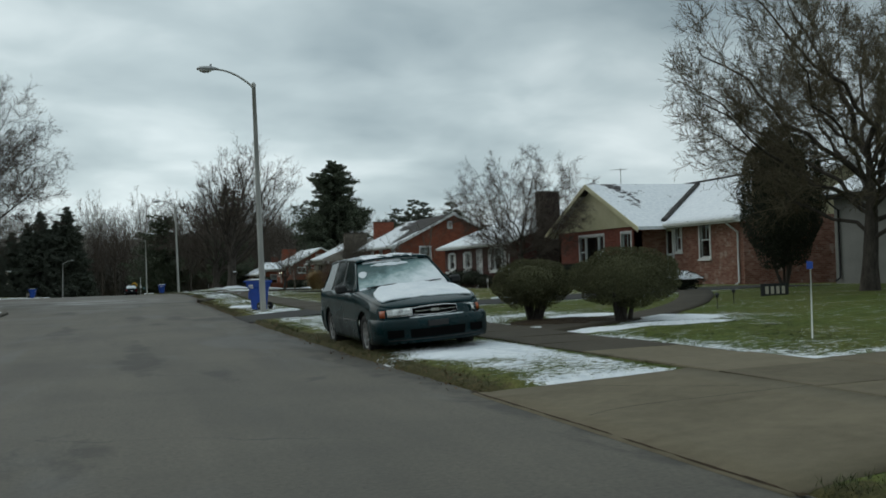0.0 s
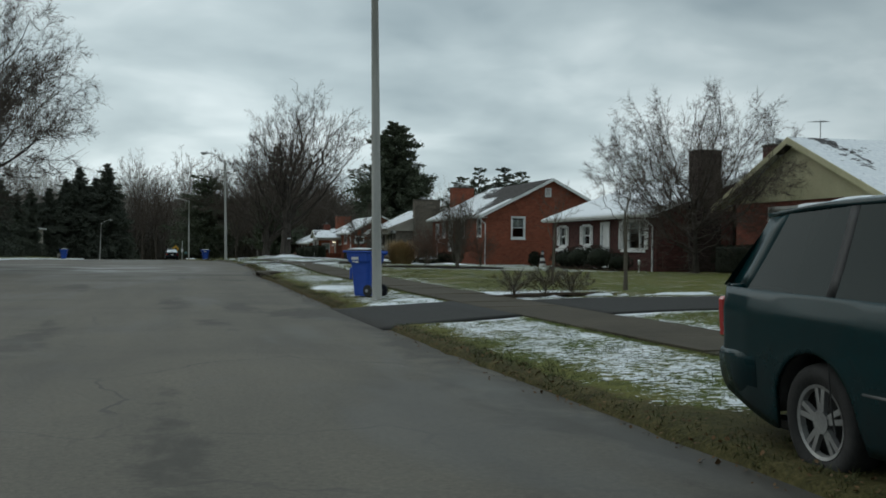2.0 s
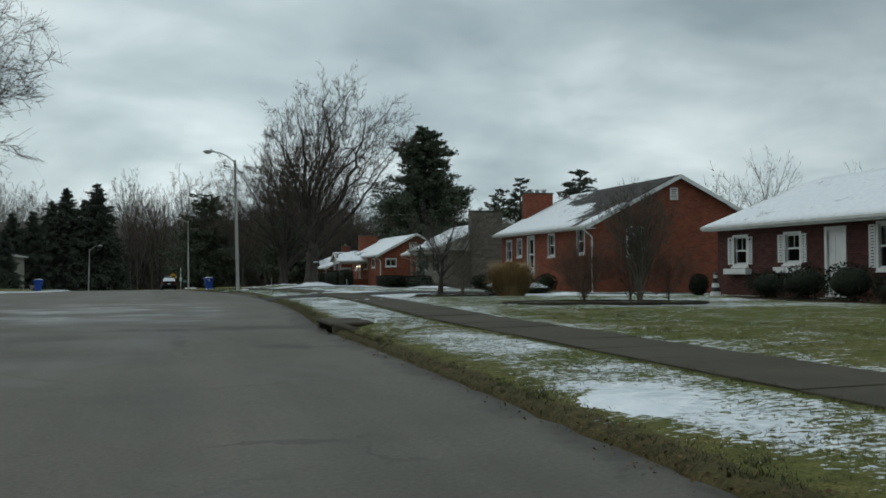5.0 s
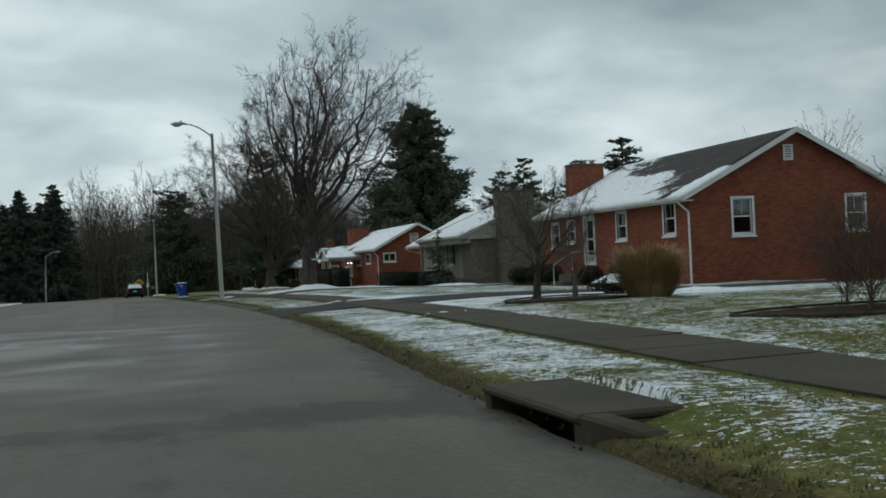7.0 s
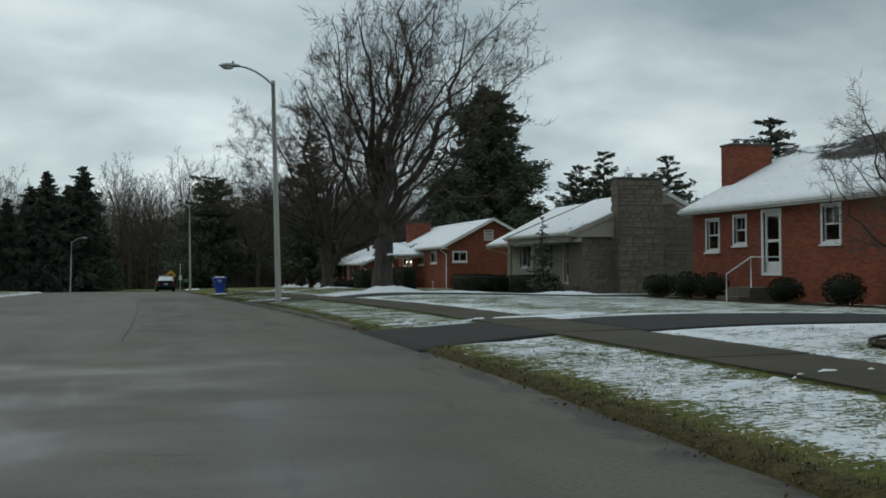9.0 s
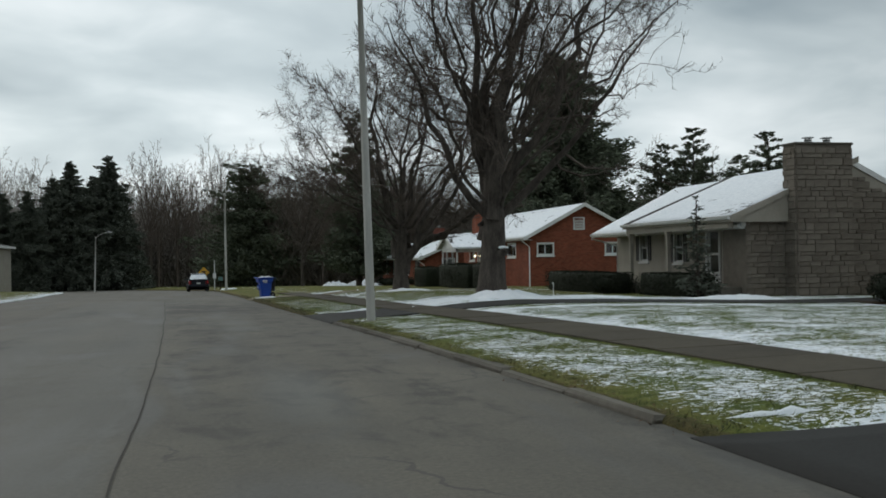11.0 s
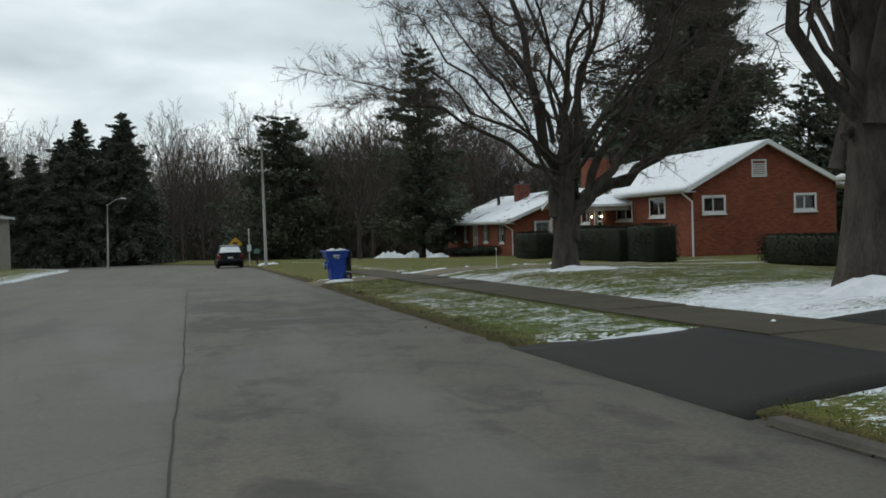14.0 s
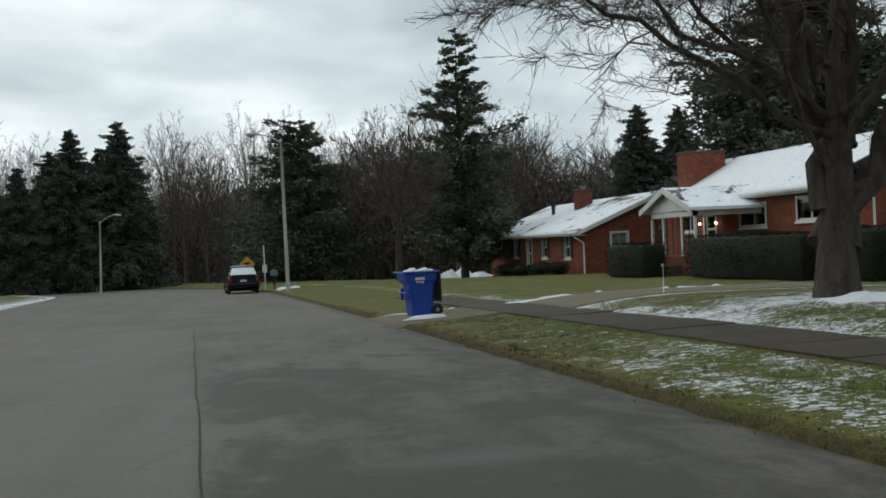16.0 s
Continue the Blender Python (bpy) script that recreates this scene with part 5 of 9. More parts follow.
def crown_tree(seed, height, trunk_r, fork, radius, crown_lo, limbs=14, branches=9, twigs=26000, polar=100, rise=0.6, off=(0.0, 0.0), twig_r=0.007, lean=(0.0, 0.0), wander=0.05, limb_r=0.5, curl=0.35, vase=0.35, subs=6, extra=()):
    """A leafless tree whose limbs reach out to a rounded crown. fork: height of the lowest limbs; off: shift of the crown from the trunk."""
    r = np.random.default_rng(seed)
    tubes, segs = [], []
    top_h = fork + (height - fork) * 0.3
    tz = np.linspace(-0.35, top_h, 9)
    tp = np.stack([lean[0] * tz + 0.04 * np.sin(tz * 1.3 + seed), lean[1] * tz + 0.04 * np.cos(tz * 1.1), tz], 1)
    tr = np.interp(tz, [-0.35, 0.05, 0.5, fork, top_h], [1.6 * trunk_r, 1.35 * trunk_r, trunk_r, 0.85 * trunk_r, 0.3 * trunk_r])
    tubes.append((tp, tr))
    cz, hz = (crown_lo + height) / 2, (height - crown_lo) / 2

    def curve(a, c, e, n, wob):
        t = np.linspace(0, 1, n + 1)[:, None]
        p = (1 - t) ** 2 * a + 2 * t * (1 - t) * c + t**2 * e
        w = np.cumsum(r.normal(0, wob, (n + 1, 3)), 0)
        return p + (w - t * w[-1]) * np.linalg.norm(e - a) * 1.2

    def surface(az, pol, k=1.0):
        return np.array([off[0] + radius * k * math.sin(pol) * math.cos(az), off[1] + radius * k * math.sin(pol) * math.sin(az), cz + hz * k * math.cos(pol)])

    plan = [(None, 0.0, np.array(e[:3], float), e[3], e[4]) for e in extra]
    for c in range(limbs):
        f = (c + 0.5) / limbs
        pol = radians(polar) * math.sqrt(f) * r.uniform(0.92, 1.05)
        az = c * 2.39996 + r.uniform(-0.25, 0.25)
        plan.append((c, f, surface(az, pol, r.uniform(0.86, 1.0)), np.interp(f, [0, 1], [top_h * 0.97, fork * r.uniform(0.75, 1.0)]), trunk_r * limb_r * r.uniform(0.75, 1.05) * (1.0 - 0.25 * f)))
    for c, f, e, h0, r0 in plan:
        a = np.array([np.interp(h0, tz, tp[:, 0]), np.interp(h0, tz, tp[:, 1]), h0])
        d = e - a
        ctl = a + np.array([d[0] * vase, d[1] * vase, max(d[2] * rise, 0.12 * np.hypot(d[0], d[1]))])
        if c is None:
            ctl = a + d * np.array([0.55, 0.55, 0.4])
            a = a - np.array([d[0] * 0.03, d[1] * 0.03, 0.35])
        pts = curve(a, ctl, e, 11, wander * 0.35)
        rad = r0 * (1 - np.linspace(0, 1, 12)) ** 0.85 + min(0.012, 1.6 * twig_r)
        tubes.append((pts, rad))
        ln = np.linalg.norm(d)
        for b in range(branches):
            g = (0.36 if c is None else 0.2) + (0.62 if c is None else 0.78) * (b + r.random()) / branches
            k = min(int(g * 11), 10)
            q = pts[k] + (pts[k + 1] - pts[k]) * (g * 11 - k)
            dirn = unit(pts[k + 1] - pts[k])
            sidev = unit(np.cross(dirn, r.normal(0, 1, 3)))
            outw = unit(q - np.array([off[0], off[1], cz - hz * 0.5]))
            bl = ln * r.uniform(0.24, 0.42) * (1.2 - 0.65 * g)
            e2 = q + bl * unit(dirn * 0.75 + sidev * 0.75 + outw * 0.35)
            p2 = curve(q, q + bl * 0.5 * unit(dirn * 0.4 + sidev + outw * 0.2), e2 + np.array([0, 0, curl * bl * 0.3]), 5, wander)
            r2 = np.maximum(rad[k] * 0.45 * (1 - np.linspace(0, 1, 6)) ** 0.9, twig_r * 1.3)
            segs.append((p2, r2))
            for b3 in range(subs):
                g3 = 0.2 + 0.8 * (b3 + r.random()) / subs
                k3 = min(int(g3 * 5), 4)
                q3 = p2[k3] + (p2[k3 + 1] - p2[k3]) * (g3 * 5 - k3)
                d3 = unit(p2[k3 + 1] - p2[k3])
                s3 = unit(np.cross(d3, r.normal(0, 1, 3)))
                l3 = bl * r.uniform(0.25, 0.5) * (1.1 - 0.4 * g3)
                e3 = q3 + l3 * unit(d3 * 0.8 + s3 * 0.8) + np.array([0, 0, curl * l3 * 0.4])
                p3 = curve(q3, q3 + l3 * 0.5 * unit(d3 * 0.5 + s3), e3, 3, wander)
                segs.append((p3, np.maximum(r2[k3] * 0.55 * (1 - np.linspace(0, 1, 4) * 0.8), twig_r)))
    p0 = np.concatenate([p[:-1] for p, _ in segs])
    p1 = np.concatenate([p[1:] for p, _ in segs])
    a = np.concatenate([w[:-1] for _, w in segs])
    b = np.concatenate([w[1:] for _, w in segs])
    # fine twigs, in two steps, all over the thin branches
    pick = np.flatnonzero(a < max(0.03, np.quantile(a, 0.8)))
    n = twigs // 2
    for step in range(2):
        i2 = r.choice(pick, n)
        f = r.random(n)[:, None]
        q = p0[i2] + (p1[i2] - p0[i2]) * f
        d = p1[i2] - p0[i2]
        d /= np.linalg.norm(d, axis=1)[:, None] + 1e-9
        d = d * 0.8 + r.normal(0, 0.5, (n, 3))
        d[:, 2] += curl * 0.5
        d /= np.linalg.norm(d, axis=1)[:, None]
        ln = (0.07 if step == 0 else 0.045) * radius * r.uniform(0.4, 1.3, n)[:, None]
        base = len(p0)
        p0, p1 = np.concatenate([p0, q]), np.concatenate([p1, q + d * ln])
        a, b = np.concatenate([a, np.full(n, twig_r * 0.8)]), np.concatenate([b, np.full(n, twig_r * 0.45)])
        pick = np.arange(base, len(p0))
    return tubes, (p0, p1, a, b), 2 * n


def stand_tree(name, label, x, y, tree, bark, twig, rz=0.0, scale=1.0, z=None, sides=10):
    """A leafless tree as a thing of trunk and crown."""
    t = thing(name, x, y, gz(x, y) - 0.02 if z is None else z, label, "tree", rz=rz)
    tubes, (p0, p1, a, b), fine = tree
    k = len(p0) - fine
    part("trunk", tube_mesh("trunk", [(np.array(p) * scale, np.array(r2) * scale) for p, r2 in tubes], bark, sides), None, t)
    v, q = sticks(p0[:k] * scale, p1[:k] * scale, a[:k], b[:k], 3)
    v2, q2 = ribbons(p0[k:] * scale, p1[k:] * scale, a[k:] * 1.25, b[k:] * 1.25)
    v, q = np.concatenate([v, v2]), np.concatenate([q, q2 + len(v)])
    part("crown", mesh_np("crown", v, q, None, twig), None, t, "bare twigs")
    return t


def needle_tree(seed, height, radius, layers, per_layer, sprays, base=0.12, droop=0.25, gap=0.0, taper=1.0, spray_size=0.3, ragged=0.25):
    """An evergreen at the origin: (stick arrays of boughs, verts and tris of needle sprays)."""
    r = np.random.default_rng(seed)
    b0, b1, br = [], [], []
    tv = []
    for k in range(layers):
        f = (k + r.random() * 0.7) / layers
        z = height * (base + (1 - base) * f)
        reach = radius * (1 - f) ** taper * (1 - ragged + 2 * ragged * r.random()) + 0.03 * radius
        if r.random() < gap:
            reach *= 0.45
        n = max(4, int(per_layer * (0.5 + 0.5 * (1 - f))))
        az0 = r.uniform(0, 6.28)
        for c in range(n):
            az = az0 + 6.283 * c / n + r.uniform(-0.3, 0.3)
            ln = reach * r.uniform(0.5, 1.15)
            d = np.array([math.cos(az), math.sin(az), r.uniform(-0.15, 0.3) - droop * (1 - f)])
            p = np.array([0, 0, max(height * base * 0.8, z + r.uniform(-0.9, 0.9) * height / layers)])
            e = p + d * ln
            b0.append(p)
            b1.append(e)
            br.append(0.012 + 0.012 * ln)
            m = max(2, int(sprays * ln / radius))
            g = 0.2 + 0.8 * r.random(m)
            c0 = p + (e - p) * g[:, None] + r.normal(0, 0.085, (m, 3)) * (0.4 * ln + 0.25 * radius * (1 - f) + 0.2)
            c0[:, 2] -= droop * 0.25 * g**2 * ln
            out = unit(d)[None] + r.normal(0, 0.55, (m, 3))
            out[:, 2] *= 0.6
            out /= np.linalg.norm(out, axis=1)[:, None]
            sz = spray_size * (0.6 + 0.8 * r.random(m))
            w = np.cross(out, r.normal(0, 1, (m, 3)))
            w /= np.linalg.norm(w, axis=1)[:, None] + 1e-9
            tip = c0 + out * sz[:, None]
            a = c0 - out * sz[:, None] * 0.3 + w * sz[:, None] * 0.34
            b = c0 - out * sz[:, None] * 0.3 - w * sz[:, None] * 0.34
            tv.append(np.stack([a, b, tip], 1))
    tv = np.concatenate(tv).reshape(-1, 3)
    return (np.array(b0), np.array(b1), np.array(br)), tv


def stand_evergreen(name, label, x, y, height, tree, trunk_r, leaf, z=None, rz=0.0, scale=1.0):
    t = thing(name, x, y, gz(x, y) - 0.02 if z is None else z, label, "tree", rz=rz)
    (b0, b1, br), tv = tree
    stem = [(np.array([(0, 0, -0.3), (0.03, 0, height * 0.3), (0, 0.03, height * 0.65), (0, 0, height * 0.98)]), np.array([trunk_r * 1.2, trunk_r, trunk_r * 0.55, 0.02]))]
    stem += [(np.array([p, q]), np.array([w, w * 0.3])) for p, q, w in zip(b0, b1, br)]
    part("trunk", tube_mesh("trunk", [(p * scale, w * scale) for p, w in stem], M_bark, 5), None, t)
    part("crown", mesh_np("crown", tv * scale, None, np.arange(len(tv)).reshape(-1, 3), leaf), None, t)
    return t


def leaf_cloud(seed, n, rx, ry, rz, size, shell=0.55, lumps=5.0, amp=0.14, flat_bottom=None, boxy=0.0):
    """Verts of many small leaves filling the outer part of a rounded or boxy mass."""
    r = np.random.default_rng(seed)
    d = r.normal(0, 1, (n, 3))
    d /= np.linalg.norm(d, axis=1)[:, None]
    if boxy:
        e = d / np.abs(d).max(1)[:, None]
        d = d * (1 - boxy) + e * boxy
    rad = 1 - (1 - shell) * r.random(n) ** 2.2
    lump = np.array([noise.noise((float(a) * lumps * 0.5, float(b) * lumps * 0.5, float(c) * lumps * 0.5 + seed)) for a, b, c in d]) * amp
    p = d * (rad + lump)[:, None] * np.array([rx, ry, rz])
    out = d + r.normal(0, 0.7, (n, 3))
    out /= np.linalg.norm(out, axis=1)[:, None]
    w = np.cross(out, r.normal(0, 1, (n, 3)))
    w /= np.linalg.norm(w, axis=1)[:, None] + 1e-9
    s = size * (0.6 + 0.8 * r.random(n))[:, None]
    v = np.stack([p - out * s * 0.4, p + w * s * 0.4, p + out * s, p - w * s * 0.4], 1)
    if flat_bottom is not None:
        v[:, :, 2] = np.maximum(v[:, :, 2], flat_bottom)
    return v.reshape(-1, 3)


def shrub(name, label, x, y, rx, ry, h, seed, leaf, n=5000, size=0.05, stem=0.0, boxy=0.0, category="shrub"):
    """An evergreen shrub or clipped hedge; stem: height of bare stems under the leaves."""
    z = gz(x, y)
    t = thing(name, x, y, z, label, category)
    hz = (h - stem) / 2
    mid = stem + hz
    v = leaf_cloud(seed, n, rx, ry, hz, size, boxy=boxy, amp=0.2 if not boxy else 0.05)
    v[:, 2] += mid
    part("foliage", mesh_np("foliage", v, np.arange(len(v)).reshape(-1, 4), None, leaf), None, t)
    # a dark core so that the mass does not read as hollow
    bm = bmesh.new()
    if boxy > 0.5:
        box(bm, -rx * 0.86, -ry * 0.86, 0.0, rx * 0.86, ry * 0.86, h * 0.93, bevel=0.08)
    else:
        bmesh.ops.create_icosphere(bm, subdivisions=3, radius=1.0, matrix=Matrix.LocRotScale((0, 0, mid), None, (rx * 0.72, ry * 0.72, hz * 0.74)))
        for vv in bm.verts:
            vv.co *= 1 + 0.06 * noise.noise(vv.co * 2.0)
    part("inner_foliage", bm, leaf, t, smooth=True)
    r = np.random.default_rng(seed)
    k = 7 if stem else 4
    tubes = []
    for _ in range(k):
        a, b = r.uniform(-0.12, 0.12, 2), r.uniform(-0.5, 0.5, 2)
        tubes.append((np.array([(a[0], a[1], -0.1), (a[0] + b[0] * rx * 0.3, a[1] + b[1] * ry * 0.3, stem * 0.6 + 0.1), (b[0] * rx, b[1] * ry, mid)]), np.array([0.05, 0.04, 0.02])))
    part("stem", tube_mesh("stem", tubes, M_bark, 6), None, t)
    return t


# the two great leafless trees on the lawns
maple = stand_tree("tree", "tall leafless maple with a thick trunk in snow", 9.84, 99.5, crown_tree(11, 13.3, 0.42, 2.3, 5.4, 3.4, 18, 10, 30000, 92, 0.52, (1.6, 0.0), 0.006, limb_r=0.22, vase=0.42, subs=5, extra=((-1.0, 0.3, 11.8, 2.0, 0.2), (1.3, 0.2, 13.1, 2.2, 0.21), (3.7, -0.3, 11.8, 2.1, 0.2), (5.9, 0.5, 9.2, 2.3, 0.15), (-3.4, -0.5, 8.6, 2.4, 0.13))), M_bark, M_twig)
stand_tree("tree", "spreading leafless tree with heavy low limbs", 9.35, 112.1, crown_tree(23, 10.6, 0.3, 1.7, 5.5, 3.6, 13, 10, 44000, 94, 0.55, (0.2, 0.0), 0.005, limb_r=0.24, curl=0.15, vase=0.5, extra=((-1.0, 0.2, 10.0, 1.3, 0.19), (5.4, 0.3, 6.6, 1.0, 0.22), (3.3, -0.5, 7.8, 1.6, 0.15), (4.2, 0.6, 8.8, 1.4, 0.13), (1.4, -0.4, 9.5, 1.7, 0.15), (-5.8, -0.4, 5.0, 2.7, 0.06), (-4.4, 0.6, 6.4, 3.0, 0.055))), M_bark, M_twig)
knot = part("broken_stub", tube_mesh("broken_stub", [([(0.1, -0.3, 1.3), (0.2, -0.5, 1.42), (0.26, -0.62, 1.5)], [0.16, 0.14, 0.1])], M_bark, 8), None, maple)
bm = bmesh.new()
bmesh.ops.create_icosphere(bm, subdivisions=2, radius=1.0, matrix=Matrix.LocRotScale((0.2, -0.5, 1.57), None, (0.17, 0.14, 0.05)))
part("snow", bm, M_snow, knot, "snow on the broken stub", smooth=True)
# budding tree over the first lawn
stand_tree("tree", "leafless budding tree with low spreading branches", 18.31, 21.6, crown_tree(5, 8.8, 0.2, 1.6, 5.2, 1.7, 24, 12, 66000, 108, 0.42, (0.1, 0.0), 0.005, limb_r=0.34, curl=0.3, vase=0.45), M_bark, M_bud)
# small ornamental tree between two houses
stand_tree("tree", "small leafless ornamental tree with arching branches", 18.7, 46.6, crown_tree(8, 6.8, 0.1, 0.7, 3.8, 0.9, 26, 12, 52000, 100, 0.22, (0.0, 0.0), 0.003, limb_r=0.34, curl=0.0, vase=0.55), M_bark, M_twig)
for px, py, sc, seed in ((10.6, 39.4, 0.86, 81), (10.66, 35.0, 1.0, 83)):
    stand_tree("tree", "slim young leafless tree on the lawn", px, py, crown_tree(seed, 3.2, 0.045, 1.3, 0.8, 1.5, 6, 5, 500, 80, 0.6, (0.0, 0.0), 0.002, limb_r=0.24), M_bark_pale, M_brush, scale=sc)
# leafless tree on the other side of the street
stand_tree("tree", "broad leafless tree on the far side of the street", -11.72, 66.05, crown_tree(31, 14.8, 0.34, 2.2, 7.9, 1.4, 50, 14, 120000, 106, 0.22, (0.0, 0.0), 0.007, limb_r=0.26, curl=0.1, vase=0.5, subs=7), M_bark, M_twig)
# young trees in the bed
stand_tree("tree", "small leafless dogwood with a crooked trunk in a planting bed", 10.23, 67.65, crown_tree(41, 3.3, 0.08, 0.6, 1.5, 0.9, 14, 9, 17000, 96, 0.4, (0.15, 0.0), 0.0018, limb_r=0.3, lean=(0.1, 0.0), curl=0.1, vase=0.5), M_bark, M_brush)
stand_tree("tree", "little leafless ornamental tree beside dry grass", 10.73, 66.45, crown_tree(43, 1.7, 0.05, 0.5, 0.75, 0.6, 9, 6, 2600, 90, 0.45, (0.0, 0.0), 0.002, limb_r=0.26), M_bark_pale, M_brush)
stand_tree("tree", "leafless tree in front of the woods", 8.94, 152, crown_tree(47, 9.0, 0.14, 1.8, 3.4, 2.4, 12, 8, 9000, 90, 0.6, (0.0, 0.0), 0.009, limb_r=0.4), M_bark, M_twig)
stand_tree("bush", "bare upright many-stemmed bush in a lawn bed", 12.65, 56.53, crown_tree(51, 3.1, 0.06, 0.15, 1.15, 0.4, 36, 7, 9000, 72, 0.6, (0.0, 0.0), 0.003, limb_r=0.3), M_bark_pale, M_brush)
BUSHES = ((7.51, 33.46, 0.6, 0.5), (8.17, 33.36, 0.68, 0.55), (8.81, 33.55, 0.55, 0.5))

# evergreens
pine_a = needle_tree(3, 19.0, 7.0, 58, 17, 360, 0.05, 0.06, 0.12, 0.52, 0.26, 0.34)
stand_evergreen("pine_tree", "tall dark pine behind the houses", 28.5, 144.6, 19.0, pine_a, 0.35, M_pine, scale=0.95)
spruce = needle_tree(9, 18.0, 5.2, 64, 17, 230, 0.01, 0.3, 0.05, 0.7, 0.25, 0.3)
for px, py, sc in ((31.0, 171.5, 0.72), (33.6, 170.0, 0.7)):
    stand_evergreen("spruce_tree", "dark pointed spruce behind the brick house", px, py, 18.0, spruce, 0.25, M_spruce, scale=sc, rz=px * 61 % 360)
pine_d = needle_tree(5, 13.6, 5.4, 40, 12, 210, 0.04, -0.02, 0.3, 0.42, 0.25, 0.5)
for px, py, sc in ((6.4, 187.0, 1.0), (10.6, 193.0, 0.78)):
    stand_evergreen("pine_tree", "broad dark pine at the bend of the street", px, py, 13.6, pine_d, 0.3, M_pine, scale=sc, rz=px * 71 % 360)
pine_b = needle_tree(4, 16.4, 4.2, 38, 8, 230, 0.06, -0.12, 0.22, 0.5, 0.23, 0.42)
stand_evergreen("pine_tree", "ragged white pine with open tiers of branches", 15.33, 164, 16.0, pine_b, 0.26, M_pine)
pine_c = needle_tree(6, 12.8, 3.3, 28, 8, 170, 0.15, -0.2, 0.25, 0.42, 0.2, 0.45)
for px, py, sc in ((40.2, 145.6, 1.05), (38.0, 147.0, 0.95), (45.4, 143.0, 1.02), (43.2, 151.0, 0.9), (51.4, 158.0, 1.05)):
    stand_evergreen("pine_tree", "open-crowned pine beyond the roofs", px, py, 12.5, pine_c, 0.2, M_pine, scale=sc, rz=px * 37 % 360)
for px, py, sc in ((-10.8, 213.0, 1.0), (-15.6, 212.0, 0.95), (-13.0, 215.0, 0.86), (-18.0, 214.0, 0.84), (-8.8, 216.0, 0.62), (-20.4, 209.0, 0.72), (-23.6, 210.0, 0.7), (-27.2, 207.0, 0.66), (-31.0, 203.0, 0.62), (-34.6, 199.0, 0.62), (-38.5, 196.0, 0.62), (-43.0, 190.0, 0.66), (-17.8, 150.0, 0.43), (-16.4, 152.0, 0.34), (-21.6, 150.0, 0.5), (-16.8, 131.0, 0.44), (-15.2, 108.0, 0.55), (-18.6, 101.0, 0.56), (-20.4, 128.0, 0.5), (-24.5, 130.0, 0.55), (-25.4, 112.0, 0.62), (-29.0, 108.0, 0.6), (-33.4, 104.0, 0.7), (-39.0, 96.0, 0.6)):
    stand_evergreen("spruce_tree", "dense dark spruce at the edge of the woods", px, py, 18.0, spruce, 0.25, M_spruce, scale=sc, rz=px * 53 % 360)
cedar = needle_tree(13, 9.0, 2.3, 30, 12, 70, 0.05, -0.1, 0.05, 0.42, 0.22, 0.15)
stand_evergreen("cedar_tree", "narrow dark cedar behind the brick house", 29.1, 100.5, 9.0, cedar, 0.15, M_spruce, z=-0.8)
little = needle_tree(17, 3.4, 0.85, 18, 9, 14, 0.04, 0.05, 0.0, 0.9, 0.14)
stand_evergreen("spruce_tree", "young spruce beside the stone house porch", 17.42, 100.62, 3.4, little, 0.05, M_spruce)

# clipped shrubs, hedges
shrub("yew_tree", "dense clipped dark evergreen on a short bare trunk", 19.56, 27.0, 1.22, 1.2, 4.9, 60, M_clipped, 42000, 0.045, 0.55, category="tree")
shrub("shrub", "rounded evergreen yew bush on bare stems beside the drive", 9.18, 17, 0.97, 0.95, 1.32, 61, M_yew, 46000, 0.02, 0.3)
shrub("shrub", "rounded evergreen yew bush on bare stems in a snowy bed", 8.17, 19, 0.78, 0.78, 1.2, 62, M_yew, 32000, 0.02, 0.26)
for x, y, rx, ry, h, lab in ((17.9, 112.31, 0.5, 4.6, 0.95, "low clipped dark hedge before the stone house"), (17.86, 103.16, 0.5, 2.6, 0.85, "low clipped dark hedge under the porch"),
                             (15.52, 126.2, 0.55, 4.0, 1.4, "tall clipped dark hedge before the brick house"), (15.6, 135.6, 0.55, 2.1, 1.35, "clipped dark hedge beside the porch steps"), (15.68, 121.2, 0.5, 1.5, 1.4, "clipped dark hedge at the corner of the garden"), (20.5, 45.0, 0.75, 2.7, 1.0, "low dark evergreen hedge under the wide window")):
    shrub("hedge", lab, x, y, rx, ry, h, int(y), M_box, int(4200 * ry), 0.045, 0.0, 0.85, "hedge")
for x, y, r0, h in ((19.56, 59.54, 0.85, 1.1), (19.72, 57.53, 0.8, 1.15), (19.6, 61.54, 0.7, 0.9), (19.87, 55.73, 0.6, 0.8), (19.78, 66.45, 0.35, 0.8), (19.51, 81.87, 0.6, 0.9), (19.41, 84.58, 0.55, 0.8), (19.42, 89.08, 0.6, 0.95), (19.42, 90.88, 0.65, 1.0), (19.48, 93.2, 0.6, 0.9), (16.83, 107.43, 0.55, 0.75), (17.33, 150.8, 0.7, 0.7), (17.25, 153.6, 0.8, 0.75), (17.28, 157.5, 0.8, 0.7), (17.31, 161, 0.8, 0.75)):
    shrub("shrub", "low dark evergreen shrub at the foot of a house wall", x, y, r0, r0, h, int(x * 10 + y), M_box, 1800, 0.05)

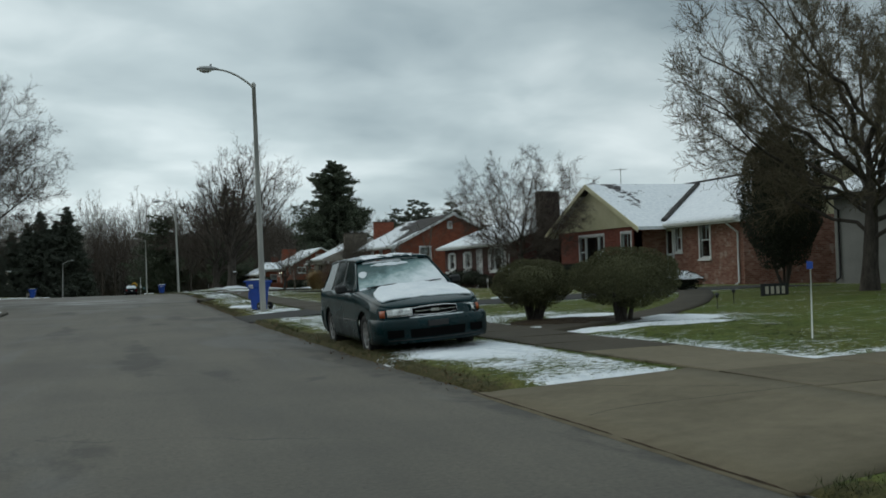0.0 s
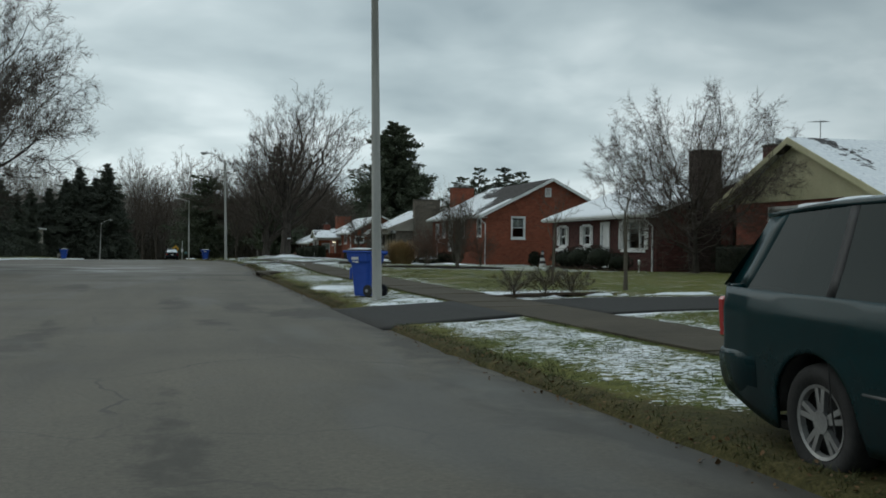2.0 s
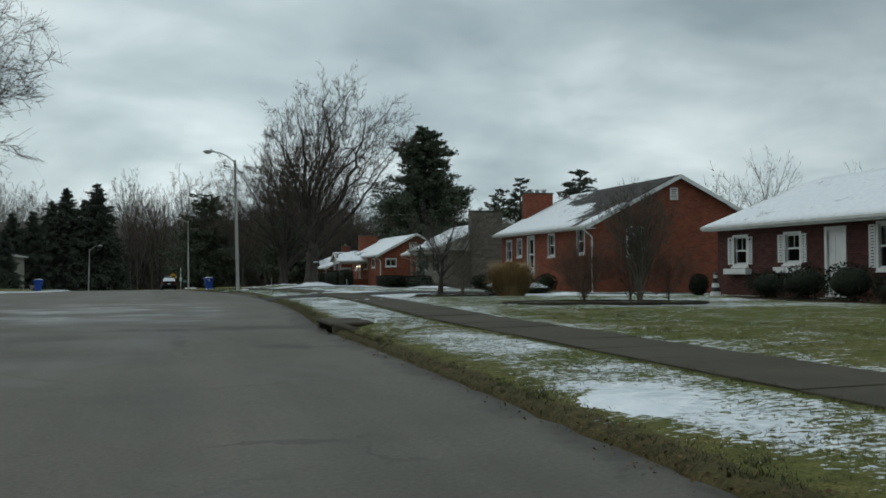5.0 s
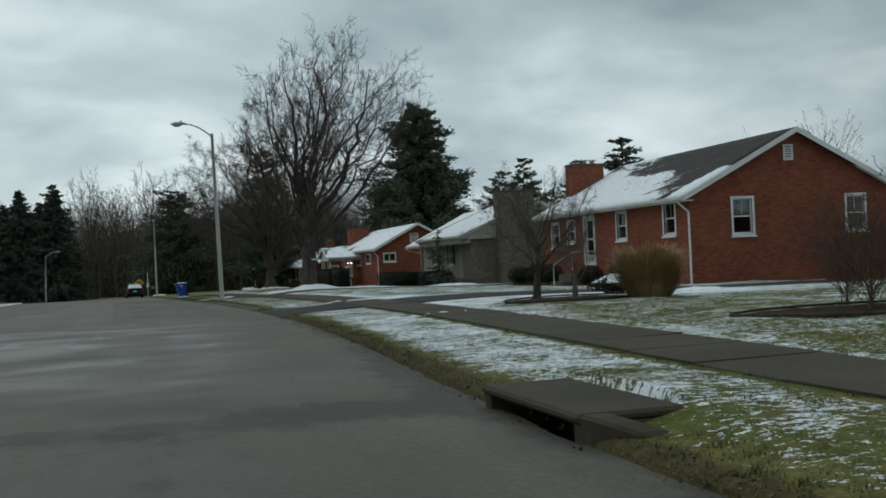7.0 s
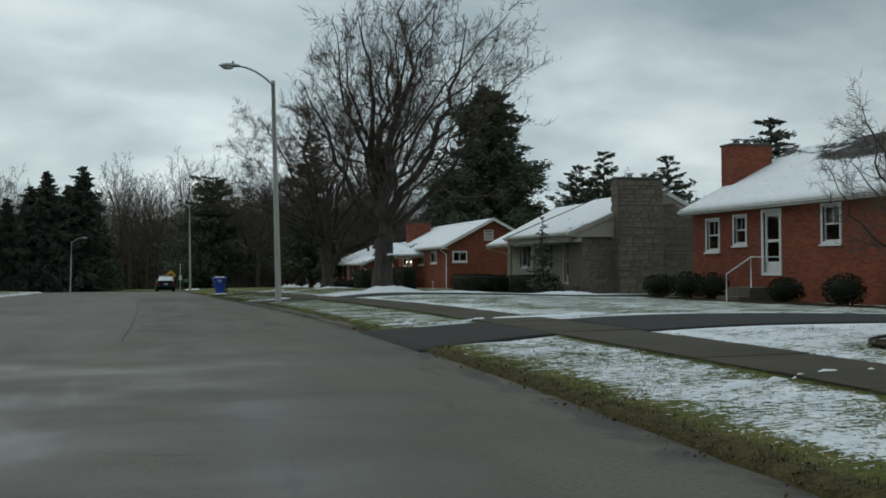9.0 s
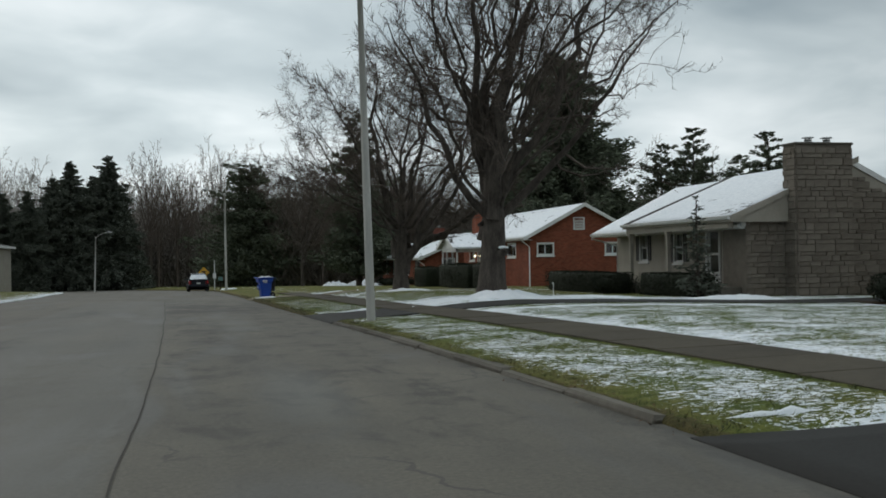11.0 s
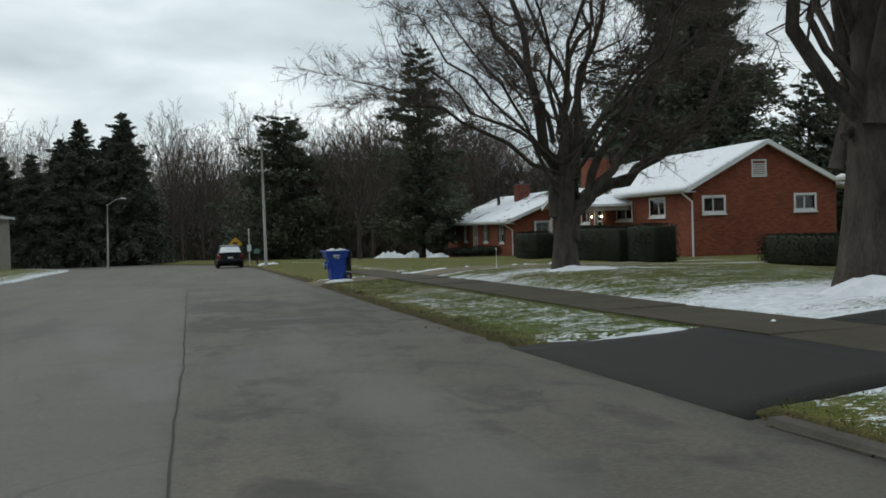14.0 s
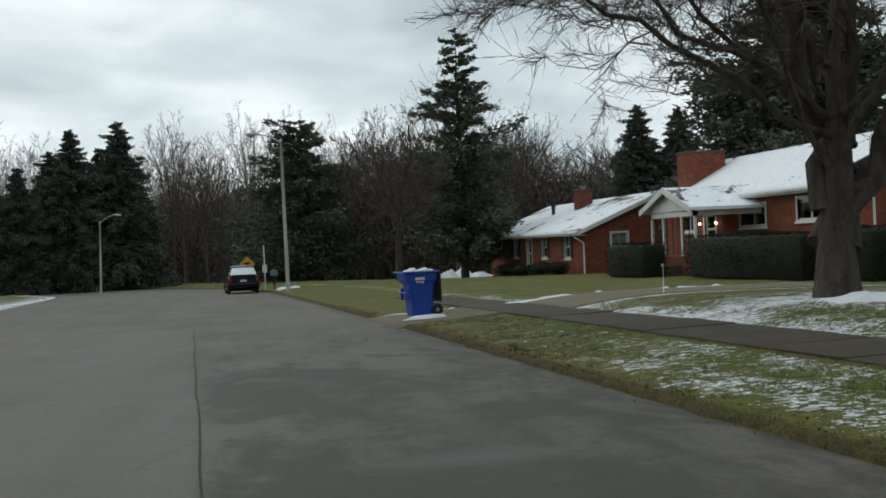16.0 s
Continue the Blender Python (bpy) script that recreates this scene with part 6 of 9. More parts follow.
# dry ornamental grass
def grass_clump(x, y, rad, h, n, seed):
    r = np.random.default_rng(seed)
    a, rr = r.uniform(0, 6.283, n), rad * 0.5 * np.sqrt(r.random(n))
    base = np.stack([np.cos(a) * rr, np.sin(a) * rr, np.full(n, -0.05)], 1)
    lean = (r.uniform(0.0, 0.3, n) + 1.0 * (rr / rad) * r.random(n)) * rad
    hh = h * r.uniform(0.4, 1.2, n) * (1 - 0.5 * (rr / rad) ** 2) * (0.85 + 0.3 * np.sin(a * 3 + 1.0) * rr / rad)
    mid = base + np.stack([np.cos(a) * lean * 0.45, np.sin(a) * lean * 0.45, hh * 0.68], 1)
    tip = base + np.stack([np.cos(a) * lean * 1.15, np.sin(a) * lean * 1.15, hh * r.uniform(0.8, 1.0, n)], 1)
    w = np.stack([-np.sin(a), np.cos(a), 0 * a], 1) * 0.012
    v = np.stack([base - w, base + w, mid + w, mid - w, tip + w * 0.4, tip - w * 0.4], 1).reshape(-1, 3)
    k = np.arange(n)[:, None] * 6
    q = np.concatenate([k + np.array([[0, 1, 2, 3]]), k + np.array([[3, 2, 4, 5]])])
    t = thing("ornamental_grass", x, y, gz(x, y), "clump of tall dry straw-coloured ornamental grass", "grass")
    part("blades", mesh_np("blades", v, q, None, M_straw), None, t)


grass_clump(12.23, 65.75, 0.9, 1.3, 7000, 71)

# ---- the woods that close the view ----
def wood_mesh(seed, spots, bark_r):
    """Many bare trees of the far wood, in one mesh."""
    protos = [crown_tree(seed + k, 19.0, 0.19, 5.5, 3.9 + 0.35 * k, 6.2, 11, 7, 900, 92, 0.6, (0.0, 0.0), 0.011, limb_r=0.34, curl=0.12, vase=0.42, subs=3, wander=0.022) for k in range(5)]
    r = np.random.default_rng(seed)
    vs, qs, at = [], [], 0
    for x, y, s in spots:
        tubes, (p0, p1, a, b), fine = protos[int(r.integers(5))]
        c, sn = math.cos(r.uniform(0, 6.28)), math.sin(r.uniform(0, 6.28))
        n = math.hypot(c, sn)
        rot = np.array([[c / n, -sn / n, 0], [sn / n, c / n, 0], [0, 0, 1]])
        o = np.array([x, y, gz(x, min(y, 400)) - 0.3])
        v, q = ribbons(p0 @ rot.T * s + o, p1 @ rot.T * s + o, a * s * 1.2, b * s * 1.2)
        vs.append(v), qs.append(q + at)
        at += len(v)
        for pts, rad in tubes:
            v, q = ring_tube(np.array(pts) @ rot.T * s + o, np.array(rad) * s, 4)
            vs.append(v), qs.append(q + at)
            at += len(v)
    return np.concatenate(vs), np.concatenate(qs)


sycamores = [crown_tree(220 + k, 24.5, 0.34, 6.0 + k, 5.0, 9.0, 11, 8, 3200, 84, 0.6, (0.0, 0.0), 0.02, limb_r=0.42, curl=0.25, vase=0.4, subs=5, wander=0.03) for k in range(3)]
for k, (px, py, sc) in enumerate(((-7.0, 250.0, 0.97), (-2.6, 256.0, 0.86), (4.0, 250.0, 1.02), (9.8, 251.0, 1.0), (14.8, 254.0, 0.95), (20.2, 250.0, 0.95), (24.0, 253.0, 1.0), (30.0, 250.0, 1.05), (36.5, 256.0, 1.0), (-25.0, 250.0, 0.86), (-31.5, 246.0, 0.88), (-40.0, 240.0, 0.85), (44.0, 248.0, 0.95), (53.0, 240.0, 0.9))):
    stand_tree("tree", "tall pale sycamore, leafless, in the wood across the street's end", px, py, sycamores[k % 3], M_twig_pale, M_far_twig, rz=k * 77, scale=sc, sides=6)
wr = np.random.default_rng(99)
spots_far = [(wr.uniform(-75, 110), wr.uniform(245, 300), 0.95 + 0.3 * wr.random()) for _ in range(130)]
v, q = wood_mesh(200, spots_far, 0.2)
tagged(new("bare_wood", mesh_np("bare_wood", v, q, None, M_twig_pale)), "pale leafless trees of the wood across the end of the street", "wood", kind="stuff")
spots_near = [(wr.uniform(6, 70), wr.uniform(178, 226), wr.uniform(0.6, 0.95)) for _ in range(24)] + [(wr.uniform(6, 24), wr.uniform(180, 194), wr.uniform(0.6, 0.85)) for _ in range(13)] + [(wr.uniform(-9, 6), wr.uniform(222, 240), wr.uniform(0.7, 1.05)) for _ in range(16)] + [(wr.uniform(40, 75), wr.uniform(95, 178), wr.uniform(0.5, 0.7)) for _ in range(12)] + [(wr.uniform(-70, -30), wr.uniform(120, 230), wr.uniform(0.7, 1.0)) for _ in range(10)]
v, q = wood_mesh(300, spots_near, 0.2)
tagged(new("bare_wood", mesh_np("bare_wood", v, q, None, M_twig)), "leafless trees and brush behind the gardens", "wood", kind="stuff")


def thicket(seed, n, spots, leaf_size):
    """Verts of a dark mass of brush and low evergreen growth."""
    r = np.random.default_rng(seed)
    out = []
    for x, y, rx, h in spots:
        v = leaf_cloud(int(r.integers(1e6)), n, rx, rx, h / 2, leaf_size, 0.25, 4.0, 0.2)
        v += np.array([x, y, gz(x, min(y, 400)) + h / 2 - 0.2])
        out.append(v)
    return np.concatenate(out)


sp = [(wr.uniform(4, 10), wr.uniform(184, 196), wr.uniform(2.5, 4), wr.uniform(6, 10)) for _ in range(6)] + [(wr.uniform(16, 60), wr.uniform(178, 205), wr.uniform(2.5, 4), wr.uniform(4, 9)) for _ in range(22)]
v = thicket(401, 2600, sp, 0.2)
tagged(new("evergreen_thicket", mesh_np("evergreen_thicket", v, np.arange(len(v)).reshape(-1, 4), None, M_pine)), "dark evergreen thicket below the bare trees", "wood", kind="stuff")
sp = [(wr.uniform(9, 28), wr.uniform(184, 198), wr.uniform(3, 4.5), wr.uniform(7, 11)) for _ in range(16)] + [(wr.uniform(-30, 8), wr.uniform(228, 250), wr.uniform(3, 5), wr.uniform(7, 12)) for _ in range(20)] + [(wr.uniform(42, 75), wr.uniform(90, 180), wr.uniform(3, 5), wr.uniform(3, 6)) for _ in range(26)] + [(wr.uniform(-75, -45), wr.uniform(100, 200), wr.uniform(3, 5), wr.uniform(3, 7)) for _ in range(14)]
v = thicket(402, 900, sp, 0.24)
tagged(new("brush", mesh_np("brush", v, np.arange(len(v)).reshape(-1, 4), None, M_under)), "brown winter brush at the foot of the wood", "wood", kind="stuff")
def stems(n, x0, x1, y0, y1, top, rad, seed):
    """Verts and quads of a tangle of thin upright stems and twigs, thickest low down."""
    r = np.random.default_rng(seed)
    x, y = r.uniform(x0, x1, n), r.uniform(y0, y1, n)
    lift = top * r.random(n) ** 1.3 * (0.7 + 0.5 * np.array([noise.noise((a * 0.13, b * 0.1, seed)) for a, b in zip(x, y)]))
    p0 = np.stack([x, y, ground_z(x, np.minimum(y, 400)) - 0.2 + lift], 1)
    d = np.stack([r.normal(0, 0.7, n), r.normal(0, 0.7, n), np.ones(n)], 1)
    p1 = p0 + d * r.uniform(0.6, 2.6, n)[:, None]
    return ribbons(p0, p1, np.full(n, rad), np.full(n, rad * 0.5), seed)


for n, x0, x1, y0, y1, top, rad, lab, mat in ((44000, -70, 90, 226, 262, 9.5, 0.06, "tangled winter twigs of the wood", M_under), (34000, 9, 42, 184, 206, 13.0, 0.04, "dark bare brush behind the last garden", M_brush), (9000, -60, -12, 222, 240, 9.0, 0.05, "bare brush behind the spruces", M_brush)):
    v, q = stems(n, x0, x1, y0, y1, top, rad, int(y0))
    tagged(new("brush", mesh_np("brush", v, q, None, mat)), lab, "wood", kind="stuff")
# wooded hillside behind everything
hz = np.linspace(-700, 900, 900)
hv = []
for k, x in enumerate(hz):
    y = 315 + 0.0004 * (x - 20) ** 2
    hh = 16 + 4 * noise.noise((x * 0.02, 1.0, 0)) + 3 * noise.noise((x * 0.13, 5.0, 0)) + 1.6 * noise.noise((x * 0.37, 2.0, 0)) + 1.6 * noise.noise((x * 0.9, 4.0, 0))
    hv += [(x, y, -8), (x, y, -3 + hh), (x, y + 60, -3 + hh + 2)]
hq = [(3 * k + j, 3 * k + 3 + j, 3 * k + 4 + j, 3 * k + 1 + j) for k in range(len(hz) - 1) for j in (0, 1)]
tagged(new("backdrop", mesh_np("backdrop", hv, hq, None, M_hill, True)), "distant brown wooded slope", "hill", kind="structure")


def snowy_shrub(x, y, rad, h, seed):
    """A low shrub weighed down by snow."""
    t = shrub("shrub", "low dark shrub capped with snow", x, y, rad, rad * 0.8, h, seed, M_box, 1400, 0.05)
    g = [[(rad * 0.85 * f * math.cos(a) * (1 + 0.2 * math.sin(3 * a + seed)), rad * 0.7 * f * math.sin(a), h * (1.02 - 0.42 * f * f) + 0.03 * noise.noise((f * 5, a, seed))) for a in np.linspace(0, 6.2832, 25)] for f in np.linspace(0, 1, 8)]
    v = np.array(g).reshape(-1, 3)
    q = [(i2 * 25 + j2, i2 * 25 + j2 + 1, (i2 + 1) * 25 + j2 + 1, (i2 + 1) * 25 + j2) for i2 in range(7) for j2 in range(24)]
    part("snow", mesh_np("snow", v, q, None, M_snow, True), None, t, "wet snow on top")


snowy_shrub(17.47, 29.5, 0.75, 0.62, 3)
snowy_shrub(21.7, 21.8, 0.8, 0.75, 5)
snowy_shrub(13.09, 69.06, 0.8, 0.5, 7)
snowy_shrub(14.69, 70.16, 0.6, 0.4, 9)


for bx, by, bh, br2 in BUSHES:
    bush = stand_tree("bush", "low twiggy bush with dead brown leaves beside the drive", bx, by, crown_tree(int(bx * 10), bh, 0.012, 0.05, br2, 0.1, 14, 6, 2600, 88, 0.5, (0.0, 0.0), 0.0022, limb_r=0.5), M_bark_pale, M_brush)
    v = leaf_cloud(int(bx * 100), 420, br2 * 0.95, br2 * 0.95, bh * 0.5, 0.022, 0.2)
    v[:, 2] += bh * 0.55
    part("leaves", mesh_np("leaves", v, np.arange(len(v)).reshape(-1, 4), None, M_dead), None, bush, "a few dead brown leaves")

# bare twiggy shrubs in the bed of the brick house
for bx, by, bh, br2 in ((11.43, 57.23, 1.5, 0.95), (11.88, 58.3, 1.9, 1.1), (13.01, 57.73, 1.7, 1.0), (14.1, 57.6, 1.6, 0.95)):
    stand_tree("bush", "bare brown twiggy shrub in a lawn bed", bx, by, crown_tree(int(by * 10), bh, 0.014, 0.04, br2, 0.08, 26, 8, 7000, 86, 0.55, (0.0, 0.0), 0.0019, limb_r=0.4), M_bark_pale, M_twigred)

# ---- cars ----
def car_paint(name, col, metal=0.35):
    mat, nt, b = material(name, 0.32, metal, 0.5)
    vec = coords(nt, "Object")
    flake, mottle = n_noise(nt, vec, 400.0, 1), n_noise(nt, vec, 2.2, 5, 0.65)
    c = n_ramp(nt, flake, [(0.3, tuple(v * 0.75 for v in col)), (0.7, tuple(min(1, v * 1.3) for v in col))])
    sep = nt.nodes.new("ShaderNodeSeparateXYZ")
    nt.links.new(vec, sep.inputs[0])
    # blotches turn darker and rougher towards the sills
    low = n_math(nt, "MULTIPLY", n_math(nt, "SUBTRACT", 1.0, n_step(nt, sep.outputs[2], 0.2, 0.85)), n_step(nt, mottle, 0.35, 0.65))
    low = n_math(nt, "ADD", n_math(nt, "MULTIPLY", low, 0.55), n_math(nt, "MULTIPLY", n_step(nt, mottle, 0.4, 0.7), 0.12))
    nt.links.new(n_mix(nt, low, c, (0.014, 0.014, 0.014)), b.inputs["Base Color"])
    nt.links.new(n_math(nt, "ADD", 0.2, n_math(nt, "MULTIPLY", low, 0.5)), b.inputs["Roughness"])
    b.inputs["Coat Weight"].default_value = 0.06
    b.inputs["Coat Roughness"].default_value = 0.1
    b.inputs["Specular IOR Level"].default_value = 0.22
    return mat


M_green = car_paint("green_paint", (0.0008, 0.0195, 0.023), 0.1)
M_navy = car_paint("dark_paint", (0.014, 0.016, 0.022))
M_carglass = glass_material("car_glass", (0.01, 0.022, 0.023))
M_carglass.node_tree.nodes["Principled BSDF"].inputs["Transmission Weight"].default_value = 0.12
M_carglass.node_tree.nodes["Principled BSDF"].inputs["IOR"].default_value = 1.22
M_carglass.node_tree.nodes["Principled BSDF"].inputs["Specular IOR Level"].default_value = 0.4


def frost_material():
    """Glass under frost and thin snow that thickens towards the cowl."""
    mat, nt, b = material("frosted_glass", 0.45, spec=0.4)
    vec = coords(nt, "Object")
    sep = nt.nodes.new("ShaderNodeSeparateXYZ")
    nt.links.new(vec, sep.inputs[0])
    f = n_math(nt, "ADD", n_math(nt, "MULTIPLY", n_math(nt, "SUBTRACT", 1.33, sep.outputs[2]), 2.6), n_math(nt, "MULTIPLY", sep.outputs[0], 0.75))
    f = n_math(nt, "ADD", f, n_math(nt, "MULTIPLY", n_math(nt, "SUBTRACT", n_noise(nt, vec, 5.0, 5, 0.6, 0.3), 0.5), 1.1))
    fine = n_noise(nt, vec, 60.0, 3, 0.6)
    f = n_math(nt, "ADD", f, n_math(nt, "MULTIPLY", fine, 0.12))
    nt.links.new(n_ramp(nt, f, [(0.0, (0.05, 0.1, 0.1)), (0.3, (0.2, 0.3, 0.3)), (0.6, (0.52, 0.6, 0.61)), (0.95, (0.8, 0.84, 0.86))]), b.inputs["Base Color"])
    n_bump(nt, b, fine, 0.2, 0.004)
    return mat


M_frost = frost_material()
# near-black for the grille mesh and for painted shade in the bumper openings
M_void = plain("grille_and_shade", (0.004, 0.004, 0.004), 0.9, spec=0.05)
M_tyre = mottled("tyre_rubber", (0.012, 0.012, 0.012), (0.03, 0.029, 0.028), 8.0, 0.85, 0.3, 60.0)
M_alloy = mottled("alloy", (0.22, 0.22, 0.22), (0.36, 0.36, 0.35), 8.0, 0.4, 0.1, 60.0, metal=0.6)
M_chrome = plain("chrome", (0.6, 0.6, 0.6), 0.2, 1.0)
M_lamp = mottled("lamp_glass", (0.3, 0.3, 0.29), (0.78, 0.78, 0.76), 9.0, 0.18, 0.3, 22.0, metal=0.75)
M_amber = plain("amber_lens", (0.34, 0.065, 0.012), 0.2, coat=0.6)
M_redlens = plain("red_lens", (0.32, 0.01, 0.01), 0.2, coat=1.0)
M_strip = plain("grey_moulding", (0.1, 0.1, 0.1), 0.5)
M_cloth = mottled("seat_cloth", (0.02, 0.02, 0.022), (0.05, 0.05, 0.052), 9.0, 0.95, 0.2, 60.0)
M_plate = plain("plate", (0.55, 0.56, 0.55), 0.5)

WHEEL_Y, WHEEL_R = (0.93, 3.56), 0.31


def half_width(y):
    return float(np.interp(y, [0, 0.03, 0.1, 0.2, 0.45, 1.0, 1.6, 3.6, 4.2, 4.5, 4.62, 4.68], [0.6, 0.665, 0.74, 0.79, 0.835, 0.846, 0.85, 0.85, 0.835, 0.8, 0.73, 0.6]))


def belt(y):
    return float(np.interp(y, [0, 0.15, 0.6, 1.0, 1.45, 2.5, 4.4, 4.68], [0.70, 0.74, 0.82, 0.875, 0.93, 0.955, 0.985, 0.985]))


def sill(y):
    z = float(np.interp(y, [0, 0.25, 0.6, 4.0, 4.4, 4.68], [0.21, 0.19, 0.2, 0.22, 0.34, 0.42]))
    for wy in WHEEL_Y:
        d = (y - wy) / 0.37
        if abs(d) < 1:
            z = max(z, WHEEL_R + 0.37 * math.sqrt(1 - d * d) - 0.005)
    return z


def side_x(y, z):
    lo, hi = 0.2, belt(y)
    f = (z - lo) / (hi - lo)
    return half_width(y) * float(np.interp(f, [-0.2, 0, 0.15, 0.4, 0.55, 0.6, 0.85, 1.0], [0.9, 0.955, 0.985, 1.0, 1.0, 0.993, 0.985, 0.945]))


def hood_z(x, y):
    w = half_width(y) * 0.945
    k = min(1.0, abs(x) / w)
    rise = float(np.interp(y, [0, 0.3, 1.0, 1.5], [0.02, 0.05, 0.07, 0.075]))
    return belt(y) + rise * (1 - k**2.6)


def nose_y(x, z):
    """How far back the nose lies at x and z."""
    push = float(np.interp(z, [0.2, 0.28, 0.36, 0.5, 0.55, 0.6, 0.75], [0.12, 0.045, 0.0, 0.0, 0.035, 0.06, 0.11]))
    if abs(x) <= 0.6:
        return push - 0.13 * (1 - (x / 0.6) ** 2)
    return push + float(np.interp(abs(x), [0.6, 0.665, 0.74, 0.79], [0, 0.03, 0.1, 0.2]))


def bump_y(x, z):
    """The front of the bumper cover at x and z."""
    inset = float(np.interp(z, [0.2, 0.27, 0.36, 0.5, 0.535, 0.555], [0.06, 0.015, 0.0, 0.0, 0.02, 0.06]))
    return inset + float(np.interp(abs(x), [0, 0.2, 0.42, 0.62, 0.75, 0.83, 0.868], [-0.185, -0.172, -0.13, -0.06, 0.02, 0.12, 0.3]))


def sheet(name, grid_pts, mat, thick=0.0, smooth=True):
    """A sheet mesh from a 2D array of points."""
    g = np.asarray(grid_pts, float)
    n, m = g.shape[:2]
    a, b = np.meshgrid(np.arange(n - 1), np.arange(m - 1), indexing="ij")
    q = np.stack([a * m + b, a * m + b + 1, (a + 1) * m + b + 1, (a + 1) * m + b], -1).reshape(-1, 4)
    v = g.reshape(-1, 3)
    if thick:
        nrm = np.cross(np.gradient(g, axis=0), np.gradient(g, axis=1))
        nrm /= np.linalg.norm(nrm, axis=2)[:, :, None] + 1e-9
        low = (g - nrm * thick).reshape(-1, 3)
        half = len(v)
        v = np.concatenate([v, low])
        rim = [r * m for r in range(n)] + [(n - 1) * m + c for c in range(1, m)] + [r * m + m - 1 for r in range(n - 2, -1, -1)] + [c for c in range(m - 2, 0, -1)]
        side = np.array([(rim[i2], rim[(i2 + 1) % len(rim)], rim[(i2 + 1) % len(rim)] + half, rim[i2] + half) for i2 in range(len(rim))])
        q = np.concatenate([q, q[:, ::-1] + half, side[:, ::-1]])
    me = mesh_np(name, v, q, None, mat, smooth)
    bm = bmesh.new()
    bm.from_mesh(me)
    bmesh.ops.recalc_face_normals(bm, faces=bm.faces)
    bm.to_mesh(me)
    bm.free()
    return me


def wind_pt(u, v):
    """Windscreen: u from -1 to 1 across, v from 0 at the cowl to 1 at the roof."""
    w = 0.735 + (0.6 - 0.735) * v
    bow = 0.16 * (1 - u * u) * (1 - 0.35 * v)
    return np.array([u * w, 1.52 + (2.16 - 1.52) * v - bow + 0.0, 0.955 + (1.385 - 0.955) * v + 0.02 * math.sin(v * 3.14) + 0.02 * (1 - u * u)])


def roof_pt(u, y):
    w = float(np.interp(y, [2.1, 2.5, 3.8, 4.3], [0.605, 0.62, 0.615, 0.585]))
    z = float(np.interp(y, [2.0, 2.3, 2.9, 3.8, 4.3], [1.38, 1.42, 1.445, 1.43, 1.39]))
    return np.array([u * w, y - 0.1 * (1 - u * u) * (1 if y < 2.3 else 0), z + 0.035 * (1 - abs(u) ** 2.5)])


def back_pt(u, v):
    w = 0.725 + (0.58 - 0.725) * v
    return np.array([u * w, 4.64 + (4.3 - 4.64) * v + 0.05 * (1 - u * u), 0.985 + (1.38 - 0.985) * v + 0.02 * (1 - u * u)])


def snow_patch(parent, fn, us, vs, keep, thick, label=""):
    """Lumpy snow on a curved panel; keep(u, v) says where it lies."""
    pts, quads_, seen = [], [], {}
    for a in range(len(us) - 1):
        for b in range(len(vs) - 1):
            um, vm = (us[a] + us[a + 1]) / 2, (vs[b] + vs[b + 1]) / 2
            if not keep(um, vm):
                continue
            ids = []
            for i2, j2 in ((a, b), (a + 1, b), (a + 1, b + 1), (a, b + 1)):
                if (i2, j2) not in seen:
                    p = fn(us[i2], vs[j2])
                    seen[i2, j2] = len(pts)
                    pts.append(p + np.array([0, 0, 0.004 + thick * (0.6 + 0.7 * noise.noise((us[i2] * 4, vs[j2] * 5, 1.0)))]))
                ids.append(seen[i2, j2])
            quads_.append(ids)
    ob = part("snow", mesh_np("snow", pts, quads_, None, M_snow, True), None, parent, label or "crusted snow")
    mod = ob.modifiers.new("depth", "SOLIDIFY")
    mod.thickness, mod.offset = thick, -1.0
    return ob


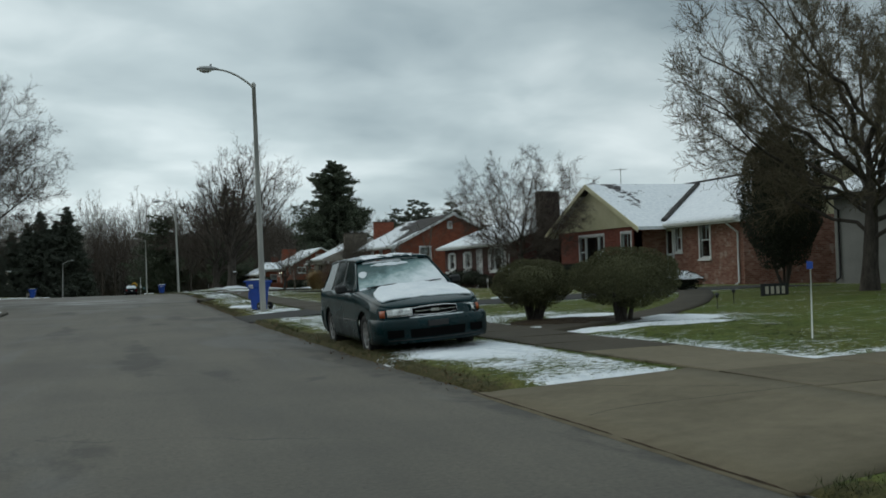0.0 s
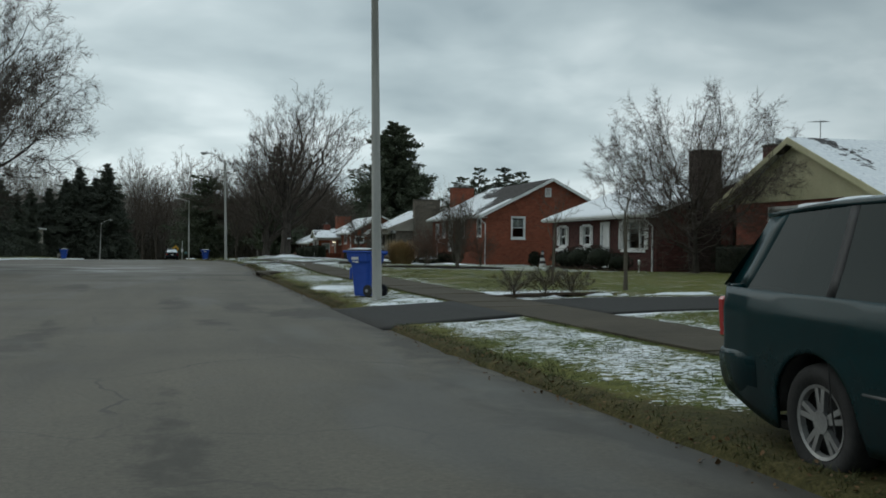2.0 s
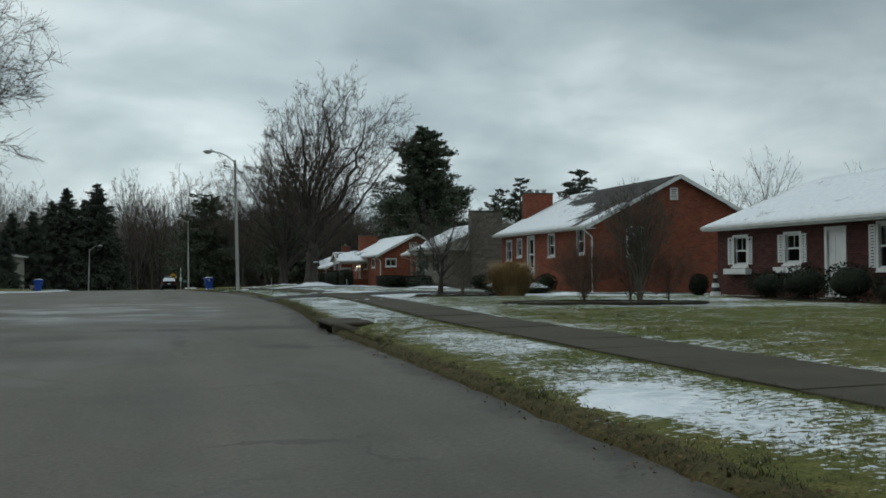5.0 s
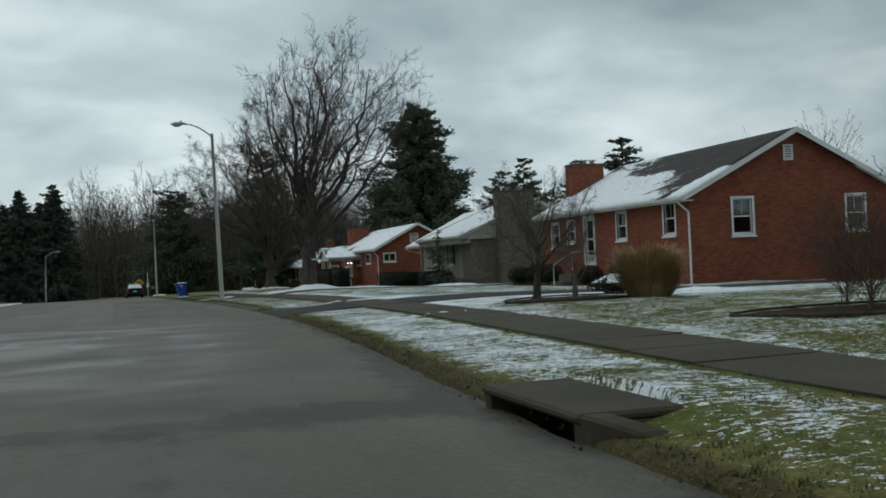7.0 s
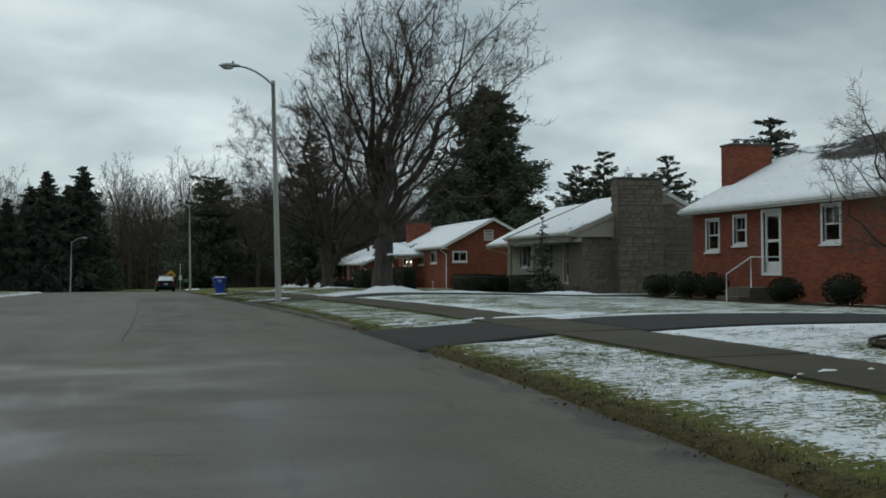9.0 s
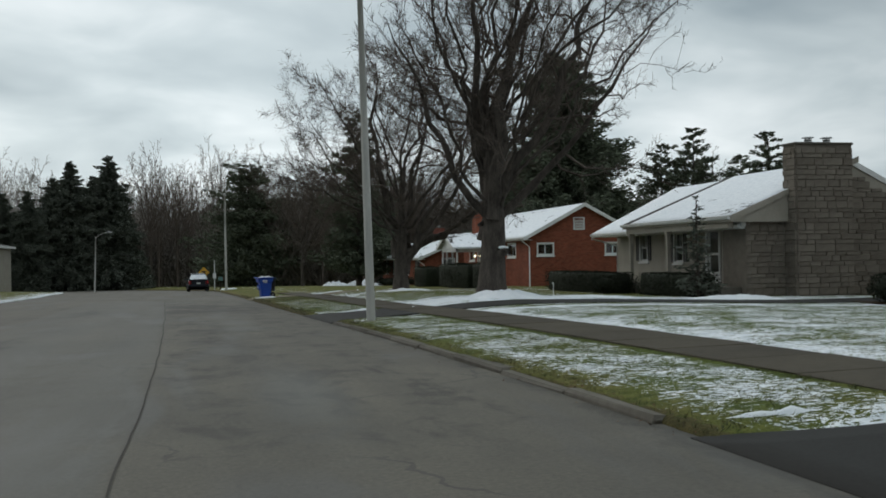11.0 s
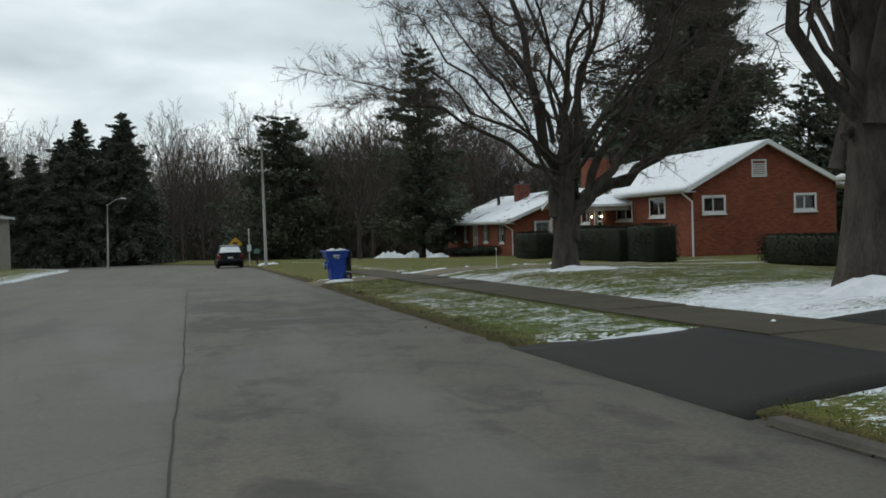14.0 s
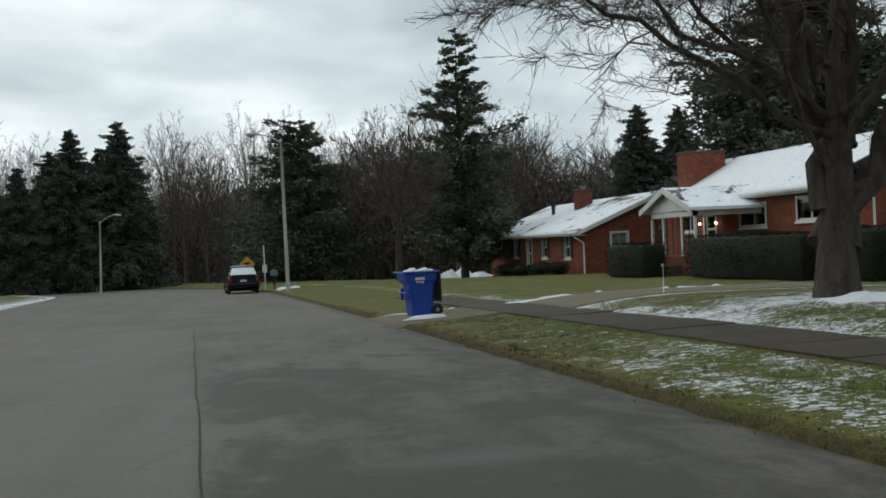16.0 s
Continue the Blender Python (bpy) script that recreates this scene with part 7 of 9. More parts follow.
def wheel(parent, x, y, out):
    """A wheel; out: +1 or -1, the side that its rim looks to."""
    prof = [(0.19, -0.09), (0.275, -0.1), (0.3, -0.085), (0.31, -0.05), (0.31, 0.05), (0.3, 0.085), (0.275, 0.1), (0.2, 0.085), (0.19, -0.09)]
    n = 32
    v, q = [], []
    for k in range(n):
        a = 6.2832 * k / n
        for r0, o0 in prof:
            v.append((o0 * out, r0 * math.cos(a), r0 * math.sin(a)))
    m = len(prof)
    for k in range(n):
        for j2 in range(m - 1):
            q.append((k * m + j2, k * m + j2 + 1, ((k + 1) % n) * m + j2 + 1, ((k + 1) % n) * m + j2))
    w = part("wheel", mesh_np("wheel", v, q, None, M_tyre, True), None, parent, "black tyre")
    w.location = (x, y, WHEEL_R)
    bm = bmesh.new()
    bmesh.ops.create_cone(bm, cap_ends=True, segments=24, radius1=0.062, radius2=0.05, depth=0.03, matrix=pose(0.07 * out, 0, 0, 0, 90, 0))
    for k in range(5):
        for d in (-0.16, 0.16):
            a = 6.2832 * k / 5 + d
            m4 = pose(0, 0, 0, math.degrees(a), 0, 0) @ pose(0.066 * out, 0, 0.115, 0, 0, 0)
            bmesh.ops.create_cube(bm, size=1.0, matrix=m4 @ Matrix.Diagonal((0.028, 0.03, 0.15, 1)))
    ringp = [(0.052, 0.176), (0.082, 0.182), (0.088, 0.2), (0.05, 0.202)]
    for k in range(28):
        a0, a1 = 6.2832 * k / 28, 6.2832 * (k + 1) / 28
        for j2 in range(3):
            p, s = ringp[j2], ringp[j2 + 1]
            bm.faces.new([bm.verts.new((o0 * out, r0 * math.cos(a), r0 * math.sin(a))) for (o0, r0), a in ((p, a0), (s, a0), (s, a1), (p, a1))])
    bmesh.ops.recalc_face_normals(bm, faces=bm.faces)
    part("rim", bm, M_alloy, w, "five-spoke alloy rim")
    bm = bmesh.new()
    bmesh.ops.create_cone(bm, cap_ends=True, segments=24, radius1=0.19, radius2=0.19, depth=0.02, matrix=pose(0.0, 0, 0, 0, 90, 0))
    part("brake_disc", bm, M_black, w)


def wagon(name, label, m, paint, snow=True):
    """An estate car: front at y = 0, tail at y = 4.68."""
    car = tagged(new(name), label, "car")
    car.empty_display_size = 0.2
    car.matrix_basis = m
    # body shell: columns round the plan outline
    ys2 = np.unique(np.concatenate([np.linspace(0, 0.6, 16), np.linspace(0.5, 4.2, 100), np.linspace(4.2, 4.68, 14)]))
    rows_t = np.linspace(0, 1, 14)
    for s in (-1, 1):
        g = []
        for y in ys2:
            zb, zt = sill(y), belt(y)
            col = []
            for t in rows_t:
                z = zb + (zt - zb) * t
                push = nose_y(0.6, z) if y < 0.3 else 0.0
                push *= max(0.0, 1 - y / 0.3)
                col.append((s * side_x(y, z), y + push, z))
            g.append(col)
        part("body_side", sheet("body_side", g, paint, 0.02), None, car)
    # front and tail closing panels
    for yv, sign in ((0.0, 1), (4.68, -1)):
        g = []
        for t in rows_t:
            z = sill(yv) + (belt(yv) - sill(yv)) * t
            push = nose_y(0.6, z) if yv == 0 else -float(np.interp(z, [0.3, 0.55, 0.6, 1.0], [0.05, 0.0, 0.05, 0.06]))
            w = side_x(yv, z)
            g.append([(u * w, yv + push - sign * (0.13 if yv == 0 else 0.06) * (1 - u * u), z) for u in np.linspace(-1, 1, 15)])
        part("bumper" if sign > 0 else "tail_panel", sheet("panel", g, paint, 0.02), None, car)
    bx = [(-0.87, 0.52), (-0.868, 0.3), (-0.83, 0.12)] + [(x, None) for x in np.linspace(-0.78, 0.78, 25)] + [(0.83, 0.12), (0.868, 0.3), (0.87, 0.52)]
    g = []
    for z in (0.2, 0.235, 0.27, 0.31, 0.36, 0.43, 0.5, 0.52, 0.535, 0.555):
        tuck = 1 - 0.5 * (bump_y(0, z) - bump_y(0, 0.4))
        g.append([(x * tuck, bump_y(x, z) if y is None else y + (bump_y(0, z) - bump_y(0, 0.4)) * (0.5 if y < 0.4 else 0), z) for x, y in bx])
    part("bumper_cover", sheet("bumper_cover", g, paint, 0.012), None, car)
    g = []
    for f in np.linspace(0, 1, 24):
        y = 1.62 * f
        g.append([(u * half_width(y) * 0.945, y + (0.11 - 0.13 * (1 - u * u)) * max(0.0, 1 - 3 * f), hood_z(u * half_width(y) * 0.945, y)) for u in np.linspace(-1, 1, 17)])
    part("bonnet", sheet("bonnet", g, paint, 0.015), None, car)
    g = [[(u * half_width(y) * 0.945, y, belt(y)) for u in np.linspace(-1, 1, 5)] for y in np.linspace(4.42, 4.68, 4)]
    part("tailgate_shelf", sheet("tailgate_shelf", g, paint, 0.015), None, car)
    part("underbody", boxes((-0.74, 0.1, 0.18, 0.74, 4.1, 0.26), bevel=0.02), M_black, car)
    rx = [(-0.862, 4.1), (-0.855, 4.35), (-0.82, 4.56), (-0.72, 4.68)] + [(x, 4.79 - 0.18 * x * x) for x in np.linspace(-0.6, 0.6, 13)] + [(0.72, 4.68), (0.82, 4.56), (0.855, 4.35), (0.862, 4.1)]
    g = []
    for z, k in ((0.33, 0.9), (0.38, 0.955), (0.44, 0.985), (0.5, 1.0), (0.58, 1.0), (0.61, 0.985), (0.625, 0.95)):
        g.append([(x * (0.5 + 0.5 * k), 4.0 + (y - 4.0) * k, max(z, sill(min(y, 4.68)) - 0.02)) for x, y in rx])
    part("rear_bumper", sheet("rear_bumper", g, paint, 0.02), None, car)
    part("roof", sheet("roof", [[roof_pt(u, y) for u in np.linspace(-1, 1, 15)] for y in np.linspace(2.12, 4.32, 16)], paint, 0.03), None, car)
    # pillars and side windows
    st = [(1.5, 2.14), (1.62, 2.22), (2.56, 2.6), (2.63, 2.67), (3.42, 3.42), (3.5, 3.5), (4.28, 4.08), (4.62, 4.3)]

    def side_pt(s, k, v):
        yb, yt = st[k]
        y = yb + (yt - yb) * v
        zb, zt = belt(yb), float(roof_pt(1, max(2.12, yt))[2]) + 0.005
        xb, xt = half_width(yb) * 0.945 - 0.005, abs(float(roof_pt(1, max(2.12, min(4.3, yt)))[0]))
        return np.array([s * (xb + (xt - xb) * v**0.9), y, zb + (zt - zb) * v])

    for s in (-1, 1):
        for k, nm in ((0, "pillar"), (2, "pillar"), (4, "pillar"), (6, "pillar")):
            g = [[side_pt(s, k, v) * (1 - f) + side_pt(s, k + 1, v) * f for f in (0, 0.5, 1)] for v in np.linspace(0, 1, 6)]
            part(nm, sheet(nm, g, paint if k in (0, 6) else M_black, 0.025, False), None, car)
        for k in (1, 3, 5):
            g = [[side_pt(s, k, v) * (1 - f) + side_pt(s, k + 1, v) * f for f in np.linspace(0, 1, 4)] for v in np.linspace(0, 1, 6)]
            part("side_window", sheet("side_window", g, M_carglass), None, car, "tinted side window")
        # sill trim, side moulding, handles, mirror
        ln = [(s * (side_x(y, 0.52) + 0.006), y, 0.52) for y in np.linspace(1.36, 3.14, 14)]
        part("side_moulding", tube_mesh("side_moulding", [(ln, [0.018] * 14)], M_strip, 6), None, car, "grey rubbing strip")
        ln = [(s * (side_x(y, 0.235) + 0.004), y, 0.235) for y in np.linspace(1.36, 3.14, 14)]
        part("sill_trim", tube_mesh("sill_trim", [(ln, [0.01] * 14)], M_alloy, 6), None, car)
        ln = [side_pt(s, 0, 0) * (1 - f) + side_pt(s, 7, 0) * f + np.array([s * 0.012, 0, 0.004]) for f in np.linspace(0, 1, 14)]
        part("window_trim", tube_mesh("window_trim", [(ln, [0.011] * 14)], M_black, 6), None, car)
        for hy in (2.42, 3.28):
            part("door_handle", boxes((s * 0.84, hy - 0.09, 0.805, s * 0.858, hy + 0.09, 0.835), bevel=0.008), paint, car)
        bm = boxes((s * 0.78, 1.82, 0.945, s * 0.9, 1.88, 0.99), bevel=0.01)
        box(bm, s * 0.87, 1.79, 0.94, s * 1.05, 1.9, 1.075, bevel=0.03)
        part("mirror", bm, M_black, car, "black door mirror")
        for y0s, y1s, xs in ((2.595, 2.6, 0), (3.42, 3.425, 0), (1.36, 1.365, 0)):
            ln = [(s * (side_x(y0s, z) + 0.0015), y0s, z) for z in np.linspace(0.27, belt(y0s) - 0.01, 9)]
            part("door_gap", tube_mesh("door_gap", [(ln, [0.006] * 9)], M_black, 4), None, car)
        for wy in WHEEL_Y:
            wheel(car, s * 0.735, wy, s)
            arch = [(s * 0.6, wy + 0.385 * math.cos(a), WHEEL_R + 0.385 * math.sin(a)) for a in np.linspace(0.0, math.pi, 16)]
            arch2 = [(s * 0.83, wy + 0.385 * math.cos(a), WHEEL_R + 0.385 * math.sin(a)) for a in np.linspace(0.0, math.pi, 16)]
            part("wheel_housing", sheet("wheel_housing", [arch, arch2], M_black, 0.01), None, car)
        # lamps
        pts = [[(s * (0.34 + 0.33 * u), nose_y(0.34 + 0.33 * u, z) - 0.014, z) for z in (0.575, 0.62, 0.66, 0.7 - 0.015 * u)] for u in np.linspace(0, 1, 9)]
        part("headlight", sheet("headlight", np.array(pts), M_lamp, 0.03), None, car, "clear headlight")
        pts = []
        for y in np.linspace(0.06, 0.13, 7):
            pts.append([(s * (half_width(y) * (0.99 if z < 0.65 else 0.975) + 0.012), y + nose_y(0.6, z) * (1 - y / 0.3) - 0.006, z) for z in (0.58, 0.63, 0.68)])
        part("indicator", sheet("indicator", np.array(pts), M_amber, 0.02), None, car, "amber indicator lens")
        part("tail_light", boxes((s * 0.56, 4.58, 0.66, s * 0.76, 4.665, 0.92), bevel=0.02), M_redlens, car, "red tail light")
    fr = [(x, nose_y(x, z) - 0.034, z) for x, z in ((-0.34, 0.6), (-0.335, 0.69), (-0.17, 0.708), (0, 0.712), (0.17, 0.708), (0.335, 0.69), (0.34, 0.6), (0.17, 0.588), (0, 0.585), (-0.17, 0.588), (-0.34, 0.6))]
    part("grille", tube_mesh("grille", [(fr, [0.009] * len(fr))], M_chrome, 6), None, car, "chrome-edged grille")
    part("grille_mesh", sheet("grille_mesh", [[(x, nose_y(x, z) - 0.03, z) for z in (0.592, 0.65, 0.7)] for x in np.linspace(-0.335, 0.335, 9)], M_void, 0.01), None, car)
    part("grille_bar", boxes((-0.3, -0.1, 0.642, 0.3, -0.07, 0.652), (-0.06, -0.105, 0.628, 0.06, -0.07, 0.67)), M_chrome, car)
    # openings are flat dark sheets on the cover, their shade given as colour
    part("air_intake", sheet("air_intake", [[(x * (1 - 0.25 * (0.42 - z)), bump_y(x, z) - 0.034, z) for z in (0.275, 0.31, 0.36, 0.4)] for x in np.linspace(-0.42, 0.42, 25)], M_void), None, car)
    for s in (-1, 1):
        part("fog_recess", sheet("fog_recess", [[(s * x, bump_y(x, z) - 0.034, z) for z in (0.29, 0.35, 0.4)] for x in np.linspace(0.5, 0.72, 9)], M_void), None, car)
    part("bumper_trim", tube_mesh("bumper_trim", [([(x, bump_y(x, 0.26) - 0.002, 0.255) for x in np.linspace(-0.7, 0.7, 17)], [0.014] * 17)], M_black, 6), None, car)
    part("number_plate", boxes((-0.15, -0.222, 0.425, 0.15, -0.19, 0.505), bevel=0.004), M_black, car)
    part("rear_plate", boxes((-0.16, 4.695, 0.68, 0.16, 4.705, 0.78)), M_plate, car)
    part("windscreen", sheet("windscreen", [[wind_pt(u, v) for u in np.linspace(-1, 1, 17)] for v in np.linspace(0, 1, 8)], M_frost if snow else M_carglass), None, car, "frosted windscreen")
    part("rear_window", sheet("rear_window", [[back_pt(u, v) for u in np.linspace(-1, 1, 11)] for v in np.linspace(0, 1, 6)], M_carglass), None, car)
    for x0, x1, y1 in ((-0.62, 0.05, 1.62), (0.0, 0.62, 1.62)):
        part("wiper", tube_mesh("wiper", [([(x0, 1.46, 1.0), ((x0 + x1) / 2, 1.44, 1.02), (x1, 1.47, 1.035)], [0.012, 0.012, 0.008])], M_black, 5), None, car)
    # seats behind the glass
    for sx in (-0.38, 0.38):
        bm = boxes((sx - 0.24, 2.25, 0.45, sx + 0.24, 2.75, 0.6), (sx - 0.24, 2.7, 0.5, sx + 0.24, 2.85, 1.1), (sx - 0.13, 2.74, 1.1, sx + 0.13, 2.84, 1.27), bevel=0.04)
        part("seat", bm, M_cloth, car)
    part("rear_seat", boxes((-0.66, 3.25, 0.45, 0.66, 3.65, 0.6), (-0.66, 3.6, 0.5, 0.66, 3.75, 1.05), bevel=0.04), M_cloth, car)
    part("dashboard", boxes((-0.7, 1.62, 0.6, 0.7, 1.95, 0.93), bevel=0.05), M_black, car)
    if snow:
        us2, vs2 = np.linspace(-1, 1, 121), np.linspace(0, 1, 91)
        wob = lambda u, v, f=3.0: noise.noise((u * f, v * f, 2.0)) + 0.5 * noise.noise((u * f * 3, v * f * 3, 7.0))
        snow_patch(car, lambda u, v: np.array([u * half_width(0.25 + v * 1.15) * 0.93, 0.25 + v * 1.15, hood_z(u * half_width(0.25 + v * 1.15) * 0.93, 0.25 + v * 1.15) + 0.014]), us2, vs2, lambda u, v: -0.9 + 0.4 * v ** 3 + 0.04 * wob(u, v) < u < 0.93 + 0.03 * wob(u, v) and v > 0.05 + 0.02 * wob(u, 1.0), 0.022, "snow lying on the bonnet")
        snow_patch(car, lambda u, v: wind_pt(u, v), us2, vs2, lambda u, v: (v < 0.06 + 0.16 * max(0.0, u) + 0.05 * wob(u, v)) or (v > 0.93 and -0.85 < u < 0.2 + 0.05 * wob(u, v)) or (((u + 0.15) / 0.46) ** 2 + ((v - 0.83) / 0.07) ** 2 < 1 + 0.9 * wob(u, v, 5)) or (((u + 0.88) / 0.1) ** 2 + ((v - 0.52) / 0.11) ** 2 < 1 + 0.6 * wob(u, v, 5)), 0.012, "snow on the windscreen")
        snow_patch(car, lambda u, v: roof_pt(u, 2.14 + v * 2.0), us2, vs2, lambda u, v: -0.8 < u < 0.7 - 1.0 * v + 0.15 * wob(u, v) and v < 0.34 + 0.14 * wob(u, v) or (v > 0.3 and wob(u, v, 2.5) > 0.12 and abs(u) < 0.85), 0.045, "snow on the roof")
        snow_patch(car, lambda u, v: np.array([u * 0.4 + 0.02, bump_y(u * 0.4 + 0.02, 0.55) - 0.02 + v * 0.09, 0.556]), us2, np.linspace(0, 1, 5), lambda u, v: True, 0.014, "snow on the bumper")
    return car


car_z = float(road_z(16.0))
wagon("car", "dark green estate car, snow on bonnet and windscreen, by the verge", pose(4.83, 14.42, car_z - 0.01 + 0.055, 0, -3.6, 0.4), M_green)
far_car = wagon("car", "dark car with a snowy rear window parked at the kerb", pose(0.6, 157.0, float(road_z(154.0)) - 0.02, 0, 0, 182), M_navy, False)
snow_patch(far_car, lambda u, v: back_pt(u, v) + np.array([0, 0.006, 0]), np.linspace(-0.95, 0.95, 20), np.linspace(0.06, 0.95, 12), lambda u, v: True, 0.014, "snow over the rear window")
snow_patch(far_car, lambda u, v: roof_pt(u, 2.3 + v * 1.95), np.linspace(-0.9, 0.9, 20), np.linspace(0, 1, 20), lambda u, v: noise.noise((u * 3, v * 3, 5.0)) > -0.35, 0.02, "snow on the roof")

# ---- street furniture ----
def lathe(prof, sides=16):
    """A turned bmesh from (radius, z) pairs."""
    bm = bmesh.new()
    rings = [[bm.verts.new((r * math.cos(6.2832 * k / sides), r * math.sin(6.2832 * k / sides), z)) for k in range(sides)] for r, z in prof]
    for a, b in zip(rings, rings[1:]):
        for k in range(sides):
            bm.faces.new((a[k], a[(k + 1) % sides], b[(k + 1) % sides], b[k]))
    bm.faces.new(rings[0][::-1])
    bm.faces.new(rings[-1])
    return bm


def street_lamp(x, y, base, elbow, reach, rise, label, side=-1, tilt=1.55):
    """A tall tapered pole with a curved arm and an egg-shaped lantern; reach: length of the arm towards side * x."""
    t = thing("street_lamp", x, y, base, label, "street lamp", "lamps along the street")
    t.matrix_basis = pose(x, y, base, 0, tilt * side, 0)
    h = elbow - base
    part("pole", tube_mesh("pole", [(np.array([(0, 0, -0.3), (0, 0, 0.02), (0, 0, h * 0.5), (0, 0, h)]), np.array([0.1, 0.1, 0.084, 0.062]))], M_galv, 14), None, t)
    part("pole_cap", lathe([(0.066, h - 0.06), (0.07, h - 0.02), (0.07, h + 0.05), (0.03, h + 0.09)], 12), M_galv, t, smooth=True)
    s = np.linspace(0, 1, 12)
    ax = side * reach * s
    az = h - 0.1 + (rise + 0.1) * np.sin(s * 1.5708) ** 0.85
    part("arm", tube_mesh("arm", [(np.stack([ax, 0 * s, az], 1), 0.036 - 0.008 * s)], M_galv, 10), None, t, "curved steel arm")
    # lantern: a flattened egg, with a glass bowl under it
    bm = bmesh.new()
    bmesh.ops.create_uvsphere(bm, u_segments=18, v_segments=12, radius=1.0)
    ex = side * (reach + 0.24)
    for v in bm.verts:
        f = v.co.x * side
        w = 0.135 * (1 + 0.25 * f)
        v.co = (ex + v.co.x * 0.36, v.co.y * w, h + rise + 0.01 + v.co.z * (0.1 if v.co.z > 0 else 0.05) * (1 + 0.2 * f))
    head = part("lantern", bm, M_metal, t, "grey cobra-head lantern", smooth=True)
    bm = bmesh.new()
    bmesh.ops.create_uvsphere(bm, u_segments=14, v_segments=8, radius=1.0, matrix=Matrix.LocRotScale((ex + side * 0.08, 0, h + rise - 0.03), None, (0.2, 0.11, 0.085)))
    part("bowl", bm, M_lamp, head, "clear glass bowl", smooth=True)
    part("photocell", lathe([(0.035, h + rise + 0.1), (0.035, h + rise + 0.16), (0.02, h + rise + 0.18)], 10), M_metal, head).location = (ex - side * 0.1, 0, 0)
    return t


street_lamp(4.7, 33.85, gz(4.7, 33.85), 7.55, 1.2, 0.5, "pale grey street lamp with curved arm beside a blue bin", tilt=1.0)
street_lamp(4.54, 90.9, gz(4.54, 90.9), 7.42, 1.15, 0.52, "pale grey street lamp pole with a curved arm on the verge", tilt=1.15)
street_lamp(2.8, 148.0, gz(2.8, 148.0), 6.6, 1.1, 0.33, "pale grey street lamp pole before the dark woods", tilt=0.3)
street_lamp(-10.5, 189.0, gz(-10.5, 189.0), 4.4, 1.2, 0.6, "short pale street lamp below dark spruces", side=1)


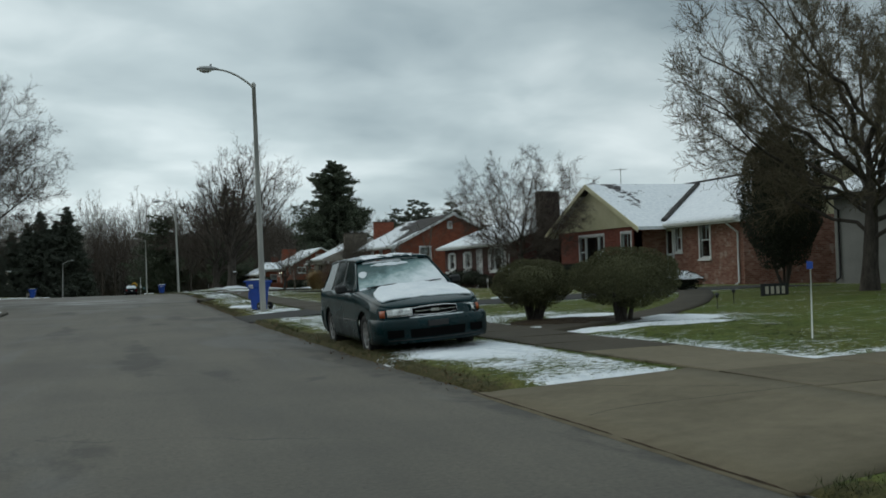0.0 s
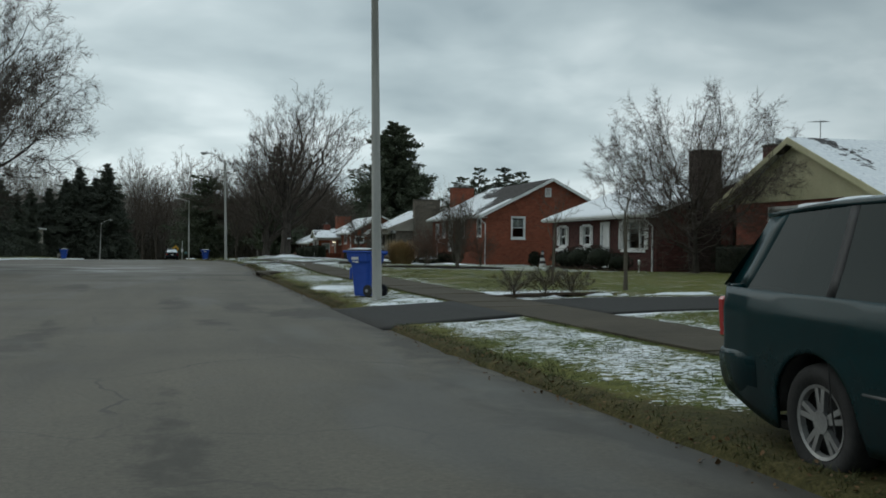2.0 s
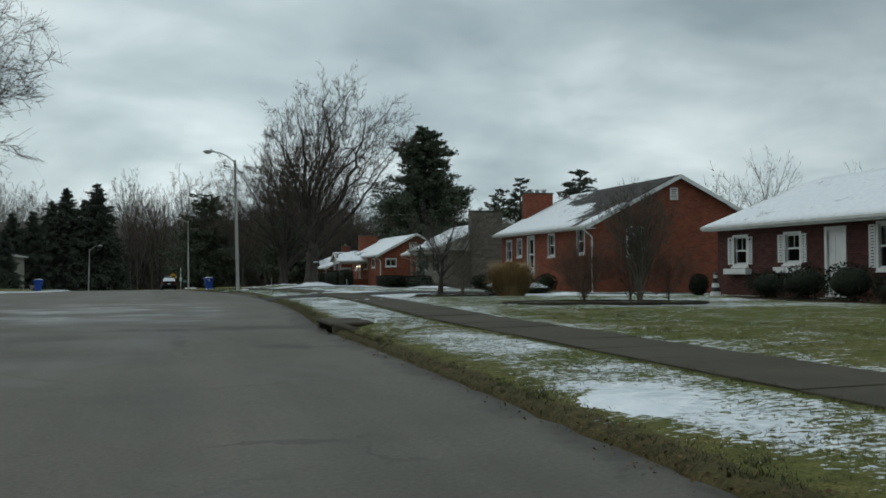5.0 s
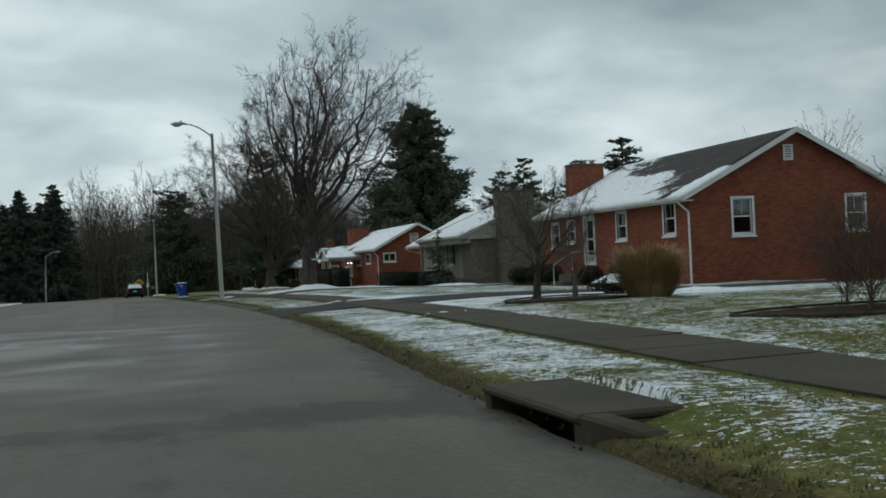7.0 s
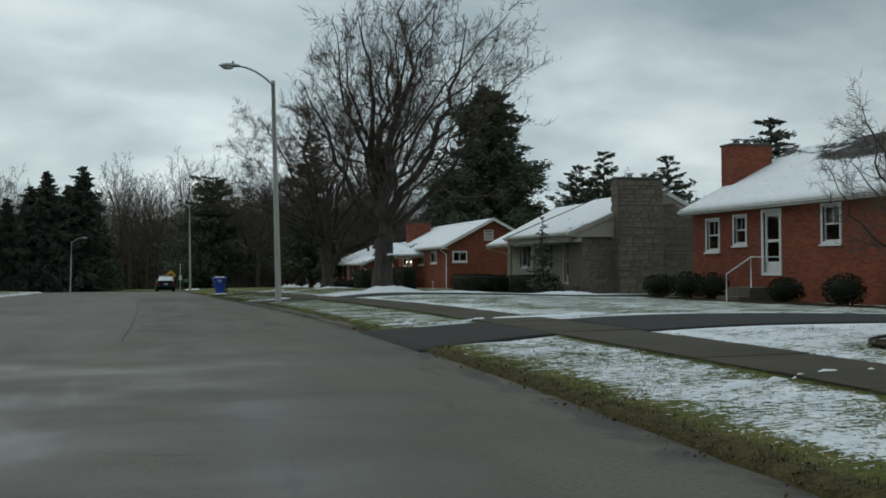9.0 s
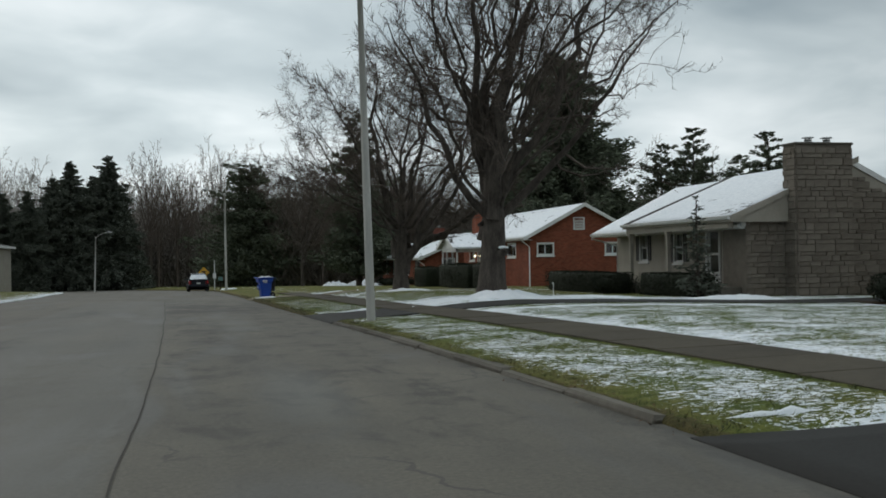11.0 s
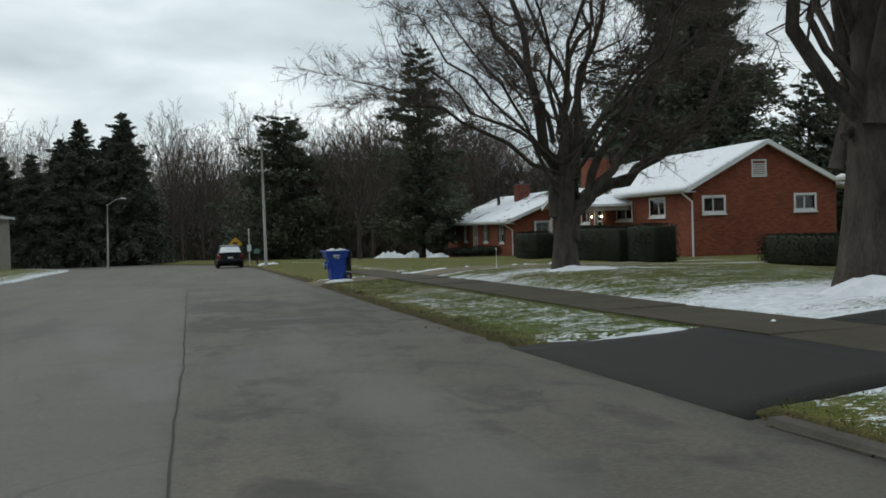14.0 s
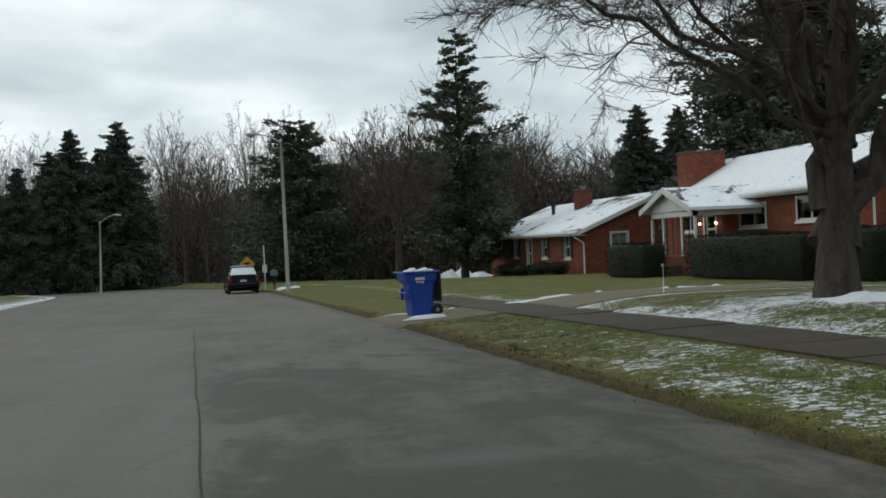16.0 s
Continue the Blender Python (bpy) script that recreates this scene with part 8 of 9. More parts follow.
def wheeled_bin(x, y, rz, label, heap=True, open_lid=False, size=1.0):
    """A two-wheeled refuse cart: front towards -x, wheels and handle towards +x, marked side towards -y."""
    t = thing("wheeled_bin", x, y, gz(x, y) + 0.015, label, "bin", "blue bins by the road", rz=rz)
    t.scale = (size, size, 0.97)
    prof = [(0.0, -0.22, 0.22, 0.21), (0.04, -0.235, 0.235, 0.225), (0.3, -0.255, 0.25, 0.24), (0.66, -0.29, 0.28, 0.265), (0.72, -0.31, 0.29, 0.275), (0.78, -0.38, 0.325, 0.305), (0.98, -0.415, 0.345, 0.325)]
    bm = bmesh.new()
    rings = []
    for z, f, b, w in prof:
        c = 0.055
        rings.append([bm.verts.new(p) for p in ((f + c, -w, z), (b - c, -w, z), (b, -w + c, z), (b, w - c, z), (b - c, w, z), (f + c, w, z), (f, w - c, z), (f, -w + c, z))])
    for a, b in zip(rings, rings[1:]):
        for k in range(8):
            bm.faces.new((a[k], a[(k + 1) % 8], b[(k + 1) % 8], b[k]))
    bm.faces.new(rings[0][::-1])
    bm.faces.new(rings[-1])
    part("body", bm, M_bin, t)
    rim = [(-0.45, -0.335), (0.355, -0.335), (0.355, 0.335), (-0.45, 0.335), (-0.45, -0.335)]
    part("rim", tube_mesh("rim", [([(px, py, 0.975) for px, py in rim], [0.022] * 5)], M_bin, 6), None, t)
    part("lift_bar", boxes((-0.375, -0.2, 0.5, -0.33, 0.2, 0.54), (-0.35, -0.22, 0.36, -0.29, -0.18, 0.62), (-0.35, 0.18, 0.36, -0.29, 0.22, 0.62), bevel=0.008), M_bin, t)
    if open_lid:
        part("lid", boxes((0.35, -0.33, 0.3, 0.4, 0.33, 0.99), bevel=0.018), M_black, t, "dark lid hanging open behind the bin")
        bm = bmesh.new()
        for k in range(5):
            bmesh.ops.create_icosphere(bm, subdivisions=2, radius=0.1, matrix=Matrix.LocRotScale((-0.26 + 0.13 * k, -0.05 + 0.1 * math.sin(k * 2.1), 0.985), None, (1, 1.3, 0.55 + 0.25 * (k % 2))))
        for v in bm.verts:
            v.co += Vector((0, 0, 0.03 * noise.noise(v.co * 14)))
        part("rubbish_bag", bm, M_white, t, "white rubbish showing over the rim", smooth=True)
    else:
        lid = []
        for px in np.linspace(-0.46, 0.36, 9):
            lid.append([(px, py, 1.0 + 0.045 * (1 - (py / 0.34) ** 4) * (1 - ((px + 0.05) / 0.45) ** 4)) for py in np.linspace(-0.34, 0.34, 9)])
        part("lid", sheet("lid", lid, M_black, 0.025), None, t, "dark lid")
        if heap:
            sn = [[(px, py, 1.0 + 0.05 * (1 - (py / 0.34) ** 4) * (1 - ((px + 0.05) / 0.45) ** 4) + 0.006 + 0.012 * noise.noise((px * 6, py * 6, 1))) for py in np.linspace(-0.27, 0.3, 9)] for px in np.linspace(-0.36, 0.22, 9)]
            part("snow", sheet("snow", sn, M_snow, 0.012), None, t, "thin snow on the lid")
    for s in (-1, 1):
        w = bmesh.new()
        bmesh.ops.create_cone(w, cap_ends=True, segments=22, radius1=0.13, radius2=0.13, depth=0.055, matrix=pose(0.29, s * 0.29, 0.125, 90, 0, 0))
        bmesh.ops.bevel(w, geom=[e for e in w.edges if len(e.link_faces) == 2 and max(len(f.verts) for f in e.link_faces) > 4], offset=0.012, segments=2, affect="EDGES")
        wh = part("wheel", w, M_black, t, "black rubber wheel")
        hb = bmesh.new()
        bmesh.ops.create_cone(hb, cap_ends=True, segments=12, radius1=0.04, radius2=0.035, depth=0.02, matrix=pose(0.29, s * 0.325, 0.125, 90, 0, 0))
        part("hub", hb, M_metal, wh)
        part("handle_bracket", boxes((0.31, s * 0.25 - 0.02, 0.9, 0.42, s * 0.25 + 0.02, 0.97), bevel=0.006), M_bin, t)
    part("handle", tube_mesh("handle", [([(0.42, -0.27, 0.95), (0.42, 0.27, 0.95)], [0.018, 0.018])], M_bin, 8), None, t)
    part("axle", tube_mesh("axle", [([(0.29, -0.3, 0.125), (0.29, 0.3, 0.125)], [0.014, 0.014])], M_metal, 6), None, t)
    # pale mark on the side
    for k, (u0, u1, z0, z1) in enumerate(((-0.2, -0.12, 0.8, 0.86), (-0.11, -0.05, 0.8, 0.86), (-0.04, 0.02, 0.8, 0.86), (-0.17, -0.1, 0.745, 0.775), (-0.08, 0.01, 0.73, 0.77))):
        part("mark", boxes((u0, -0.328 + (0.0 if z0 > 0.78 else 0.012), z0, u1, -0.318 + (0.0 if z0 > 0.78 else 0.012), z1)), M_white, t, "pale printed mark")
    return t


wheeled_bin(4.74, 35.25, -52, "blue wheeled refuse bin, snow on its lid, by the lamp", size=0.9)
wheeled_bin(3.97, 119.5, 10, "blue wheeled refuse bin, its dark lid hanging open", open_lid=True)
wheeled_bin(-10.1, 126.7, 175, "blue wheeled refuse bin on the far verge")
cb = thing("cardboard_box", -10.47, 127.2, gz(-10.47, 127.2), "tan cardboard box beside the far bin", "box")
part("carton", boxes((-0.3, -0.25, 0, 0.3, 0.25, 0.5), bevel=0.01), M_beige, cb)
part("flap", boxes((-0.3, -0.4, 0.46, 0.3, -0.25, 0.475)), M_beige, cb)

# ---- drives across the verge ----
def drive(y0, y1, u_end, mat, label, flare=0.5, name="drive", narrow=0.0):
    """A drive from the road over the verge and on beyond the walk; it is thick, and flares at the road."""
    for u0, u1, lift in ((0.0, WALK_IN - 0.01, 0.03), (WALK_OUT + 0.01, u_end, 0.014)):
        n, m = max(6, int((u1 - u0) / 0.3)), 12
        g = []
        for a in np.linspace(u0 - (0.06 if u0 == 0 else 0), u1, n):
            fl = flare * max(0.0, 1 - a / WALK_IN) ** 2
            row = []
            for k in np.linspace(0, 1, m):
                ya = y0 - fl + (narrow if u0 else 0.0)
                y = ya + (y1 + fl - ya) * k
                e = float(edge_r(y))
                edge_wob = wobble(a * 2 + y0 * 7, 0.04, 1.3) * (1 if k in (0.0, 1.0) else 0)
                z = float(road_z(y)) + 0.008 + float(np.interp(a, [0, 0.4, WALK_IN], [0.0, 0.04, 0.165])) if u0 == 0 else gz(e + a, y) + lift
                row.append((e + a, y + edge_wob, z))
            g.append(row)
        tagged(new(name, sheet(name, g, mat, 0.1)), label, "driveway", kind="structure")
    return None


drive(5.0, 9.45, 13.0, M_drive, "worn beige concrete driveway crossing the verge", 0.35, "concrete_drive")
drive(28.15, 32.3, 18.5, M_drive_black, "black sealed asphalt driveway", 0.45, "asphalt_drive")
drive(71.0, 74.7, 18.5, M_drive_black, "dark asphalt driveway beside snowy grass", 0.5, "asphalt_drive")
drive(92.6, 96.9, 18.5, M_drive_black, "dark asphalt driveway beside the lamp pole", 0.5, "asphalt_drive", 1.6)
drive(117.7, 121.3, 11.0, M_drive, "grey concrete driveway by the blue bin", 0.4, "concrete_drive")
# joints and a crack in the first drive
def crack(points, w, mat, name="crack"):
    pts = []
    for (xa, ya), (xb, yb) in zip(points, points[1:]):
        for f in np.linspace(0, 1, 14, endpoint=False):
            pts.append((xa + (xb - xa) * f, ya + (yb - ya) * f))
    pts.append(points[-1])
    g = []
    for k, (x, y) in enumerate(pts):
        x, y = x + 0.02 * noise.noise((k * 0.9, 1.0, x)), y + 0.03 * noise.noise((k * 0.8, 5.0, y))
        z = max(gz(x, y) + 0.034, float(road_z(y)) + 0.012 + float(np.interp(x - edge_r(y), [0, 0.4, WALK_IN], [0.0, 0.04, 0.168])) if x - edge_r(y) < WALK_IN else 0)
        ww = w * (0.7 + 0.5 * noise.noise((k * 1.7, 2.0, 3.0)))
        g.append([(x, y - ww, z), (x, y + ww, z)])
    tagged(new(name, sheet(name, g, mat)), "dark joint in the concrete drive", "crack", kind="structure")


crack([(4.0, 7.4), (6.1, 7.45)], 0.008, M_tar)
crack([(4.4, 9.0), (5.2, 8.2), (6.0, 7.5)], 0.006, M_tar)

edge_g = [[(float(edge_r(y)) - 0.03 + wobble(y, 0.03, 2.0), y, float(road_z(y)) + 0.012), (float(edge_r(y)) + 0.02 + wobble(y + 9, 0.03, 2.0), y, float(road_z(y)) + 0.014)] for y in np.linspace(4.6, 10.0, 40)]
tagged(new("gutter_joint", sheet("gutter_joint", edge_g, M_soil)), "dark dirty joint between road and drive", "joint", kind="structure")

# winding concrete path between the yew bushes
path_g = []
for s in np.linspace(0, 1, 40):
    x = 6.7 + 11.0 * s
    y = 16.6 + 1.2 * s + 11.5 * s**1.8
    w = 0.5 + 0.6 * (1 - s) ** 4
    path_g.append([(x - 0.3 * k * s, y + k * w, gz(x, y + k * w) + 0.025 + 0.004 * noise.noise((x, k * 2.0, 0))) for k in (-1, -0.5, 0, 0.5, 1)])
tagged(new("garden_path", sheet("garden_path", path_g, M_walk, 0.06)), "damp brown concrete path between yew bushes", "path", kind="structure")

# ---- storm drain ----
dz = float(road_z(51.5))
drain = thing("storm_drain", 3.92, 51.6, dz - 0.02, "old concrete storm drain with a dark open mouth at the kerb", "drain")
part("top_slab", boxes((-0.2, -0.98, 0.14, 0.62, 1.02, 0.215), bevel=0.025), M_walk, drain, "stained concrete cover slab")
part("back_wall", boxes((0.5, -1.0, -0.35, 0.6, 1.0, 0.145)), M_kerb, drain)
part("side_wall", boxes((-0.17, -0.98, -0.35, 0.5, -0.84, 0.145), bevel=0.012), M_walk, drain)
part("side_wall", boxes((-0.17, 0.88, -0.35, 0.5, 1.02, 0.145), bevel=0.012), M_walk, drain)
part("pit_floor", boxes((-0.22, -0.86, -0.4, 0.52, 0.9, -0.27)), M_soil, drain, "dark wet pit")
part("gutter_slab", boxes((-0.5, -1.2, -0.08, -0.24, 1.2, 0.012), bevel=0.01), M_kerb, drain, "pale concrete gutter slab")
ramp = bmesh.new()
arc = [(-0.18, -0.98, 0.21), (-0.16, -1.1, 0.205), (-0.09, -1.24, 0.18), (0.04, -1.36, 0.13), (0.2, -1.45, 0.05)]
lo_ring = None
for ax0, ay0, az0 in arc:
    ring = [ramp.verts.new(p) for p in ((ax0, ay0, -0.15), (ax0, ay0, az0 - 0.02), (ax0 + 0.03, ay0, az0), (ax0 + 0.2, ay0, az0), (ax0 + 0.2, ay0, -0.15))]
    if lo_ring:
        for q0 in range(4):
            ramp.faces.new((lo_ring[q0], ring[q0], ring[q0 + 1], lo_ring[q0 + 1]))
    else:
        ramp.faces.new(ring)
    lo_ring = ring
bmesh.ops.recalc_face_normals(ramp, faces=ramp.faces)
part("kerb_end", ramp, M_walk, drain, "kerb curving down into the grass")

# ---- snow lying deeper than the rest ----
def snow_ridge(points, w, h, label="ridge of old snow"):
    """A lumpy low bank of snow along points (x, y)."""
    pts = np.array(points, float)
    n = max(8, int(np.linalg.norm(np.diff(pts, axis=0), axis=1).sum() / 0.12))
    d = np.concatenate([[0], np.cumsum(np.linalg.norm(np.diff(pts, axis=0), axis=1))])
    s = np.linspace(0, d[-1], n)
    x, y = np.interp(s, d, pts[:, 0]), np.interp(s, d, pts[:, 1])
    tx, ty = np.gradient(x), np.gradient(y)
    ln = np.hypot(tx, ty)
    nx, ny = -ty / ln, tx / ln
    g = []
    for k in range(n):
        end = min(1.0, 4 * k / n, 4 * (n - 1 - k) / n)
        amp = end * max(0.0, 0.42 + 1.1 * noise.noise((s[k] * 1.3, w * 9, x[0])) + 0.6 * noise.noise((s[k] * 5, 1.0, 3.0)))
        row = []
        for f in np.linspace(-1, 1, 9):
            off = f * w * max(0.04, min(1.3, amp))
            px, py = x[k] + nx[k] * off, y[k] + ny[k] * off
            row.append((px, py, gz(px, py) - 0.03 + (h + 0.035) * min(1.0, 2 * amp) * (1 - f * f) + 0.015 * noise.noise((px * 5, py * 5, 2.0))))
        g.append(row)
    tagged(new("snow_bank", sheet("snow_bank", g, M_snow)), label, "snow", kind="stuff")


def snow_mound(cx, cy, rx, ry, h, seed, hole=0.0):
    """Lumpy snow heaped on the ground."""
    g = []
    for f in np.linspace(hole, 1, 12):
        row = []
        for a in np.linspace(0, 6.2832, 61):
            k = f * (1 + 0.3 * noise.noise((math.cos(a) * 1.5 + seed, math.sin(a) * 1.5, seed)) + 0.22 * noise.noise((math.cos(a) * 5 + seed, math.sin(a) * 5, seed)))
            x, y = cx + rx * k * math.cos(a), cy + ry * k * math.sin(a)
            row.append((x, y, gz(x, y) - 0.03 + (h * (1 + 0.6 * noise.noise((x * 2.2, y * 2.2, seed)) + 0.35 * noise.noise((x * 7, y * 7, seed))) + 0.03) * (1 - f**1.6)))
        g.append(row)
    tagged(new("snow_mound", sheet("snow_mound", g, M_snow)), "lumpy heap of snow on the lawn", "snow", kind="stuff")


snow_mound(9.87, 98.89, 1.4, 0.9, 0.24, 1.7)
snow_mound(13.39, 99.5, 2.0, 0.7, 0.06, 2.7)
snow_mound(9.49, 111.29, 1.3, 0.8, 0.09, 3.7)
snow_mound(8.14, 15.6, 1.1, 0.8, 0.03, 5.1)
snow_mound(4.75, 13.35, 0.95, 0.6, 0.03, 6.2)
snow_mound(10.33, 17.3, 1.4, 0.8, 0.06, 7.3)
snow_mound(9.64, 15.9, 1.6, 0.7, 0.035, 11.3)
snow_mound(9.62, 19.5, 1.3, 0.7, 0.04, 12.3)
snow_mound(7.43, 17, 0.5, 0.5, 0.03, 13.3)
snow_mound(4.38, 39.41, 0.35, 0.9, 0.05, 8.3)
snow_mound(16.2, 70.2, 0.9, 0.5, 0.08, 9.3)
snow_mound(17.55, 98.28, 1.8, 0.8, 0.14, 9.9)
snow_ridge([(4.5, 75.52), (5.9, 75.42), (7.7, 75.57), (10, 75.47)], 0.14, 0.05)
snow_ridge([(4.4, 96.91), (5.9, 96.86), (8.2, 96.91), (13.7, 96.76)], 0.2, 0.06)
snow_ridge([(4.62, 33.22), (5.73, 33.07), (6.73, 32.98)], 0.12, 0.04)
snow_ridge([(7.13, 33.12), (9.63, 33.17), (12.63, 33.07), (15.13, 33.17)], 0.16, 0.05)
snow_ridge([(3.28, 121.5), (4.68, 121.45), (6.08, 121.4), (9.58, 121.5), (13.08, 121.7)], 0.14, 0.05)
snow_ridge([(3.46, 118.89), (4.46, 118.84)], 0.1, 0.05)
snow_ridge([(4.1, 52.66), (4.5, 52.6)], 0.05, 0.03)
snow_ridge([(4.92, 64.15), (7, 64.95), (8.5, 64.85)], 0.12, 0.05)
snow_ridge([(2.42, 150.5), (2.74, 153), (3.96, 154.5)], 0.35, 0.12)
for k in range(7):
    snow_mound(13.5 + 0.8 * k, 172 + 1.2 * (k % 3), 1.0, 0.8, 0.4 + 0.2 * (k % 2), 20 + k)

# ---- planting beds ----
def bed(cx, cy, rx, ry, label, seed, edging=True):
    g = []
    rim = []
    for f in (0.0, 0.3, 0.6, 0.85, 1.0):
        row = []
        for a in np.linspace(0, 6.2832, 61):
            k = f * (1 + 0.18 * noise.noise((math.cos(a) * 1.3 + seed, math.sin(a) * 1.3, seed)))
            x, y = cx + rx * k * math.cos(a), cy + ry * k * math.sin(a)
            row.append((x, y, gz(x, y) + 0.015 + 0.03 * (1 - f * f) + 0.025 * noise.noise((x * 4, y * 4, seed))))
            if f == 1.0:
                rim.append((x, y, gz(x, y) + 0.05))
        g.append(row)
    tagged(new("planting_bed", sheet("planting_bed", g, M_soil)), label, "flower bed", kind="structure")
    if edging:
        e = thing("bed_edging", cx, cy, gz(cx, cy), "low dark edging round a planting bed", "edging")
        o = np.array([cx, cy, gz(cx, cy)])
        part("strip", tube_mesh("strip", [([np.array(p) - o for p in rim], [0.022] * len(rim))], M_bark, 6), None, e)


bed(10.88, 66.85, 1.7, 1.2, "bed of dead leaves and stems round young trees", 1.1)
bed(12.1, 57.3, 2.8, 1.25, "bed of dead leaves round a bare bush", 2.2)
bed(8.31, 33.7, 1.7, 0.55, "bed of fallen leaves beside the drive", 3.3, False)
bed(19.76, 59.54, 0.9, 4.2, "narrow bed of dark soil under the house wall", 4.4, False)
bed(19.41, 87.08, 1.0, 7.5, "narrow bed of dark soil under the brick wall", 5.5, False)
bed(8.38, 18, 1.05, 1.2, "bed of fallen needles under the yew bushes", 6.6, False)

# ---- small things in the gardens ----
nb = thing("number_board", 16.1, 22.5, gz(16.1, 22.5), "low black board with pale raised figures on short posts", "sign")
bz = 0.43 - gz(16.1, 22.5)
part("board", boxes((-0.4, -0.02, bz, 0.4, 0.02, bz + 0.33), bevel=0.006), M_black, nb)
for px in (-0.33, 0.33):
    part("post", boxes((px - 0.03, 0.02, -0.2, px + 0.03, 0.07, bz + 0.33), bevel=0.005), M_bark, nb)
for px in (-0.24, -0.08, 0.08, 0.24):
    part("figure", boxes((px - 0.045, -0.03, bz + 0.07, px + 0.045, -0.02, bz + 0.26)), M_straw_paint, nb, "pale bar")
mk = thing("marker_stake", 9.15, 11.6, gz(9.15, 11.6), "thin white stake with a small dark blue head in the lawn", "stake")
part("stick", tube_mesh("stick", [([(0, 0, -0.1), (0.01, 0, 0.95)], [0.011, 0.009])], M_white, 6), None, mk)
part("head", boxes((-0.045, -0.01, 0.9, 0.045, 0.012, 1.0), bevel=0.006), M_bin, mk, "dark blue square head")
for gx0, gy0 in ((13.71, 20.6), (12.42, 19.2)):
    pl = thing("path_light", gx0, gy0, gz(gx0, gy0), "small dark garden path light on a spike", "lamp", "path lights")
    part("spike", tube_mesh("spike", [([(0, 0, -0.1), (0, 0, 0.25)], [0.009, 0.009])], M_black, 6), None, pl)
    part("shade", lathe([(0.015, 0.23), (0.035, 0.24), (0.035, 0.29), (0.07, 0.3), (0.01, 0.34)], 12), M_black, pl)
lh = thing("garden_ornament", 19.79, 65.25, gz(19.79, 65.25), "small white and dark striped lighthouse ornament", "ornament")
for k in range(4):
    part("band", lathe([(0.2 - 0.03 * k, 0.15 * k), (0.175 - 0.03 * k, 0.15 * k + 0.15)], 14), M_white if k % 2 == 0 else M_black, lh)
part("gallery", lathe([(0.13, 0.6), (0.13, 0.63)], 14), M_black, lh)
part("lantern_room", lathe([(0.07, 0.63), (0.07, 0.75)], 10), M_white, lh)
part("cap", lathe([(0.1, 0.75), (0.01, 0.88)], 12), M_black, lh)
for gx0, gy0 in ((17.93, 49.56),):
    gl = thing("garden_lantern", gx0, gy0, gz(gx0, gy0), "small white garden lantern on a post", "lamp", "garden lanterns")
    part("post", tube_mesh("post", [([(0, 0, -0.1), (0, 0, 0.28)], [0.02, 0.02])], M_white, 8), None, gl)
    part("lantern", lathe([(0.03, 0.28), (0.05, 0.3), (0.055, 0.42), (0.07, 0.44), (0.01, 0.5)], 8), M_white, gl)
for gx0, gy0, hh in ((12.42, 101.22, 0.4), (8.95, 117.97, 0.6)):
    st2 = thing("garden_stake", gx0, gy0, gz(gx0, gy0), "thin white garden stake with a small tag", "stake", "garden stakes")
    part("stick", tube_mesh("stick", [([(0, 0, -0.1), (0.01, 0, hh)], [0.012, 0.01])], M_white, 6), None, st2)
    part("tag", boxes((-0.03, -0.006, hh - 0.03, 0.03, 0.006, hh + 0.03), bevel=0.003), M_white, st2)

# ---- signs at the end of the street ----
sg = thing("warning_sign", 1.24, 165, gz(1.24, 165), "yellow diamond road sign with dark bars", "sign")
sz = 0.47 - gz(0.8, 165.0)
bm = boxes((-0.36, -0.012, -0.36, 0.36, 0.0, 0.36), bevel=0.004)
bmesh.ops.transform(bm, matrix=pose(0, 0, sz, 0, 45, 0), verts=bm.verts)
part("plate", bm, M_yellow, sg, "yellow diamond plate")
part("post", boxes((-0.03, 0.0, -0.4, 0.03, 0.05, sz + 0.4), bevel=0.004), M_galv, sg)
part("bar", boxes((-0.06, -0.02, sz - 0.25, 0.06, -0.012, sz + 0.1), (-0.2, -0.02, sz + 0.02, 0.2, -0.012, sz + 0.12)), M_black, sg)
mb = thing("mail_box", 2.58, 157.6, gz(2.58, 157.6), "grey-green letter box on a post by the road", "letter box")
part("post", boxes((-0.05, -0.05, -0.3, 0.05, 0.05, 0.75), bevel=0.006), M_bark, mb)
mbx = prism([(-0.2, 0.75), (0.2, 0.75), (0.2, 0.98), (0.12, 1.07), (-0.12, 1.07), (-0.2, 0.98)], 1, -0.3, 0.3)
part("box", mbx, M_teal, mb)
part("flag", boxes((0.2, -0.1, 0.9, 0.22, 0.0, 1.05)), M_redlens, mb, "red flag")
wp = thing("sign_post", 2.08, 158, gz(2.08, 158), "thin white post with a small plate", "post")
part("post", boxes((-0.035, -0.035, -0.3, 0.035, 0.035, 2.5), bevel=0.005), M_white, wp)
part("plate", boxes((-0.14, -0.05, 0.95, 0.14, -0.036, 1.4), bevel=0.004), M_white, wp)
# pale house beyond the spruces
gable_house("house", "pale house glimpsed beyond the spruces", -29.4, 176.0, 188.0, 10.4, -1.6, 3.4, 4.5, M_beige, M_roof_bare, front=[], near=[(-21.6, 1.6, 1.0, 1.2, "hung")], downspouts=())

# ---- pieces of the pavement, kerb and walls ----
pave_ys = np.arange(-8.0, 131.0, 0.5)
bed_me = strip("pavement", pave_ys, lambda y: float(edge_r(y)) + WALK_IN + 0.02, lambda y: float(edge_r(y)) + WALK_OUT - 0.02, lambda x, y: road_z(y) + 0.163, M_soil, 4)
pavement = tagged(new("pavement", bed_me), "damp brown concrete pavement of worn slabs", "pavement", kind="structure")


